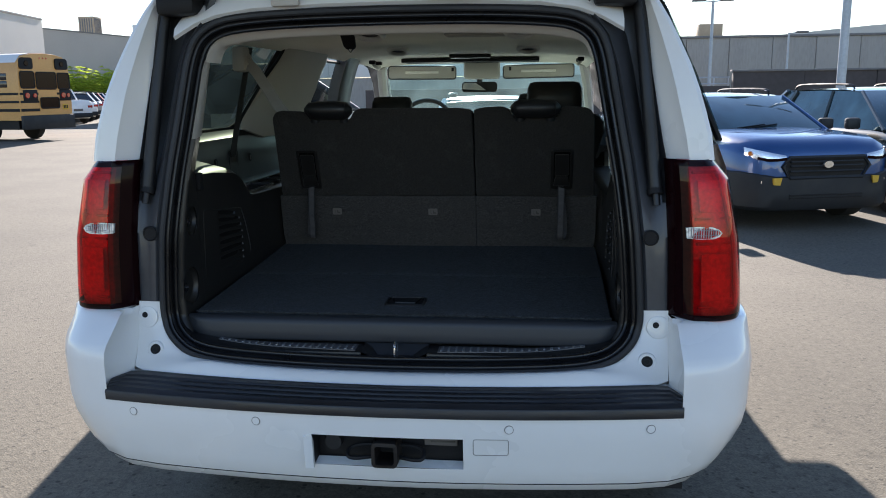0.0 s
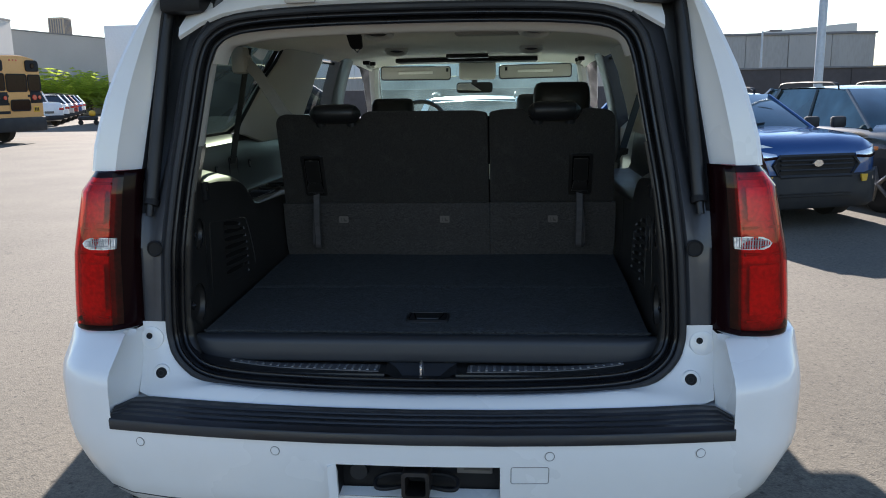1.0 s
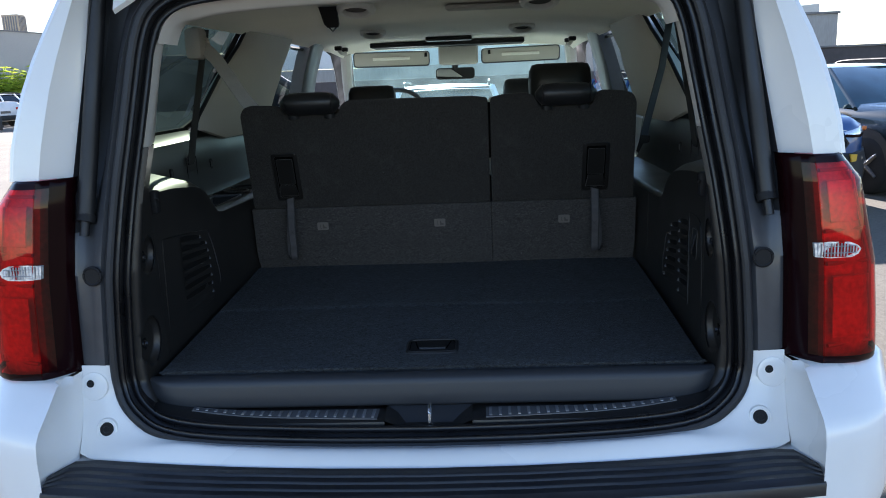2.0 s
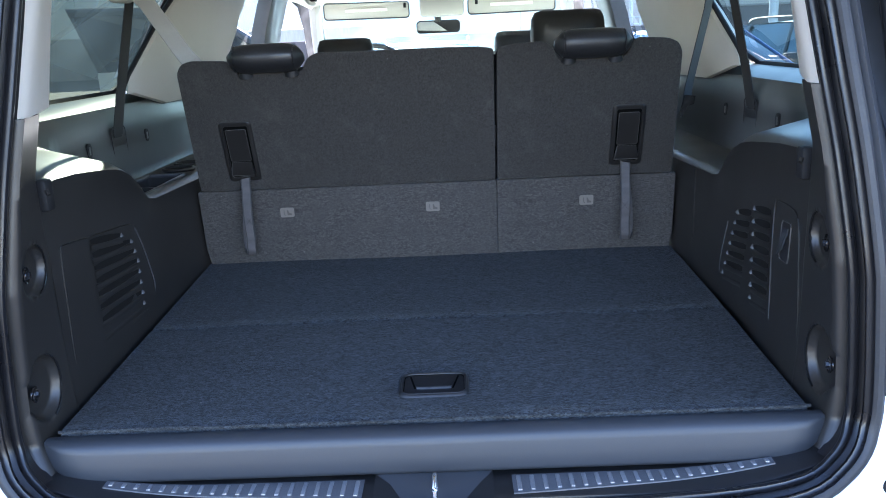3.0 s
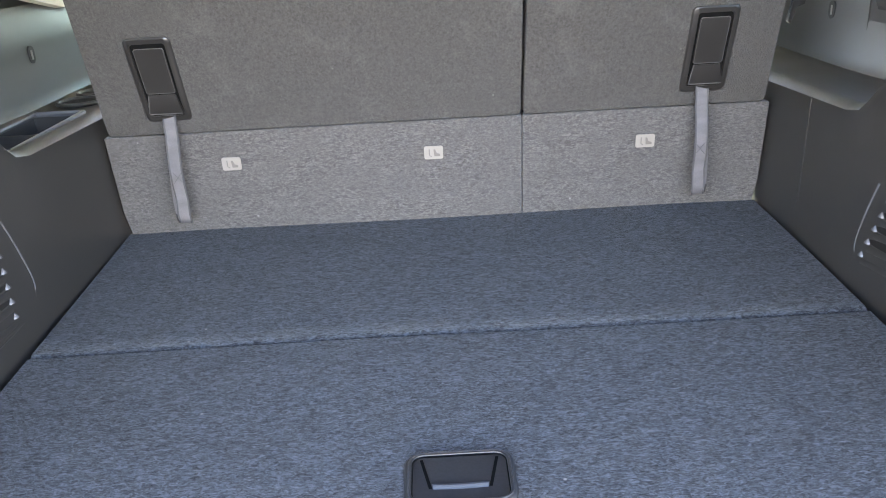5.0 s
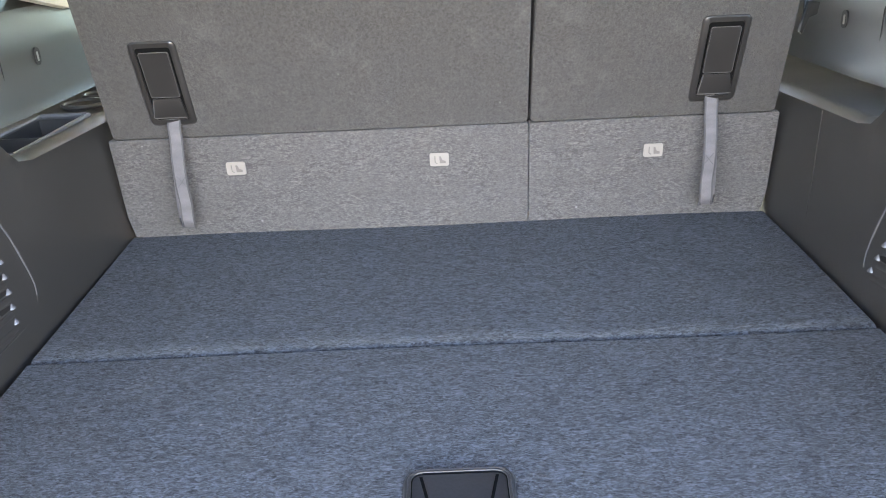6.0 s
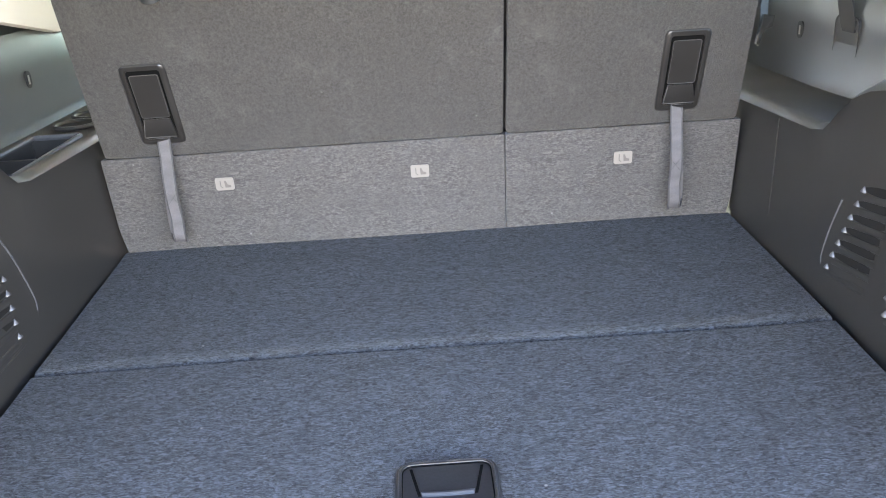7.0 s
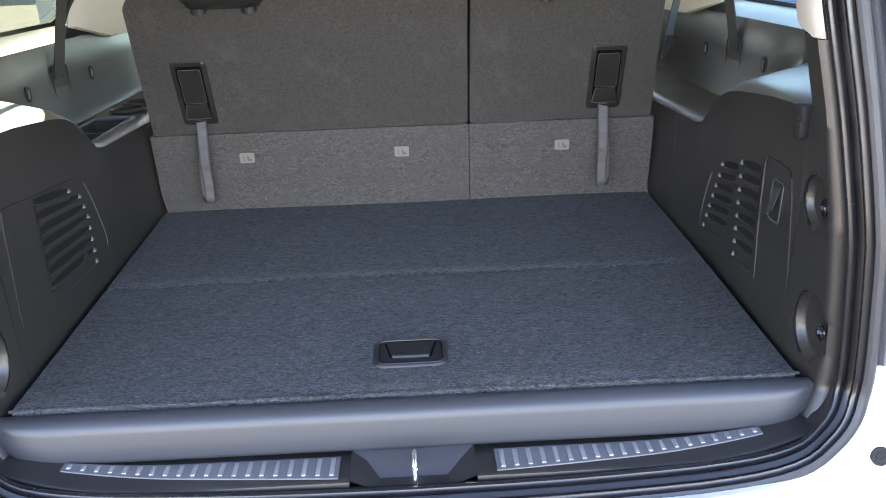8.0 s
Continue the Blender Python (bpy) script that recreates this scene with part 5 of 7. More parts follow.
        rows.append([(s * (xi + 0.075), 2.73, z), (s * (xi + 0.012), 2.735, z), (s * xi, 2.76, z), (s * (xi - 0.006), 2.90, z), (s * xi, 3.03, z), (s * (xi + 0.012), 3.055, z), (s * (xi + 0.075), 3.06, z)])
    loft(bm, rows)
    part("centre_pillar_cover", bm, M["gutter"], suv, "dark painted door pillar")

# storage bin and cup holders in the ledge (near the quarter glass that faces the bus)
bm = bms()
x0, x1, y0, y1, zt, zb = -0.765, -0.665, 0.70, 1.0, 1.159, 1.035
loft(bm, [[(x0, y0, zt), (x1, y0, zt), (x1, y1, zt), (x0, y1, zt)], [(x0 + 0.006, y0 + 0.01, zb), (x1 - 0.006, y0 + 0.01, zb), (x1 - 0.006, y1 - 0.01, zb), (x0 + 0.006, y1 - 0.01, zb)]], closed=True)
bm.faces.new([v for v in bm.verts if v.co.z < zb + 0.001])
bin_ = part("storage_bin", bm, M["trim"], panel, "open storage bin in the ledge")
bin_.parent = [o for o in suv.children if o.name.startswith("cargo_side_panel")][0]
bm = bms()
box(bm, x0 + 0.003, x1 - 0.003, 0.836, 0.842, zb, zt - 0.004, 0.001)
part("bin_divider", bm, M["trim"], bin_)
# rim lightened to carry the bin's highlight
bm = bms()
tube(bm, [(x1 - 0.002, y0 + 0.005, zt), (x1 - 0.002, y1 - 0.004, zt), (x0 + 0.004, y1 - 0.004, zt), (x0 + 0.004, y0 + 0.005, zt)], 0.005, 8, closed=True)
part("bin_rim", bm, M["tip"], bin_, "bin rim painted pale as a highlight")
for cy, cx in ((1.10, -0.715), (1.20, -0.715)):
    bm = bms()
    ring(bm, (cx, cy, 1.161), (0, 0, 1), 0.041, 0.005, 24, 6)
    cup = part("cup_holder", bm, M["trim"], bin_, "round cup holder")
    bm = bms()
    disc(bm, (cx, cy, 1.1585), (0, 0, 1), 0.038, 0.038, 0.002, 24)
    part("cup_floor", bm, M["black"], cup)

# seat belts of the third row
def strap(pts, width, material, name, label, axis, parent, thick=0.0022):
    bm = bms()
    ax = Vector(axis).normalized() * width / 2
    rows = []
    pts = [Vector(p) for p in pts]
    for i, p in enumerate(pts):
        d = (pts[min(i + 1, len(pts) - 1)] - pts[max(i - 1, 0)]).normalized()
        nn = d.cross(ax).normalized() * thick / 2
        rows.append([p - ax - nn, p + ax - nn, p + ax + nn, p - ax + nn])
    loft(bm, rows, closed=True, caps=True)
    return part(name, bm, material, parent, label)


for s in (-1, 1):
    strap([(s * 0.792, 0.912, 1.28), (s * 0.79, 0.95, 1.36), (s * 0.775, 1.06, 1.60), (s * 0.765, 1.10, 1.70)], 0.046, M["blackweb"], "shoulder_belt", "black seat belt hanging down the pillar", (-s * 0.1, 1, 0), suv)
strap([(-0.750, 0.985, 1.648), (-0.70, 0.975, 1.60), (-0.61, 0.945, 1.47), (-0.575, 0.935, 1.43)], 0.046, M["beltgrey"], "shoulder_belt", "pale grey seat belt", (0.5, 0.6, 0.5), suv)
strap([(0.755, 1.10, 1.70), (0.715, 1.04, 1.52), (0.645, 0.945, 1.33), (0.632, 0.91, 1.30)], 0.046, M["darkweb"], "shoulder_belt", "grey seat belt beside the seat back", (0.62, 0.78, 0), suv)
bm = bms()
box(bm, -0.790, -0.735, 0.945, 1.02, 1.60, 1.70, 0.016)
ring(bm, (-0.735, 0.985, 1.648), (1, -0.3, 0), 0.018, 0.006)
part("belt_guide", bm, M["lighttrim"], suv, "pale plastic belt guide")
bm = bms()
prism(bm, [(0.622, 0.895, 1.318), (0.655, 0.925, 1.312), (0.652, 0.925, 1.292), (0.628, 0.90, 1.290), (0.612, 0.885, 1.265), (0.606, 0.88, 1.270)], (0.002, -0.004, 0))
part("belt_tongue", bm, M["chrome"], suv, "bright metal belt tongue")

# ---- pale trim across the head of the opening, its extra light put into the colour
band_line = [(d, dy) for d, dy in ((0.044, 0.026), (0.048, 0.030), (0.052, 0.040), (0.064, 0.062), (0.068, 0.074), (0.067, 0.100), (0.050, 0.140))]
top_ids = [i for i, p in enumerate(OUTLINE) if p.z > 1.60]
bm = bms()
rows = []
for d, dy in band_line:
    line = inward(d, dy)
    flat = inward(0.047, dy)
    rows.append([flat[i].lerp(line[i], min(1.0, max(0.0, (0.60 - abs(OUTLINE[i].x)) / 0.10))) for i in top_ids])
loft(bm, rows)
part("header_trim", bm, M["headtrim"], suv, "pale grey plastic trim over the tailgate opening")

# ---- headliner with lamps and fittings
bm = bms()
rows = []
for y, drop in ((0.18, 0.058), (0.21, 0.038), (0.26, 0.014), (0.4, 0.0), (1.0, -0.004), (2.0, -0.006), (2.9, 0.0), (3.3, 0.012), (3.62, 0.04)):
    w = interp([(0.13, 0.52), (0.21, 0.55), (0.4, 0.68), (3.0, 0.70), (3.62, 0.66)], y)
    rows.append([(x * w, y, 1.742 - drop - dz) for x, dz in ((-1.09, 0.045), (-1.04, 0.024), (-0.95, 0.010), (-0.7, 0.002), (-0.3, 0), (0, 0), (0.3, 0), (0.7, 0.002), (0.95, 0.010), (1.04, 0.024), (1.09, 0.045))])
loft(bm, rows)
liner = part("headliner", bm, M["headliner"], suv, "pale grey cloth headliner")
for x, y in ((-0.361, 2.298), (0.339, 2.306), (-0.245, 0.973), (0.325, 0.965)):
    bm = bms()
    ring(bm, (x, y, 1.733), (0, 0.26, 1), 0.050, 0.013, 24, 8)
    vent = part("ceiling_vent", bm, M["ventring"], liner, "round ceiling air vent")
    bm = bms()
    disc(bm, (x, y + 0.003, 1.744), (0, -0.26, -1), 0.040, 0.036, 0.010, 20)
    part("vent_core", bm, M["plastic"], vent)
bm = bms()
box(bm, 0.03, 0.30, 1.05, 1.14, 1.726, 1.742, 0.01)
part("dome_lamp", bm, M["lighttrim"], liner, "flat ceiling lamp")
bm = bms()
loft(bm, [[(-0.357 + a, 0.945 + b, 1.742) for a, b in ((0, 0), (0.055, 0), (0.055, 0.022), (0, 0.022))], [(-0.343 + a, 0.952 + b, 1.690) for a, b in ((0, 0), (0.045, 0), (0.045, 0.018), (0, 0.018))], [(-0.334 + a, 0.955 + b, 1.680) for a, b in ((0, 0), (0.032, 0), (0.032, 0.014), (0, 0.014))]], closed=True, caps=True)
hanger = part("belt_hanger", bm, M["black"], liner, "black belt hanger below the headliner")
bm = bms()
tube(bm, [(-0.332, 0.960, 1.684), (-0.318, 0.960, 1.668), (-0.304, 0.960, 1.684)], 0.003, 6)
part("hanger_ring", bm, M["chrome"], hanger, "small bright ring")
bm = bms()
box(bm, -0.50, 0.40, 3.22, 3.50, 1.700, 1.727, 0.006)
part("sunroof_frame", bm, M["black"], liner, "dark sunroof shade edge")
bm = bms()
box(bm, -0.158, 0.098, 2.98, 3.10, 1.716, 1.74, 0.008)
part("rear_console", bm, M["plastic"], liner, "dark overhead screen housing")
for s in (-1, 1):
    bm = bms()
    tube(bm, smooth_line([(s * 0.66, 3.05, 1.70), (s * 0.645, 3.08, 1.675), (s * 0.645, 3.22, 1.675), (s * 0.66, 3.26, 1.70)], 4), 0.010, 8)
    grab = part("grab_handle", bm, M["lighttrim"], liner, "pale grab handle")
    for yy in (3.045, 3.255):
        bm = bms()
        box(bm, min(s * 0.635, s * 0.675), max(s * 0.635, s * 0.675), yy - 0.022, yy + 0.022, 1.688, 1.712, 0.006)
        part("handle_foot", bm, M["black"], grab, "black handle bracket")
    bm = bms()
    x0, x1 = (0.15, 0.64) if s > 0 else (-0.657, -0.175)
    prism(bm, [((x0 + x1) / 2 + a, 3.600, 1.642 + b + 0.010 * s * a) for a, b in rounded(x1 - x0, 0.092, 0.022)], (0, 0.022, 0))
    visor = part("sun_visor", bm, M["lighttrim"], liner, "pale folded sun visor")
    bm = bms()
    box(bm, (x0 + x1) / 2 - 0.118, (x0 + x1) / 2 + 0.118, 3.592, 3.599, 1.636, 1.654, 0.003)
    part("visor_mirror_cover", bm, M["ventring"], visor, "pale vanity mirror cover")
    bm = bms()
    tube(bm, [((x0 + x1) / 2 + a, 3.598, 1.642 + b + 0.010 * s * a) for a, b in rounded(x1 - x0 - 0.004, 0.088, 0.020)], 0.004, 5, closed=True)
    part("visor_seam", bm, M["gutter"], visor)
    bm = bms()
    tube(bm, [(s * 0.20, 3.60, 1.672), (s * 0.20, 3.595, 1.650)], 0.008, 8)
    part("visor_clip", bm, M["black"], visor)
bm = bms()
box(bm, -0.115, 0.130, 3.50, 3.66, 1.592, 1.715, 0.02)
console = part("overhead_console", bm, M["lighttrim"], liner, "pale overhead console")
bm = bms()
prism(bm, [(-0.020 + a, 3.70, 1.540 + b) for a, b in rounded(0.250, 0.072, 0.022)], (0, 0.03, 0))
mirror_shell = part("rear_view_mirror", bm, M["black"], console, "rear view mirror")
bm = bms()
prism(bm, [(-0.020 + a, 3.698 + a * 0.14 + b * 0.20, 1.540 + b) for a, b in rounded(0.236, 0.058, 0.018)], (0, 0.0015, 0))
part("mirror_glass", bm, M["mirror"], mirror_shell, "mirror glass")
bm = bms()
tube(bm, [(-0.020, 3.715, 1.570), (-0.020, 3.70, 1.63)], 0.020, 8)
part("mirror_stalk", bm, M["black"], mirror_shell)

# ---- outer body: sides, roof, bonnet, glass, doors and wheels
SIDE = [(0.50, 0.93), (0.62, 0.985), (0.80, 1.005), (1.0, 1.01), (1.15, 1.0), (1.30, 0.975), (1.372, 0.945)]


def side_x(z):
    return interp(SIDE + [(1.70, 0.805), (1.80, 0.74)], z)


for s in (-1, 1):
    bm = bms()
    rows = []
    for y in (0.18, 0.45, 0.9, 1.4, 1.9, 2.98, 2.99, 3.6, 4.12, 4.9, 5.25):
        nose = interp([(4.3, 1.0), (4.9, 0.985), (5.25, 0.93)], y)
        tail = interp([(0.18, 0.945), (0.45, 0.975), (0.9, 1.0)], y)
        top = interp([(4.2, 0.0), (4.4, 1.0)], y)
        rows.append([(s * x * nose * tail, y, z - (0.14 * top if z > 1.2 else 0)) for z, x in SIDE])
    # the driver's door stands open: its opening is left free
    gap = {(i, j) for i in (6, 7) for j in range(1, 6)} if s < 0 else set()
    loft(bm, rows, skip=gap)
    part("body_side", bm, M["white"], suv)
    bm = bms()
    loft(bm, [[(s * 0.93, y, 0.51) for y in (0.2, 5.2)], [(s * 0.60, y, 0.40) for y in (0.2, 5.2)]])
    part("rocker_panel", bm, M["plastic"], suv)
    # roof rail strip over the windows and the pillars between them
    bm = bms()
    rows = []
    for y in (0.42, 1.0, 2.0, 3.0, 3.6, 3.95, 4.35):
        zz = interp([(3.4, 0.0), (3.95, 0.16), (4.35, 0.40)], y)
        xx = interp([(3.4, 0.0), (4.35, 0.11)], y)
        rows.append([(s * (0.782 + xx), y, 1.748 - zz), (s * (0.770 + xx), y, 1.775 - zz), (s * (0.72 + xx), y, 1.812 - zz), (s * (0.655 + xx), y, 1.825 - zz)])
    loft(bm, rows)
    part("roof_side", bm, M["white"], suv)
    bm = bms()
    loft(bm, [[(r[0][0] - s * 0.004, r[0][1], r[0][2] - 0.012), (r[0][0] - s * 0.016, r[0][1], r[0][2]), (r[1][0] - s * 0.016, r[1][1], r[1][2] - 0.006), (r[2][0] - s * 0.010, r[2][1], r[2][2] - 0.010), (r[3][0], r[3][1], r[3][2] - 0.012)] for r in rows])
    part("door_seal", bm, M["black"], suv, "black rubber seal over the doors")
    for y0b, y1b, y0t, y1t, mt in ((1.40, 2.22, 1.52, 2.32, "white"), (2.86, 3.02, 2.74, 2.88, "gutter")):
        bm = bms()
        loft(bm, [[(s * 0.945, y0b, 1.37), (s * 0.945, y1b, 1.37)], [(s * 0.81, y0t, 1.69), (s * 0.81, y1t, 1.69)]])
        loft(bm, [[(s * 0.895, y0b, 1.37), (s * 0.895, y1b, 1.37)], [(s * 0.76, y0t, 1.69), (s * 0.76, y1t, 1.69)]])
        part("door_pillar", bm, M[mt], suv)
    for name, q in (("quarter_glass", ((0.36, 1.366), (1.25, 1.366), (1.37, 1.40), (1.45, 1.56), (1.55, 1.75), (0.36, 1.75))), ("rear_door_glass", ((2.24, 1.37), (2.86, 1.37), (2.74, 1.69), (2.34, 1.69)))):
        bm = bms()
        levels = sorted({z for y, z in q})
        front = sorted((z, y) for y, z in (q[1:-1] if len(q) > 4 else q[1:3]))
        rear = sorted((z, y) for y, z in ((q[0], q[-1])))
        loft(bm, [[(s * side_x(z), interp(rear, z), z), (s * side_x(z), interp(front, z), z)] for z in levels])
        # quarter glass tint differs by side to set how much daylight enters
        pane = part(name, bm, M["glass"] if name == "rear_door_glass" else M["tint"] if s < 0 else M["paletint"], suv, "tinted side glass")
        bm = bms()
        tube(bm, [(s * (side_x(z) - 0.012), y, z) for y, z in q], 0.011, 6, closed=True)
        part("glass_gasket", bm, M["black"], pane, "black window gasket")
    if s < 0:
        hinge = Matrix.Translation((-0.985, 4.12, 0)) @ pose(0, 0, 0, 0, 0, -66) @ Matrix.Translation((0.985, -4.12, 0))
        bm = bms()
        rows = [[(-x, y, z) for z, x in SIDE[1:]] for y in (3.0, 3.02, 3.5, 4.10, 4.12)]
        loft(bm, rows)
        loft(bm, [[(-x + 0.09, y, z) for z, x in SIDE[1:]] for y in (3.0, 3.5, 4.12)])
        loft(bm, [[(-x, 3.0, z) for z, x in SIDE[1:]], [(-x + 0.09, 3.0, z) for z, x in SIDE[1:]]])
        bmesh.ops.transform(bm, matrix=hinge, verts=bm.verts)
        door = part("driver_door", bm, M["white"], suv, "open white driver's door")
        ring_pts = [(-0.945, 3.03, 1.37), (-0.81, 2.90, 1.70), (-0.81, 3.45, 1.70), (-0.875, 3.75, 1.60), (-0.945, 4.10, 1.37)]
        bm = bms()
        tube(bm, [hinge @ Vector(p) for p in ring_pts], 0.028, 8)
        part("window_frame", bm, M["gutter"], door, "dark door window frame")
        bm = bms()
        bm.faces.new([bm.verts.new(hinge @ Vector(p)) for p in ring_pts])
        part("window_glass", bm, M["darkglass"], door, "dark door glass")
        bm = bms()
        box(bm, -1.23, -1.0, 3.66, 3.84, 1.20, 1.44, 0.05, 3)
        bmesh.ops.transform(bm, matrix=hinge, verts=bm.verts)
        part("door_mirror", bm, M["white"], door, "white door mirror")
    else:
        bm = bms()
        bm.faces.new([bm.verts.new(c) for c in ((s * 0.945, 3.02, 1.37), (s * 0.945, 4.15, 1.37), (s * 0.875, 3.72, 1.60), (s * 0.81, 3.45, 1.69), (s * 0.81, 2.88, 1.69))])
        part("front_door_glass", bm, M["glass"], suv, "side window glass")
    # windscreen pillar, inside and out
    bm = bms()
    tube(bm, [(s * 0.70, 3.58, 1.70), (s * 0.745, 3.86, 1.54), (s * 0.80, 4.32, 1.20)], 0.035, 8)
    part("windscreen_pillar", bm, M["lighttrim"], suv, "pale windscreen pillar cover")
    # door mirror
    if s > 0:
        bm = bms()
        box(bm, 1.0, 1.24, 3.66, 3.84, 1.10, 1.34, 0.05, 3)
        part("door_mirror", bm, M["white"], suv, "white door mirror")
    # lower inner cabin side, unseen: pale on the right to reflect light, dark on the left
    bm = bms()
    yt = 2.98 if s < 0 else 4.2
    loft(bm, [[(s * 0.86, y, 0.55) for y in (1.8, yt)], [(s * 0.86, y, 1.30) for y in (1.8, yt)], [(s * 0.93, y, 1.365) for y in (1.8, yt)]])
    part("cabin_side_trim", bm, M["lighttrim"] if s > 0 else M["trim"], suv, "unseen door trim, toned to steer bounced light")
    # wheels
    for yw in (1.02, 4.32):
        bm = bms()
        tube(bm, [(s * (0.68 + dx), yw, 0.405) for dx in (0, 0.02, 0.05, 0.24, 0.27, 0.285)], [0.28, 0.385, 0.405, 0.405, 0.385, 0.30], 32)
        wheel = part("wheel", bm, M["tyre"], suv, "black road tyre")
        bm = bms()
        disc(bm, (s * 0.90, yw, 0.405), (s, 0, 0), 0.285, 0.27, 0.07, 28)
        part("rim", bm, M["silverpaint"], wheel, "silver alloy rim")
# roof, bonnet, nose, underbody, rear lower filler
bm = bms()
rows = []
for y, z, w in ((0.12, 1.84, 0.655), (0.3, 1.868, 0.67), (0.8, 1.885, 0.675), (1.8, 1.89, 0.68), (2.8, 1.88, 0.68), (3.35, 1.85, 0.67), (3.62, 1.79, 0.66)):
    rows.append([(x * w, y, z - 0.055 * x * x) for x in (-1, -0.8, -0.4, 0, 0.4, 0.8, 1)])
loft(bm, rows)
part("roof", bm, M["white"], suv)
bm = bms()
rows = []
for y, z, w in ((4.28, 1.235, 0.93), (4.6, 1.225, 0.93), (5.0, 1.18, 0.91), (5.25, 1.10, 0.88), (5.36, 0.95, 0.86), (5.40, 0.70, 0.88), (5.34, 0.50, 0.88)):
    rows.append([(x * w, y - 0.10 * x * x, z - 0.03 * x * x) for x in (-1, -0.8, -0.4, 0, 0.4, 0.8, 1)])
loft(bm, rows)
part("bonnet", bm, M["white"], suv)
bm = bms()
loft(bm, [[(-0.66, 3.60, 1.735), (0, 3.63, 1.74), (0.66, 3.60, 1.735)], [(-0.72, 3.94, 1.49), (0, 4.0, 1.49), (0.72, 3.94, 1.49)], [(-0.78, 4.30, 1.235), (0, 4.38, 1.235), (0.78, 4.30, 1.235)]])
part("windscreen", bm, M["screen"], suv, "clear windscreen")
bm = bms()
loft(bm, [[(-0.80, y, 0.44), (0.80, y, 0.44)] for y in (-0.05, 1.0, 3.0, 5.2)])
loft(bm, [[(-0.80, -0.05, 0.44), (0.80, -0.05, 0.44)], [(-0.8, -0.03, 0.60), (0.8, -0.03, 0.60)]])
part("underbody", bm, M["black"], suv)
# floor out of view, pale so that it reflects daylight into the cabin
bm = bms()
loft(bm, [[(-0.86, y, 0.56), (0.86, y, 0.56)] for y in (1.0, 2.5, 4.2)])
part("cabin_floor", bm, M["bouncecloth"], suv, "unseen cabin carpet, made pale to bounce light")
# dashboard coloured light as a reflector below the windscreen
bm = bms()
rows = []
for y, z in ((3.95, 0.60), (3.86, 0.95), (3.82, 1.18), (3.86, 1.285), (3.98, 1.312), (4.12, 1.300), (4.31, 1.215)):
    rows.append([(x * 0.86, y + 0.05 * x * x, z) for x in (-1, -0.5, 0, 0.5, 1)])
loft(bm, rows)
dash = part("dashboard", bm, M["dash"], suv, "moulded dashboard, lightened to bounce sunlight", 60)
bm = bms()
ring(bm, (-0.40, 3.66, 1.275), (0, -0.93, 0.37), 0.188, 0.015, 36, 8)
part("steering_wheel", bm, M["leather"], dash, "dark steering wheel")


# ---------------------------------------------------------------- seats
def offset_loop(pts, d):
    """A closed outline moved inwards by d (points run counter-clockwise)."""
    out, n = [], len(pts)
    for i in range(n):
        (ax, ay), (bx, by), (cx, cy) = pts[i - 1], pts[i], pts[(i + 1) % n]
        u, v = Vector((bx - ax, by - ay)).normalized(), Vector((cx - bx, cy - by)).normalized()
        t = (u + v).normalized()
        out.append((bx - t.y * d, by + t.x * d))
    return out


def cushion(outline, place, thick, r):
    """A padded plate: outline in two dimensions, place maps (a, b, depth) to the room."""
    bm = bms()
    steps = []
    for k in range(5):
        a = radians(90 * k / 4)
        steps.append([place(x, z, r * (1 - math.cos(a))) for x, z in offset_loop(outline, r * (1 - math.sin(a)))])
    steps.append([place(x, z, thick) for x, z in outline])
    return loft(bm, steps, closed=True, caps=True)


def back_place(x, z, d):
    return (x, 0.951 - (z - 1.115) * 0.38 + d, z - d * 0.08)


def round_corners(pts, r=0.012, n=3):
    out, m = [], len(pts)
    for i in range(m):
        a, b, c = Vector(pts[i - 1]), Vector(pts[i]), Vector(pts[(i + 1) % m])
        ra = min(r, (a - b).length * 0.45)
        rc = min(r, (c - b).length * 0.45)
        p, q = b + (a - b).normalized() * ra, b + (c - b).normalized() * rc
        for k in range(n + 1):
            t = k / n
            w = p.lerp(b, t).lerp(b.lerp(q, t), t)
            out.append((w.x, w.y))
    return out


LEFT_BACK = [(-0.611, 1.1185), (0.1570, 1.1185), (0.1555, 1.452), (0.11, 1.458), (-0.262, 1.460), (-0.285, 1.448), (-0.300, 1.419), (-0.457, 1.419), (-0.472, 1.450), (-0.560, 1.454), (-0.585, 1.446), (-0.599, 1.425)]
RIGHT_BACK = [(0.1622, 1.1185), (0.611, 1.1185), (0.599, 1.425), (0.587, 1.447), (0.562, 1.457), (0.492, 1.462), (0.476, 1.450), (0.466, 1.419), (0.308, 1.419), (0.292, 1.452), (0.27, 1.462), (0.205, 1.460), (0.1635, 1.452)]


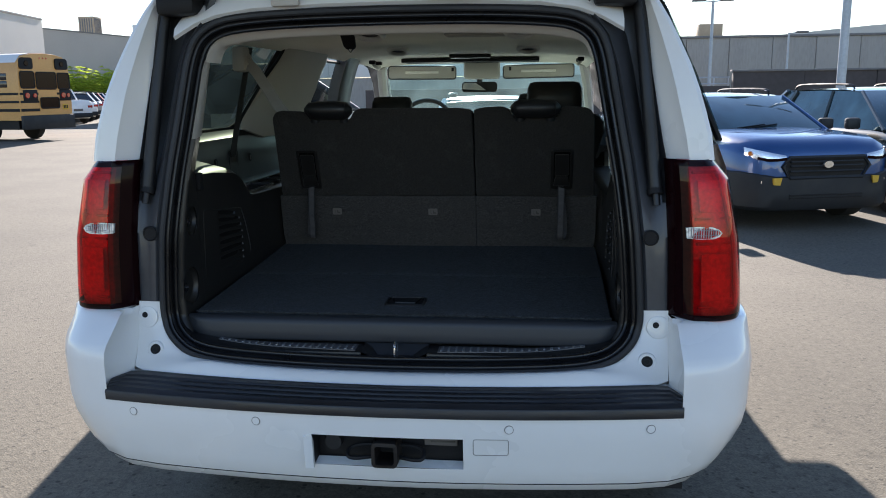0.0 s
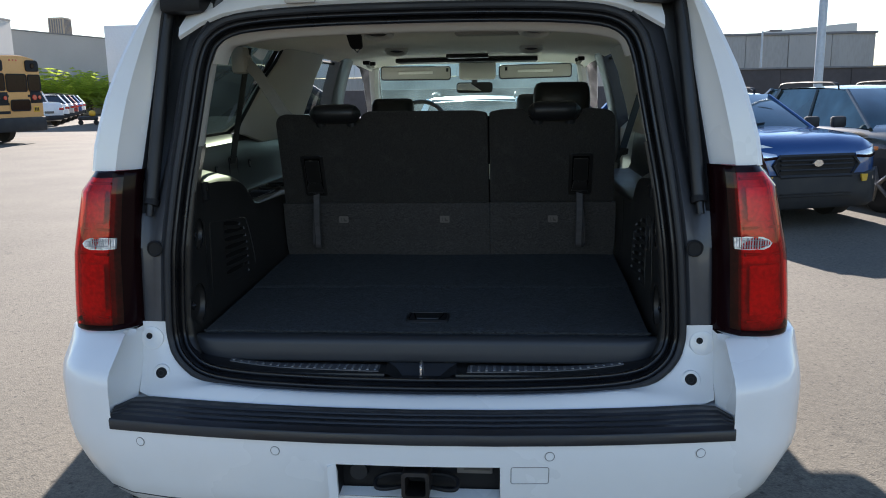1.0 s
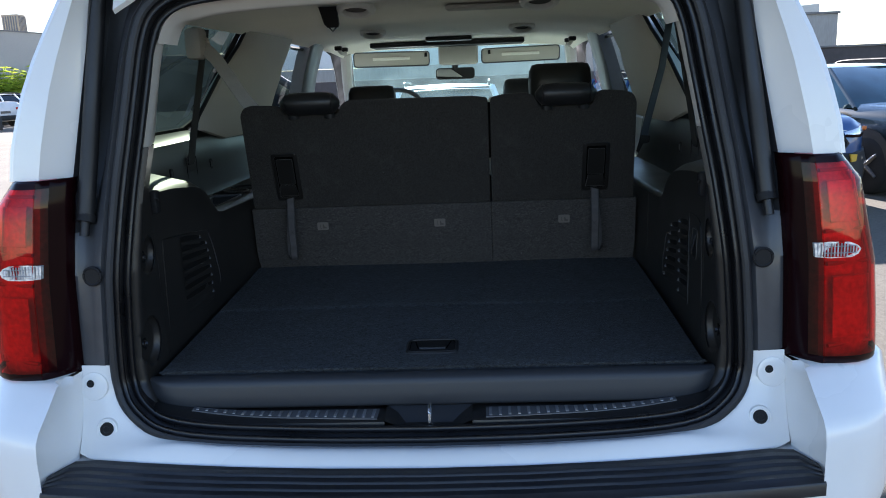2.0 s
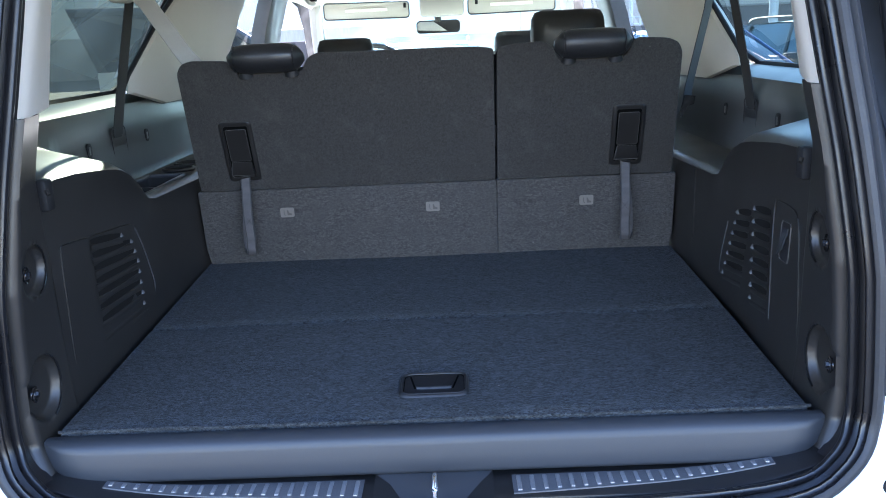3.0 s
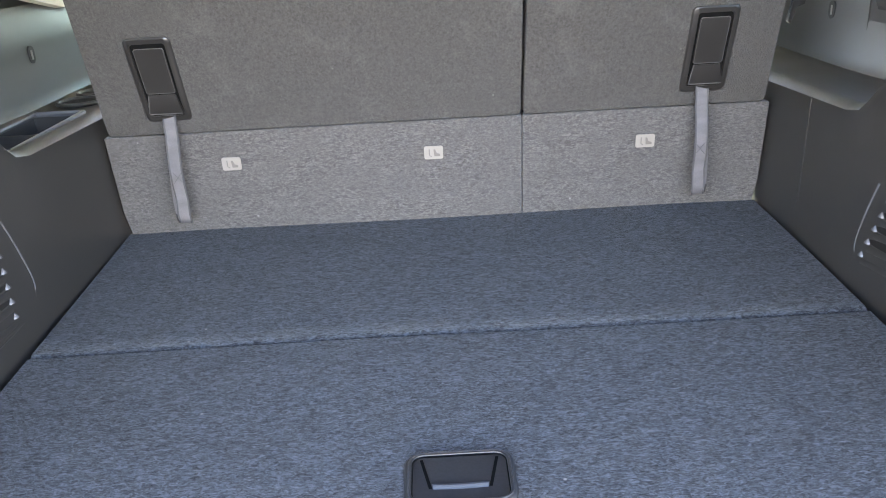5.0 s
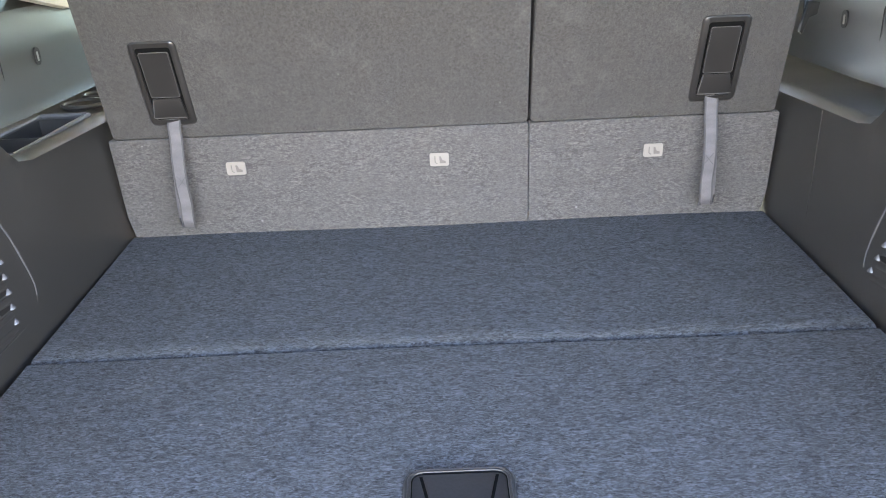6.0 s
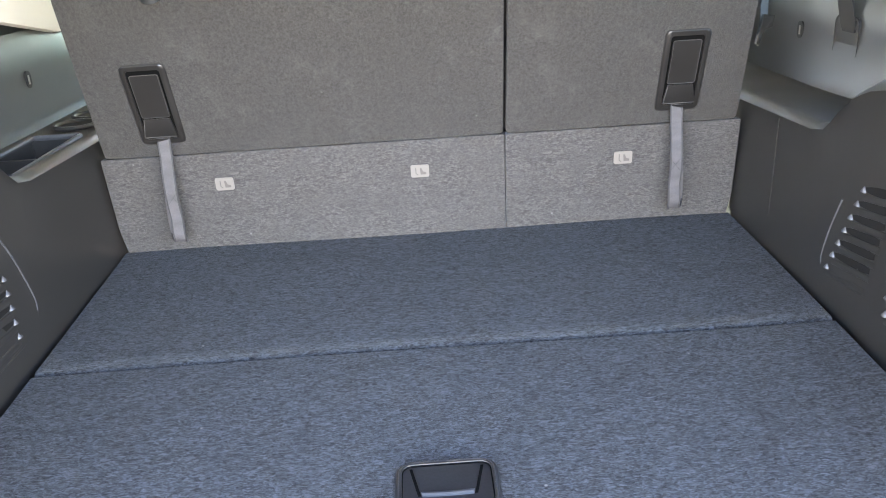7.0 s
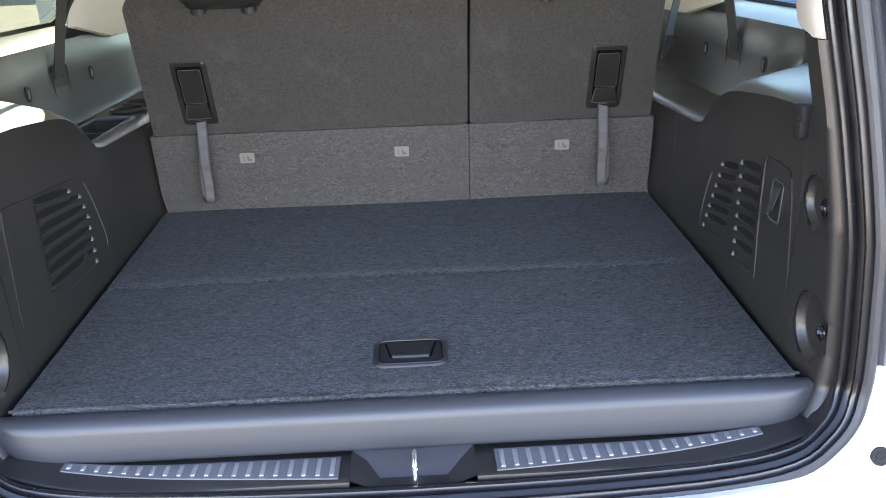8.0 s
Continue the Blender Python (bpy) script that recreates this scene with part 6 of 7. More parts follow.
def third_row(x0, x1, outline, xs, labels, hr, label):
    seat = thing("third_row_seat", label, "car seat", ((x0 + x1) / 2, 0.98, 0.9), "third row seats")
    back = part("backrest", cushion(round_corners(outline, 0.010), back_place, 0.085, 0.0045), M["seatcarpet"], seat, "charcoal carpeted seat back")
    low = [(x0, 0.906), (x1, 0.906), (x1 + (0.008 if x1 > 0.3 else 0), 0.96), (x1 + (0.008 if x1 > 0.3 else 0), 1.1165), (x0 - (0.008 if x0 < -0.3 else 0), 1.1165), (x0 - (0.008 if x0 < -0.3 else 0), 0.96)]
    flap = part("hinge_flap", cushion(round_corners(low, 0.004), lambda x, z, d: (x, 0.979 - (z - 0.915) * 0.135 + d, z), 0.03, 0.003), M["seatlower"], seat, "lighter grey carpeted flap below the seat back")
    # folded head restraint and its guides
    bm = bms()
    rows = []
    for k in range(13):
        t = -1 + 2 * k / 12
        e = (1 - abs(t) ** 5) ** 0.5 if abs(t) < 1 else 0.02
        e = max(e, 0.25)
        rows.append([(hr + t * 0.090, 0.822 + 0.040 * e * math.cos(a) * (1.0 if math.cos(a) > 0 else 1.1), 1.452 + 0.034 * e * math.sin(a) + 0.010 * math.cos(a) * -0.4) for a in [2 * math.pi * j / 16 for j in range(16)]])
    loft(bm, rows, closed=True, caps=True)
    rest = part("head_restraint", bm, M["leather"], seat, "folded black leather head restraint", 60)
    for t in (-0.070, 0.070):
        bm = bms()
        tube(bm, [(hr + t, 0.822 + 0.0347 * math.cos(a) * (1.0 if math.cos(a) > 0 else 1.1), 1.452 + 0.0295 * math.sin(a) - 0.004 * math.cos(a)) for a in [2 * math.pi * j / 16 for j in range(16)]], 0.0016, 5, closed=True)
        part("seam", bm, M["leather"], rest)
    for t in (-0.055, 0.055):
        bm = bms()
        disc(bm, (hr + t, 0.838, 1.414), (0, -0.5, 0.85), 0.018, 0.012, 0.012, 14)
        part("restraint_guide", bm, M["black"], rest)
    # release handle with its frame
    lx = xs
    bm = bms()
    def on(a, b, d):
        return back_place(lx + a, 1.2235 + b, d)
    o1, o2, o3, o4 = rounded(0.086, 0.160, 0.011), rounded(0.081, 0.155, 0.010), rounded(0.076, 0.150, 0.009), rounded(0.061, 0.134, 0.005)
    loft(bm, [[on(a, b, 0.004) for a, b in o1], [on(a, b, -0.0030) for a, b in o2], [on(a, b, -0.0050) for a, b in o3], [on(a, b, -0.0046) for a, b in o4], [on(a, b, -0.0004) for a, b in o4]], closed=True)
    latch = part("release_handle", bm, M["bezel"], seat, "dark plastic seat release handle")
    # plate behind the handle, its recess shade put into the colour
    bm = bms()
    prism(bm, [on(a, b, 0.0010) for a, b in rounded(0.0605, 0.1335, 0.004)], Vector(on(0, 0, -0.0008)) - Vector(on(0, 0, 0.0010)))
    part("recess", bm, M["void"], latch)
    bm = bms()
    prism(bm, [on(a, b + 0.0175, 0.0010) for a, b in rounded(0.0510, 0.0825, 0.004)], Vector(on(0, 0, -0.0056)) - Vector(on(0, 0, 0.0010)))
    part("handle_plate", bm, M["bezel"], latch)
    bm = bms()
    tube(bm, [on(a, b + 0.0175, -0.0054) for a, b in rounded(0.0505, 0.0820, 0.004)], 0.0007, 5, closed=True)
    part("handle_edge", bm, M["paleedge"], latch)
    # the finger lip: a wedge that stands out towards its lower edge
    bm = bms()
    loft(bm, [[on(-0.0235, -0.0265, 0.004), on(0.0235, -0.0265, 0.004), on(0.0235, -0.0265, -0.0050), on(-0.0235, -0.0265, -0.0050)], [on(-0.0300, -0.0610, 0.004), on(0.0300, -0.0610, 0.004), on(0.0300, -0.0610, -0.0120), on(-0.0300, -0.0610, -0.0120)], [on(-0.0300, -0.0640, 0.004), on(0.0300, -0.0640, 0.004), on(0.0300, -0.0640, -0.0110), on(-0.0300, -0.0640, -0.0110)]], closed=True, caps=True)
    lip = part("handle_lip", bm, M["bezel"], latch)
    for p, q in ((on(-0.0295, -0.0625, -0.0122), on(0.0295, -0.0625, -0.0122)), (on(-0.0235, -0.0265, -0.0050), on(-0.0298, -0.0610, -0.0120))):
        bm = bms()
        tube(bm, [p, q], 0.0009, 5)
        part("lip_edge", bm, M["paleedge"], lip)
    # hanging pull strap, folded back at its end
    pts = [on(0, -0.066, 0.0), on(0, -0.085, -0.012)] + [(lx + 0.0006 * k, 0.930 - 0.002 * k - 0.012 * math.sin(math.pi * k / 4.5), 1.12 - 0.03 * k) for k in range(5)]
    pts += [(lx + 0.003, 0.912, 0.972), (lx + 0.003, 0.914, 0.961), (lx, 0.921, 0.954), (lx - 0.006, 0.933, 0.954), (lx - 0.011, 0.941, 0.964), (lx - 0.013, 0.944, 0.985), (lx - 0.012, 0.945, 1.03), (lx - 0.005, 0.944, 1.09)]
    if lx > 0:
        pts = [(2 * lx - p[0], p[1], p[2]) for p in pts]
    pull = strap(pts, 0.0225, M["web"], "pull_strap", "grey webbing pull strap", (1, 0.16 if lx > 0 else -0.12, 0), seat, 0.0028)
    across = Vector((1, 0.16 if lx > 0 else -0.12, 0)).normalized() * 0.0110
    # thin dark tubes paint the shade of the strap's curved edges
    for side in (-1, 1):
        bm = bms()
        tube(bm, [Vector(p) + across * side for p in pts[:12]], 0.0024, 6)
        part("strap_edge", bm, M["darkweb"], pull, "dark line painting the shade at the strap edge")
    for d in ((-1, 1), (1, -1)):
        bm = bms()
        tube(bm, [(lx + (0.004 if lx < 0 else -0.004) - 0.009, 0.9095, 1.045 + d[0] * 0.011), (lx + (0.004 if lx < 0 else -0.004) + 0.009, 0.9095, 1.045 + d[1] * 0.011)], 0.0004, 4)
        part("stitching", bm, M["plastic"], pull)
    # child-seat anchor tags
    for x in labels:
        bm = bms()
        prism(bm, [(x + a, 0.955 - b * 0.13, 1.054 + b) for a, b in rounded(0.036, 0.026, 0.004)], (0, -0.002, 0))
        tag = part("anchor_tag", bm, M["label"], seat, "small white child-seat anchor tag")
        bm = bms()
        tube(bm, [(x - 0.008, 0.9515, 1.061), (x - 0.008, 0.953, 1.049), (x - 0.004, 0.9535, 1.046)], 0.0008, 4)
        part("tag_symbol", bm, M["ink"], tag)
        bm = bms()
        prism(bm, [(x + 0.001, 0.9533, 1.047), (x + 0.012, 0.9533, 1.047), (x + 0.012, 0.9528, 1.051), (x + 0.006, 0.9525, 1.053), (x + 0.003, 0.9518, 1.0605), (x + 0.000, 0.9518, 1.0605)], (0, -0.0012, 0))
        part("tag_symbol", bm, M["ink"], tag)
    return seat


wide_seat = third_row(-0.614, 0.1592, LEFT_BACK, -0.487, (-0.392, -0.009), -0.379, "wide charcoal third-row seat back with carpeted flap")
bm = bms()
box(bm, 0.13, 0.19, 1.0, 1.05, 0.862, 1.195, 0.004)
part("hinge_bracket", bm, M["black"], wide_seat)
# unseen plate added behind the seat gap so that only a slit shines
bm = bms()
loft(bm, [[(0.13, 1.01 - 0.38 * (z - 1.115), z), (0.19, 1.01 - 0.38 * (z - 1.115), z), (0.19, 1.04 - 0.38 * (z - 1.115), z), (0.13, 1.04 - 0.38 * (z - 1.115), z)] for z in (1.258, 1.435)], closed=True, caps=True)
part("latch_bracket", bm, M["black"], wide_seat)
third_row(0.1604, 0.614, RIGHT_BACK, 0.487, (0.392,), 0.387, "narrow charcoal third-row seat back with carpeted flap")


def cabin_seat(x, y, w, top, name, label, group, cover):
    seat = thing(name, label, "car seat", (x, y, 0.56), group)
    bm = bms()
    rows = []
    for z, d, t, k in ((0.95, 0.0, 0.10, 1.0), (1.10, -0.02, 0.11, 1.02), (1.25, -0.05, 0.10, 1.0), (1.36, -0.08, 0.08, 0.92), (1.40, -0.09, 0.03, 0.80)):
        rows.append([(x + a * w / 2 * k, y + d + b * t, z) for a, b in ((-1, 0), (-0.9, -0.8), (-0.5, -1), (0, -1), (0.5, -1), (0.9, -0.8), (1, 0), (0.9, 0.8), (0.5, 1), (0, 1), (-0.5, 1), (-0.9, 0.8))])
    loft(bm, rows, closed=True, caps=True)
    part("backrest", bm, cover, seat, "", 60)
    bm = bms()
    box(bm, x - w / 2, x + w / 2, y - 0.05, y + 0.50, 0.72, 0.98, 0.05, 3)
    part("seat_cushion", bm, cover, seat)
    bm = bms()
    box(bm, x - w * 0.35, x + w * 0.35, y + 0.05, y + 0.4, 0.56, 0.73, 0.01)
    part("seat_base", bm, M["black"], seat)
    bm = bms()
    hw = 0.135 if w > 0.5 else 0.105
    rows = []
    for z, k, t in ((top - 0.20, 0.85, 0.04), (top - 0.17, 0.97, 0.05), (top - 0.08, 1.0, 0.055), (top - 0.03, 0.97, 0.05), (top - 0.006, 0.88, 0.03), (top, 0.7, 0.008)):
        rows.append([(x + a * hw * k, y - 0.10 + b * t, z) for a, b in ((-1, 0), (-0.92, -0.75), (-0.6, -1), (0.6, -1), (0.92, -0.75), (1, 0), (0.92, 0.75), (0.6, 1), (-0.6, 1), (-0.92, 0.75))])
    loft(bm, rows, closed=True, caps=True)
    part("head_restraint", bm, M["leather"], seat, "black leather head restraint", 60)


cabin_seat(-0.33, 2.0, 0.50, 1.492, "middle_row_seat", "black leather second-row seat with a low head restraint", "second row seats", M["leather"])
cabin_seat(0.475, 2.0, 0.54, 1.556, "middle_row_seat", "black leather second-row seat with a raised head restraint", "second row seats", M["leather"])
# front seat covers are out of view; their pale cloth brightens the cabin
cabin_seat(-0.42, 3.15, 0.52, 1.40, "front_seat", "front seat in pale light-bouncing cloth with a black head restraint", "front seats", M["bouncecloth"])
cabin_seat(0.40, 3.15, 0.52, 1.495, "front_seat", "front seat in pale light-bouncing cloth with a black head restraint", "front seats", M["bouncecloth"])

# ---------------------------------------------------------------- parked cars
def wheel_of(car, x, y, r, w, s):
    bm = bms()
    tube(bm, [(x + s * d, y, r) for d in (-w, -w + 0.02, -0.02, 0.0, 0.004)], [r * 0.9, r, r, r * 0.93, r * 0.72], 26)
    wh = part("wheel", bm, M["tyre"], car, "black tyre")
    bm = bms()
    disc(bm, (x - s * 0.02, y, r), (s, 0, 0), r * 0.68, r * 0.66, 0.016, 22)
    part("rim", bm, M["clad"], wh, "dark alloy rim")
    for k in range(5):
        a = 2 * math.pi * k / 5
        bm = bms()
        tube(bm, [(x + s * 0.003, y, r), (x + s * 0.003, y + math.cos(a) * r * 0.64, r + math.sin(a) * r * 0.64)], [0.035, 0.022], 6)
        part("spoke", bm, M["steel"], wh)


def parked_car(name, label, paint, m, L=4.48, W=1.86, H=1.58, clad=True, truck=False, group="parked cars", glass=M["darkglass"], body_scale=None):
    """A crossover seen from outside; its nose is at the local y = 0 and points to -y."""
    car = thing(name, label, "car", (0, 0, 0), group)
    w = W / 2
    q = body_scale or H / 1.58
    belt = 0.98 * q
    # y, half width, bottom, shoulder, top
    ST = [(0.0, 0.62, 0.42, 0.73, 0.80), (0.04, 0.76, 0.30, 0.82, 0.885), (0.14, 0.87, 0.26, 0.87, 0.95), (0.35, 0.96, 0.24, 0.90, 0.98), (0.7, 0.99, 0.24, 0.92, 1.0), (1.15, 1.0, 0.24, 0.93, 1.02), (1.5, 1.0, 0.24, 0.95, 1.02), (2.4, 1.0, 0.24, 0.96, 1.02), (3.4, 1.0, 0.24, 0.98, 1.04), (L - 0.35, 0.98, 0.26, 1.0, 1.06), (L - 0.06, 0.90, 0.34, 0.98, 1.04), (L, 0.80, 0.45, 0.92, 0.96)]
    bm = bms()
    rows = []
    for y, k, zb, zs, zt in ST:
        a = w * k
        rows.append([(-a * 0.90, y, zb), (-a * 0.985, y, zb + 0.12), (-a, y, 0.55), (-a * 0.995, y, zs * q - 0.08), (-a * 0.955, y, zs * q), (-a * 0.80, y, zt * q - 0.008), (-a * 0.42, y, zt * q + 0.012), (0, y, zt * q + 0.010), (a * 0.42, y, zt * q + 0.012), (a * 0.80, y, zt * q - 0.008), (a * 0.955, y, zs * q), (a * 0.995, y, zs * q - 0.08), (a, y, 0.55), (a * 0.985, y, zb + 0.12), (a * 0.90, y, zb)])
    loft(bm, rows, closed=True, caps=True)
    body = part("body", bm, paint, car, "", 50)
    # glasshouse
    yb0, yt0, yt1, yb1 = 1.24, 1.98, L - 0.75, L - 0.18
    if truck:
        yb0, yt0, yt1, yb1 = 1.25, 1.9, 3.0, 3.25
    zb, zt = belt - 0.01, H - 0.05
    wb, wt = w * 0.915, w * 0.72
    bm = bms()
    loft(bm, [[(-wb, yb0, zb), (-wb * 0.6, yb0 - 0.10, zb), (wb * 0.6, yb0 - 0.10, zb), (wb, yb0, zb), (wb, yb1, zb), (-wb, yb1, zb)], [(-wt, yt0, zt), (-wt * 0.6, yt0 - 0.05, zt), (wt * 0.6, yt0 - 0.05, zt), (wt, yt0, zt), (wt, yt1, zt), (-wt, yt1, zt)]], closed=True, caps=True)
    cabin = part("cabin_glass", bm, glass, car, "dark reflective car windows")
    bm = bms()
    rows = []
    for y, z, k in ((yt0 - 0.03, zt, 1.0), (yt0 + 0.25, H - 0.012, 1.0), ((yt0 + yt1) / 2, H, 1.0), (yt1 - 0.2, H - 0.02, 1.0), (yt1 + 0.12, zt - 0.02, 0.98)):
        rows.append([(x * wt * k * 1.03, y - (0.03 if abs(x) < 0.7 else 0), z - 0.03 * x * x) for x in (-1, -0.6, 0, 0.6, 1)])
    loft(bm, rows)
    part("roof", bm, paint, car)
    for s in (-1, 1):
        span = (yb1 - yb0)
        for name_, fb, ft, r in (("pillar", 0.0, 0.0, 0.024), ("pillar", 0.42, 0.36, 0.03), ("pillar", 0.80, 0.86, 0.045), ("pillar", 1.0, 1.0, 0.05)):
            bm = bms()
            tube(bm, [(s * wb, yb0 + span * fb, zb), (s * wt, yt0 + (yt1 - yt0) * ft, zt - 0.015)], r, 6)
            part(name_, bm, paint, cabin)
        bm = bms()
        box(bm, min(s * (w + 0.02), s * (w + 0.20)), max(s * (w + 0.02), s * (w + 0.20)), yb0 + 0.30, yb0 + 0.40, zb + 0.01, zb + 0.15, 0.03, 2)
        part("door_mirror", bm, M["clad"], car, "black door mirror")
        for yw in (0.88, L - 0.86):
            bm = bms()
            prism(bm, [(s * (w * 1.004), yw + 0.40 * math.cos(a), 0.36 + 0.40 * math.sin(a)) for a in [math.pi * k / 12 for k in range(13)]], (s * 0.012, 0, 0))
            part("wheel_arch", bm, M["clad"], body, "black wheel arch")
            wheel_of(car, s * (w + 0.016), yw, 0.34, 0.22, s)
        bm = bms()
        box(bm, min(s * w * 0.93, s * (w + 0.01)), max(s * w * 0.93, s * (w + 0.01)), 1.2, L - 1.2, 0.24, 0.42, 0.02)
        part("side_cladding", bm, M["clad"], body, "black side cladding")
        if not truck:
            bm = bms()
            tube(bm, smooth_line([(s * wt * 0.93, yt0 + 0.25, H - 0.03), (s * wt * 0.94, yt0 + 0.40, H + 0.030), (s * wt * 0.94, yt1 - 0.3, H + 0.030), (s * wt * 0.93, yt1 - 0.1, H - 0.03)], 4), 0.017, 6)
            part("roof_rail", bm, M["clad"], car, "roof rail")
        # tail lamps
        bm = bms()
        box(bm, min(s * w * 0.60, s * w * 0.91), max(s * w * 0.60, s * w * 0.91), L - 0.13, L + 0.004, 0.82, 0.96, 0.02)
        part("tail_lamp", bm, M["redglow"], body, "red tail lamp")
    bm = bms()
    box(bm, -w * 0.86, w * 0.86, L - 0.10, L + 0.035, 0.32, 0.56, 0.03)
    part("rear_bumper", bm, M["clad"], body, "black rear bumper")
    bm = bms()
    box(bm, -0.26, 0.26, L + 0.01, L + 0.018, 0.66, 0.78, 0.003)
    part("number_plate", bm, M["label"], body)
    # nose: lower cladding that wraps round both corners, lamps, grille
    wrap = [(0.99, 0.50), (0.96, 0.35), (0.92, 0.23), (0.87, 0.14), (0.80, 0.07), (0.74, 0.03), (0.62, 0.0), (0.40, -0.012), (0.15, -0.016)]
    wrap = [(-a, y) for a, y in wrap] + [(a, y) for a, y in wrap[::-1]]
    bm = bms()
    rows = []
    for z, out in ((0.22, -0.02), (0.26, 0.012), (0.40, 0.020), (0.50, 0.016), (0.565, 0.014), (0.58, -0.004)):
        rows.append([(a * (w + out), y - out, z + (0.05 * min(1.0, max(0.0, abs(a) - 0.55) / 0.35) if z > 0.45 else 0)) for a, y in wrap])
    loft(bm, rows)
    lower = part("lower_cladding", bm, M["clad"], body, "black lower bumper cladding")
    for s in (-1, 1):
        bm = bms()
        xs = ((0.50, -0.006, 0.805, 0.755), (0.62, -0.002, 0.825, 0.745), (0.72, 0.022, 0.845, 0.745), (0.81, 0.085, 0.865, 0.765), (0.90, 0.20, 0.89, 0.805))
        loft(bm, [[(s * w * k, y + 0.012, zu) for k, y, zu, zl in xs], [(s * w * k, y - 0.010, (zu + zl) / 2) for k, y, zu, zl in xs], [(s * w * k, y - 0.008, zl) for k, y, zu, zl in xs]])
        lamp = part("headlamp", bm, M["refl"], body, "clear headlamp")
        bm = bms()
        loft(bm, [[(s * w * k, y - 0.016, zl + 0.03) for k, y, zu, zl in xs[:4]], [(s * w * k, y - 0.014, zl) for k, y, zu, zl in xs[:4]]])
        part("lamp_shroud", bm, M["smoke"], lamp)
        bm = bms()
        disc(bm, (s * w * 0.86, 0.135, 0.825), (s * 0.5, -0.8, 0), 0.026, 0.022, 0.03, 10)
        part("turn_signal", bm, M["amber"], lamp, "amber turn signal")
        bm = bms()
        disc(bm, (s * w * 0.74, 0.048, 0.525), (s * 0.25, -1, 0), 0.032, 0.028, 0.03, 14)
        part("fog_lamp", bm, M["refl"], lower, "round fog lamp")
        bm = bms()
        prism(bm, [(s * w * 0.56, -0.045, 0.575), (s * w * 0.66, -0.03, 0.57), (s * w * 0.65, -0.03, 0.50), (s * w * 0.58, -0.045, 0.495)], (0, 0.02, 0))
        part("yellow_tag", bm, M["yellow"], lower, "yellow accent piece")
    bm = bms()
    prism(bm, [(a, -0.018 + 0.05 * a * a, z) for a, z in ((-0.42, 0.77), (0.42, 0.77), (0.48, 0.69), (0.40, 0.58), (-0.40, 0.58), (-0.48, 0.69))], (0, 0.03, 0))
    grille = part("grille", bm, M["black"], body, "black front grille")
    bm = bms()
    tube(bm, [(a, -0.024 + 0.05 * a * a, z) for a, z in ((-0.43, 0.78), (0.43, 0.78), (0.50, 0.69), (0.42, 0.565), (-0.42, 0.565), (-0.50, 0.69))], 0.022, 6, closed=True)
    part("grille_surround", bm, M["clad"], grille, "black grille surround")
    for z in (0.635, 0.69, 0.735):
        bm = bms()
        tube(bm, [(a, -0.030 + 0.05 * a * a, z) for a in (-0.42, -0.14, 0.14, 0.42)], 0.012, 6)
        part("grille_bar", bm, M["clad"], grille)
    bm = bms()
    tube(bm, [(0, -0.030, 0.705), (0, -0.05, 0.705)], [0.042, 0.036], 18)
    for v in bm.verts:
        v.co.x *= 1.5
    part("emblem", bm, M["chrome"], grille, "plain oval badge")
    for z in (0.355, 0.385):
        bm = bms()
        box(bm, -0.42, 0.42, -0.042, -0.02, z - 0.008, z + 0.008, 0.003)
        part("bumper_slot", bm, M["black"], lower)
    for s in (-1, 1):
        bm = bms()
        tube(bm, [(s * 0.08 - 0.5, yb0 - 0.02, belt + 0.03), (s * 0.08 + 0.12, yb0 + 0.06, belt + 0.09)], 0.008, 5)
        part("wiper", bm, M["black"], cabin, "black wiper")
    car.matrix_basis = m
    return car


parked_car("parked_car", "sapphire blue crossover with black cladding and yellow accents", M["bluepaint"], pose(3.43, 6.85, 0, 0, 0, 16), H=1.45, glass=M["carglass"], body_scale=1.0)
parked_car("parked_car", "dark grey-green crossover with roof rails", M["greenpaint"], pose(5.70, 7.35, 0, 0, 0, 14), H=1.50, glass=M["carglass"], body_scale=1.0)
parked_car("parked_car", "white saloon car parked ahead of the vehicle", M["white"], pose(-0.35, 9.6, 0, 0, 0, 180) @ Matrix.Translation((0, -4.48, 0)), H=1.43, glass=M["carglass"])


# ---------------------------------------------------------------- the lot behind: bus, parked row, planting, buildings, posts
bus = thing("school_bus", "yellow school bus with black bumper and dark rear windows", "bus")
bm = bms()
rows = []
prof = [(-1.20, 0.75), (-1.22, 1.3), (-1.22, 2.3), (-1.17, 2.75), (-0.95, 3.0), (-0.5, 3.09), (0, 3.11), (0.5, 3.09), (0.95, 3.0), (1.17, 2.75), (1.22, 2.3), (1.22, 1.3), (1.20, 0.75)]
for y, k in ((0.0, 0.985), (0.06, 1.0), (3.0, 1.0), (6.0, 1.0), (8.4, 1.0)):
    rows.append([(x * k, y, z * (0.995 if y == 0 else 1)) for x, z in prof])
loft(bm, rows, closed=True, caps=True)
shell = part("body", bm, M["bus"], bus)
bm = bms()
loft(bm, [[(x * 1.004, y, z + 0.012) for x, z in prof[3:10]] for y in (0.10, 8.4)])
part("roof", bm, M["palegrey"], bus, "white roof")
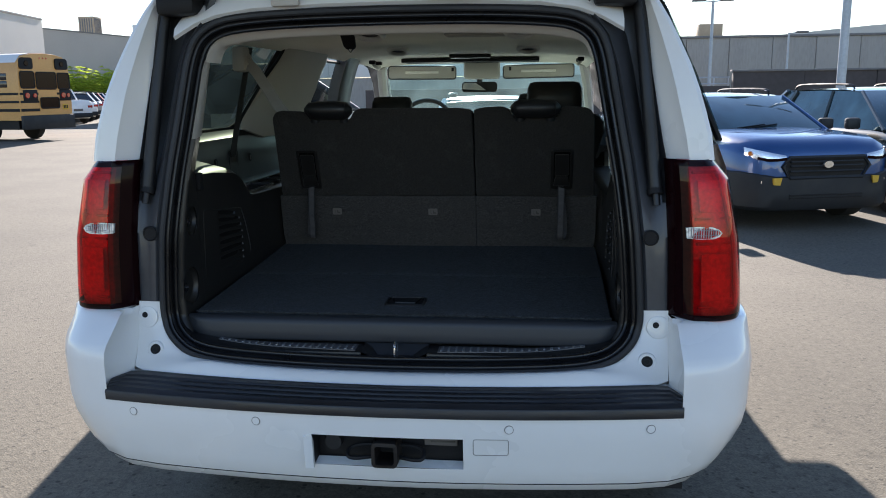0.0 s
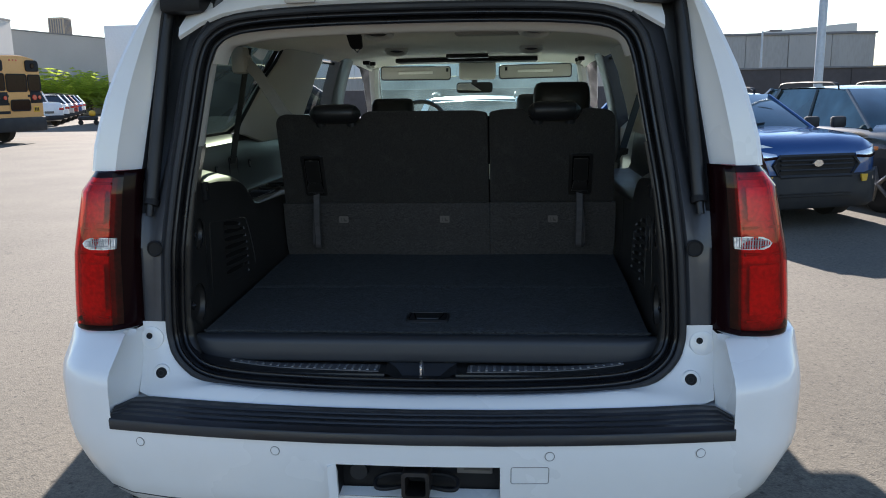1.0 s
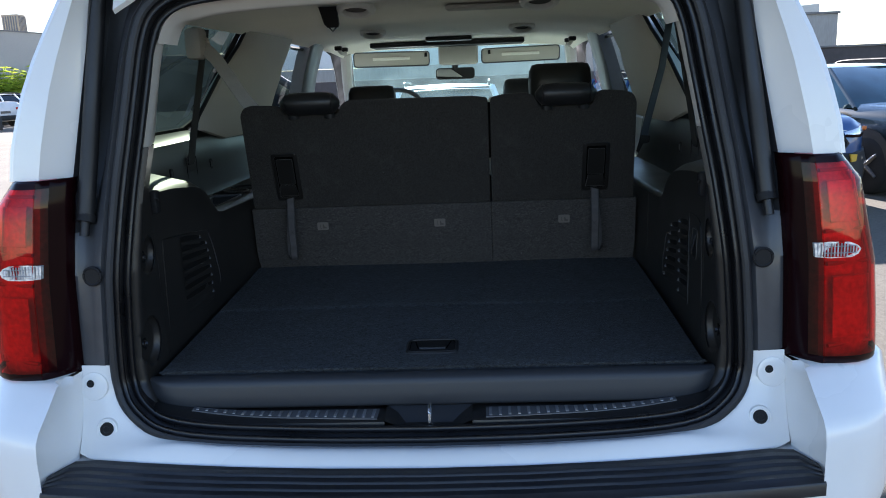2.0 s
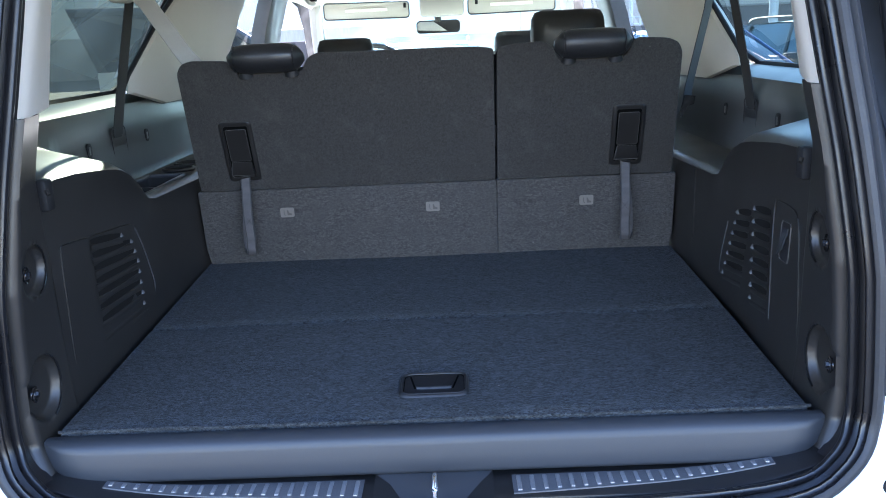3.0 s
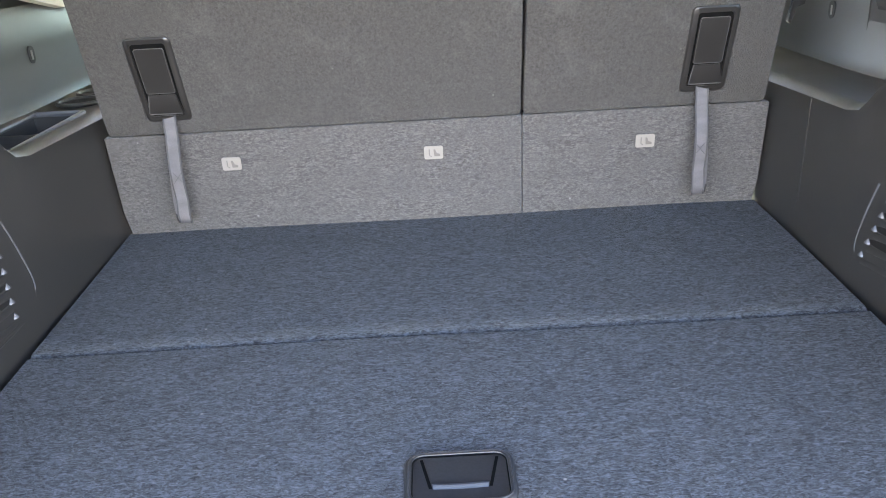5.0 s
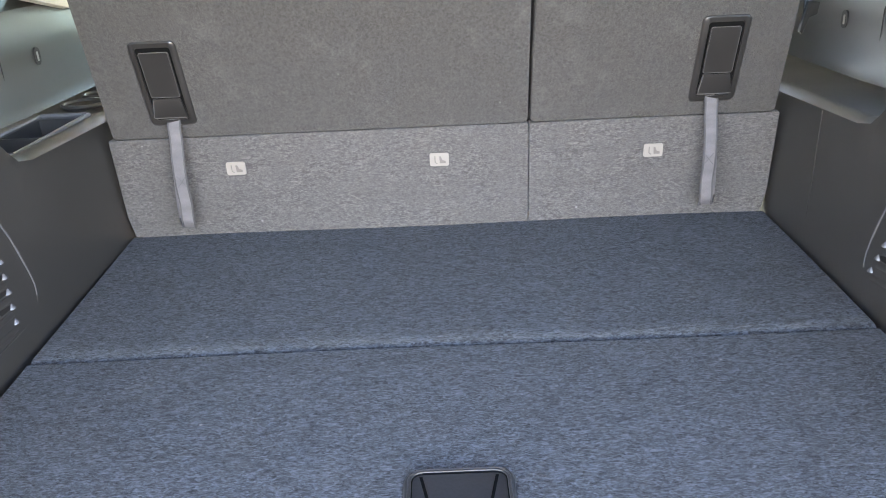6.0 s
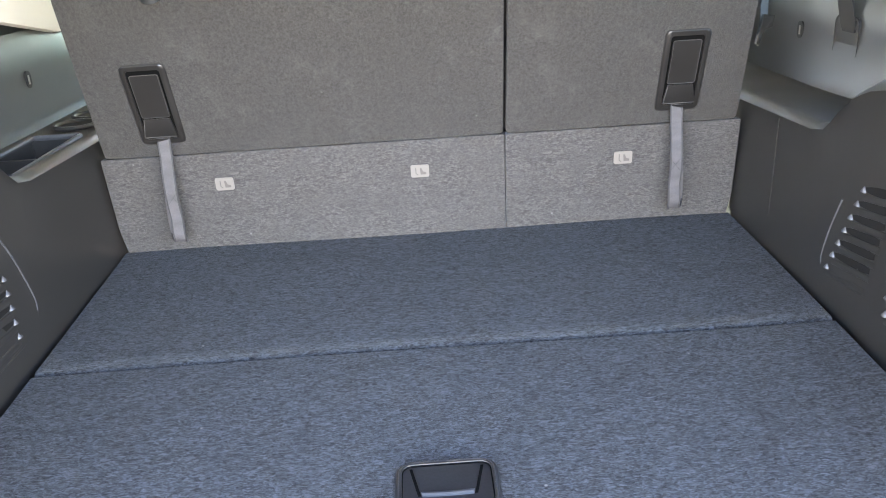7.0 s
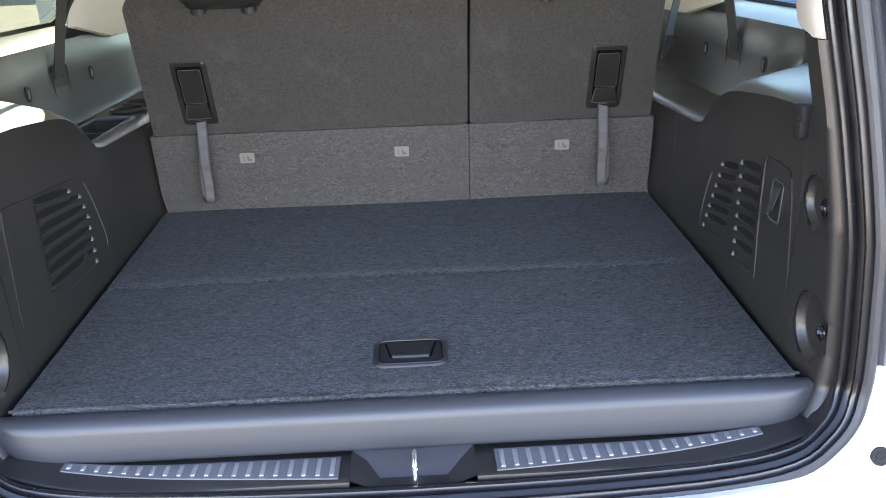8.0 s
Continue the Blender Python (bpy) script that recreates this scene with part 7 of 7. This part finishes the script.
for x0, x1, z0, z1 in ((-0.41, 0.51, 1.84, 2.44), (-1.13, -0.50, 1.88, 2.46), (0.59, 1.16, 1.84, 2.42), (-0.30, 0.58, 1.16, 1.54)):
    bm = bms()
    prism(bm, [((x0 + x1) / 2 + a, 0.004, (z0 + z1) / 2 + b) for a, b in rounded(x1 - x0, z1 - z0, 0.08)], (0, -0.03, 0))
    win = part("rear_window", bm, M["smoke"], shell, "dark rear window")
    bm = bms()
    tube(bm, [((x0 + x1) / 2 + a, -0.026, (z0 + z1) / 2 + b) for a, b in rounded(x1 - x0, z1 - z0, 0.08)], 0.02, 5, closed=True)
    part("window_gasket", bm, M["black"], win, "black gasket")
for x0, x1 in ((-1.13, -0.52), (0.52, 1.13)):
    bm = bms()
    out = 1 if x0 > 0 else -1
    prism(bm, [((x0 + x1) / 2 + a - out * 0.16 * max(0.0, b) * (1 if a * out > 0 else 0), 0.004, 2.74 + b) for a, b in rounded(x1 - x0, 0.40, 0.1)], (0, -0.05, 0))
    hood = part("warning_lamp_panel", bm, M["black"], shell, "black warning lamp panel")
    bm = bms()
    disc(bm, ((x0 + x1) / 2, -0.04, 2.74), (0, -1, 0), 0.10, 0.09, 0.03, 16)
    part("warning_lamp", bm, M["smoke"], hood)
for z0, z1 in ((1.64, 1.72), (1.36, 1.44), (1.06, 1.16)):
    for x0, x1 in ((-1.20, -0.36), (0.52, 1.20)):
        if z0 < 1.5 and x0 > 0:
            continue
        bm = bms()
        box(bm, x0, x1, -0.012, 0.01, z0, z1)
        part("stripe", bm, M["black"], shell, "black stripe")
    bm = bms()
    box(bm, -1.235, -1.20, 0.05, 8.3, z0, z1)
    part("stripe", bm, M["black"], shell, "black stripe")
for x0, x1 in ((-1.05, -0.40), (0.64, 1.19)):
    bm = bms()
    box(bm, x0, x1, -0.016, 0.01, 1.42, 1.82, 0.006)
    square = part("lamp_panel", bm, M["black"], shell, "black lamp panel")
    for x, r in ((x0 + 0.17, 0.105), (x1 - 0.14, 0.080)):
        bm = bms()
        disc(bm, (x, -0.01, 1.62), (0, -1, 0), r, r * 0.9, 0.035, 16)
        part("tail_lamp", bm, M["redglow"], square, "red tail lamp")
for x in (-0.15, 0.0, 0.15):
    bm = bms()
    disc(bm, (x, 0.02, 2.93), (0, -1, 0), 0.035, 0.03, 0.04, 8)
    part("marker_lamp", bm, M["redglow"], shell)
bm = bms()
box(bm, -1.22, 1.22, -0.10, 0.06, 0.42, 0.92, 0.04)
part("rear_bumper", bm, M["clad"], bus, "black rear bumper")
bm = bms()
box(bm, 0.74, 1.02, -0.012, 0.0, 1.10, 1.30, 0.01)
part("number_panel", bm, M["yellow"], shell)
bm = bms()
for k in range(3):
    box(bm, 0.78 + k * 0.075, 0.83 + k * 0.075, -0.018, -0.008, 1.14, 1.26)
part("number_bars", bm, M["black"], shell)
for s in (-1, 1):
    for y in (1.9, 7.2):
        wheel_of(bus, s * 1.16, y, 0.47, 0.30, s)
for k in range(6):
    for hz in (2.02, 2.28):
        bm = bms()
        box(bm, -1.235, -1.20, 0.55 + k * 1.15, 1.45 + k * 1.15, hz - 0.12, hz + 0.12, 0.02)
        part("side_window", bm, M["darkglass"], shell, "dark side window pane")
bm = bms()
box(bm, -1.1, 1.1, 0.3, 8.3, 0.42, 0.76)
part("chassis", bm, M["black"], bus)
bus.matrix_basis = pose(-16.16, 24.09, 0, 0, 0, 75.5) @ Matrix.Diagonal((0.89, 0.89, 0.93, 1))

# a row of parked cars, tails toward the lane
ROW = [("pickup_truck", "white pickup truck parked tail out", "white", 1.85, True), ("parked_car", "white crossover parked tail out", "white", 1.66, False), ("parked_car", "dark silver crossover parked tail out", "silverpaint", 1.66, False), ("parked_car", "dark red crossover parked tail out", "redpaint", 1.64, False), ("parked_car", "blue crossover parked tail out", "bluepaint", 1.62, False), ("parked_car", "white crossover parked tail out", "white", 1.62, False)]
for k, (nm, lb, pt, hh, tr) in enumerate(ROW):
    L = 4.6
    tail = Vector((-23.6 - 1.42 * k, 38.6 + 3.1 * k, 0))
    ang = 62
    fwd = Vector((-math.sin(radians(ang)), math.cos(radians(ang)), 0))
    nose = tail + fwd * L
    parked_car(nm, lb, M[pt], Matrix.Translation(nose) @ pose(0, 0, 0, 0, 0, ang + 180), L, 1.85, hh, True, tr, "row of parked cars")
bm = bms()
box(bm, -0.5, 0.5, -0.25, 0.25, 0.25, 0.45, 0.05)
cart_ob = thing("floor_cart", "low dark cart with a yellow-green bag", "cart")
part("deck", bm, M["clad"], cart_ob)
bm = bms()
box(bm, 0.05, 0.4, -0.2, 0.2, 0.45, 0.75, 0.12, 3)
part("bag", bm, M["yellow"], cart_ob, "yellow-green bag")
for s in (-1, 1):
    bm = bms()
    tube(bm, [(s * 0.38, -0.22, 0.13), (s * 0.38, 0.22, 0.13)], 0.13, 12)
    part("castor", bm, M["black"], cart_ob)
cart_ob.matrix_basis = pose(-22.4, 40.2, 0, 0, 0, 30)


def palm(x, y, h, seed, n=130):
    rng = random.Random(seed)
    p = thing("palm_shrub", "bushy sunlit green palm against a wall", "palm", (x, y, 0), "palms by the wall")
    bm = bms()
    tube(bm, [(x, y, 0), (x + 0.05, y, h * 0.25), (x, y, h * 0.5)], [0.14, 0.11, 0.08], 8)
    part("trunk", bm, M["bark"], p, "brown fibrous trunk")
    bm = bms()
    for i in range(n):
        a, up = rng.uniform(0, 2 * math.pi), rng.uniform(0.15, 1.0)
        ln = h * rng.uniform(0.45, 0.7)
        d = Vector((math.cos(a), math.sin(a), 0))
        side = Vector((-d.y, d.x, 0))
        pts = []
        for k in range(7):
            t = k / 6
            pts.append(Vector((x, y, h * 0.42)) + d * ln * t * (1.1 - 0.5 * up) + Vector((0, 0, 1)) * (ln * up * t * 1.35 - ln * 0.75 * t * t * (0.4 + 0.6 * (1 - up))))
        for k in range(1, 7):
            for sd in (-1, 1):
                l2 = h * 0.16 * (1.1 - 0.8 * abs(k / 6 - 0.45))
                b0 = pts[k]
                tip = b0 + side * sd * l2 + d * l2 * 0.5 + Vector((0, 0, rng.uniform(-0.35, 0.12) * l2))
                q = (pts[k] - pts[k - 1]) * 0.22
                v = [bm.verts.new(c) for c in (b0 - q, b0 + q, tip)]
                bm.faces.new(v)
        for k in range(6):
            v = [bm.verts.new(c) for c in (pts[k] - side * 0.02, pts[k] + side * 0.02, pts[k + 1] + side * 0.015, pts[k + 1] - side * 0.015)]
            bm.faces.new(v)
    part("crown", bm, M["leaf"], p, "yellow-green palm fronds")


for i in range(9):
    palm(-34.2 + 0.23 * i * 1.0 + 0.3 * math.sin(3 * i), 54.5 + 1.75 * i, 3.0 + 0.35 * math.sin(2.1 * i), 40 + i)

# grey warehouse with its end block and rooftop unit
ware = thing("warehouse", "long grey stucco warehouse with a rooftop air unit", "building", (-38, 70, 0))
def wall_box(a, b, depth, h, name, material, parent, label=""):
    """A wall from a to b in plan, depth thick to the left of its run, h high."""
    a, b = Vector((*a, 0)), Vector((*b, 0))
    d = (b - a).normalized()
    nrm = Vector((-d.y, d.x, 0)) * depth
    bm = bms()
    prism(bm, [a, b, b + nrm, a + nrm], (0, 0, h))
    return part(name, bm, material, parent, label)


wall_box((-36.2, 48.3), (-28.6, 106), 12, 6.2, "wall", M["stucco"], ware)
wall_box((-36.1, 48.3), (-28.5, 106), 12.1, 0.12, "plinth", M["concrete"], ware)
bm = bms()
prism(bm, [(-36.15, 48.3, 6.2), (-28.5, 106, 6.2), (-28.9, 106, 6.2), (-36.55, 48.3, 6.2)], (0, 0, 0.10))
part("coping", bm, M["coping"], ware, "thin metal coping")
block = thing("warehouse_wing", "pale stucco wing of the warehouse", "building", (-33, 48, 0))
wall_box((-31.3, 39.0), (-33.9, 52.6), 10, 6.6, "wall", M["stuccolight"], block)
bm = bms()
prism(bm, [(-31.25, 39.0, 6.6), (-33.85, 52.6, 6.6), (-34.25, 52.5, 6.6), (-31.65, 38.9, 6.6)], (0, 0, 0.12))
part("coping", bm, M["coping"], block, "thin metal coping")
unit = thing("rooftop_unit", "beige ribbed rooftop air unit", "air unit", (-36.4, 63.2, 6.3))
bm = bms()
box(bm, -37.0, -35.7, 62.6, 63.9, 6.3, 7.75, 0.03)
case = part("case", bm, M["tan"], unit)
for k in range(6):
    bm = bms()
    box(bm, -36.88 + k * 0.20, -36.79 + k * 0.20, 62.57, 62.61, 6.45, 7.6)
    part("grille_slat", bm, M["coping"], case)
    bm = bms()
    box(bm, -35.72, -35.67, 62.75 + k * 0.18, 62.83 + k * 0.18, 6.45, 7.6)
    part("grille_slat", bm, M["coping"], case)

# precast concrete hall, dark yard wall and lamp posts beyond the blue crossover
hall = thing("concrete_hall", "long hall of grey precast concrete panels", "building", (15, 62, 0))
for k in range(10):
    x0 = -4.0 + k * 3.0
    bm = bms()
    box(bm, x0 + 0.02, x0 + 2.98, 60.0 + 0.03 * (k % 2), 60.4, 0.0, 4.95, 0.02)
    part("panel", bm, M["concrete"], hall)
bm = bms()
box(bm, -4.0, 26.0, 60.2, 80, 0, 4.9)
part("core", bm, M["darkwall"], hall)
bm = bms()
box(bm, -4.1, 26.1, 59.9, 60.5, 4.95, 5.12, 0.02)
part("coping", bm, M["coping"], hall, "dark metal coping")
bm = bms()
prism(bm, [(18.5, 66, 5.0), (27.0, 66, 5.0), (27.0, 66, 6.1), (26.0, 66, 6.05), (18.5, 66, 5.4)], (0, 8, 0))
part("roof_parapet", bm, M["stuccolight"], hall, "pale raised roof edge")
for x0, x1, z0, z1 in ((8.2, 9.3, 5.1, 5.6), (12.2, 13.9, 5.1, 6.1)):
    bm = bms()
    box(bm, x0, x1, 62, 63.5, z0, z1, 0.03)
    part("roof_unit", bm, M["tan"], hall, "tan rooftop unit")
ywall = thing("yard_wall", "dark brown block yard wall", "wall", (20, 28, 0))
for k in range(14):
    bm = bms()
    x0 = 7.2 + k * 2.4
    box(bm, x0, x0 + 2.39, 28.0 + 0.02 * (k % 2), 28.3, 0, 2.03, 0.01)
    part("panel", bm, M["darkwall"], ywall)
bm = bms()
box(bm, 7.15, 41, 27.94, 28.36, 2.03, 2.10, 0.01)
part("coping", bm, M["coping"], ywall, "weathered coping")
bm = bms()
box(bm, -6, 7.1, 28.05, 28.3, 0, 1.55, 0.01)
part("low_wall", bm, M["darkwall"], ywall)
rail = thing("loading_rail", "pale grey platform railing behind the yard wall", "railing", (6.5, 28.6, 0))
for z in (1.62, 1.85):
    bm = bms()
    tube(bm, [(5.6, 28.6, z), (7.2, 28.6, z)], 0.03, 6)
    part("rail", bm, M["pole"], rail)
for x in (5.65, 6.15, 6.65, 7.15):
    bm = bms()
    tube(bm, [(x, 28.6, 0), (x, 28.6, 1.86)], 0.025, 6)
    part("post", bm, M["pole"], rail)


def lamp_post(x, y, h, r, head, label):
    p = thing("lamp_post", label, "lamp post", (x, y, 0), "lamp posts")
    bm = bms()
    tube(bm, [(x, y, 0), (x, y, h * 0.55), (x, y, h)], [r, r * 0.88, r * 0.75], 14)
    part("post", bm, M["pole"], p)
    bm = bms()
    disc(bm, (x, y, 0), (0, 0, 1), r * 2.2, r * 2.0, 0.25, 14)
    part("base", bm, M["concrete"], p, "round concrete base")
    for s in head:
        bm = bms()
        tube(bm, [(x, y, h - 0.05), (x + s * 0.5, y, h)], 0.03, 6)
        arm = part("arm", bm, M["pole"], p)
        bm = bms()
        box(bm, min(x + s * 0.35, x + s * 1.0), max(x + s * 0.35, x + s * 1.0), y - 0.15, y + 0.15, h - 0.03, h + 0.07, 0.03)
        part("lamp_head", bm, M["coping"], arm, "flat lamp head")


lamp_post(8.75, 40, 5.62, 0.09, (-1, 1), "slim lamp post with two heads")
lamp_post(13.8, 45, 4.35, 0.07, (1,), "slim lamp post with one head")
lamp_post(8.05, 20, 9.0, 0.115, (-1, 1), "thick galvanised lamp post")

# pale building with a grey base ahead of the vehicle, and what closes the lot behind the camera
ahead = thing("dealership_building", "white-walled building with a grey lower band", "building", (-15, 46, 0))
for k in range(9):
    bm = bms()
    box(bm, -24.0 + k * 3.0 + 0.01, -21.0 + k * 3.0 - 0.01, 46.0, 46.4, 2.3, 5.6, 0.01)
    part("upper_panel", bm, M["palegrey"], ahead, "white wall panel")
bm = bms()
box(bm, -24.0, 3.0, 45.98, 46.4, 0, 2.28)
part("base_wall", bm, M["concrete"], ahead, "grey base wall")
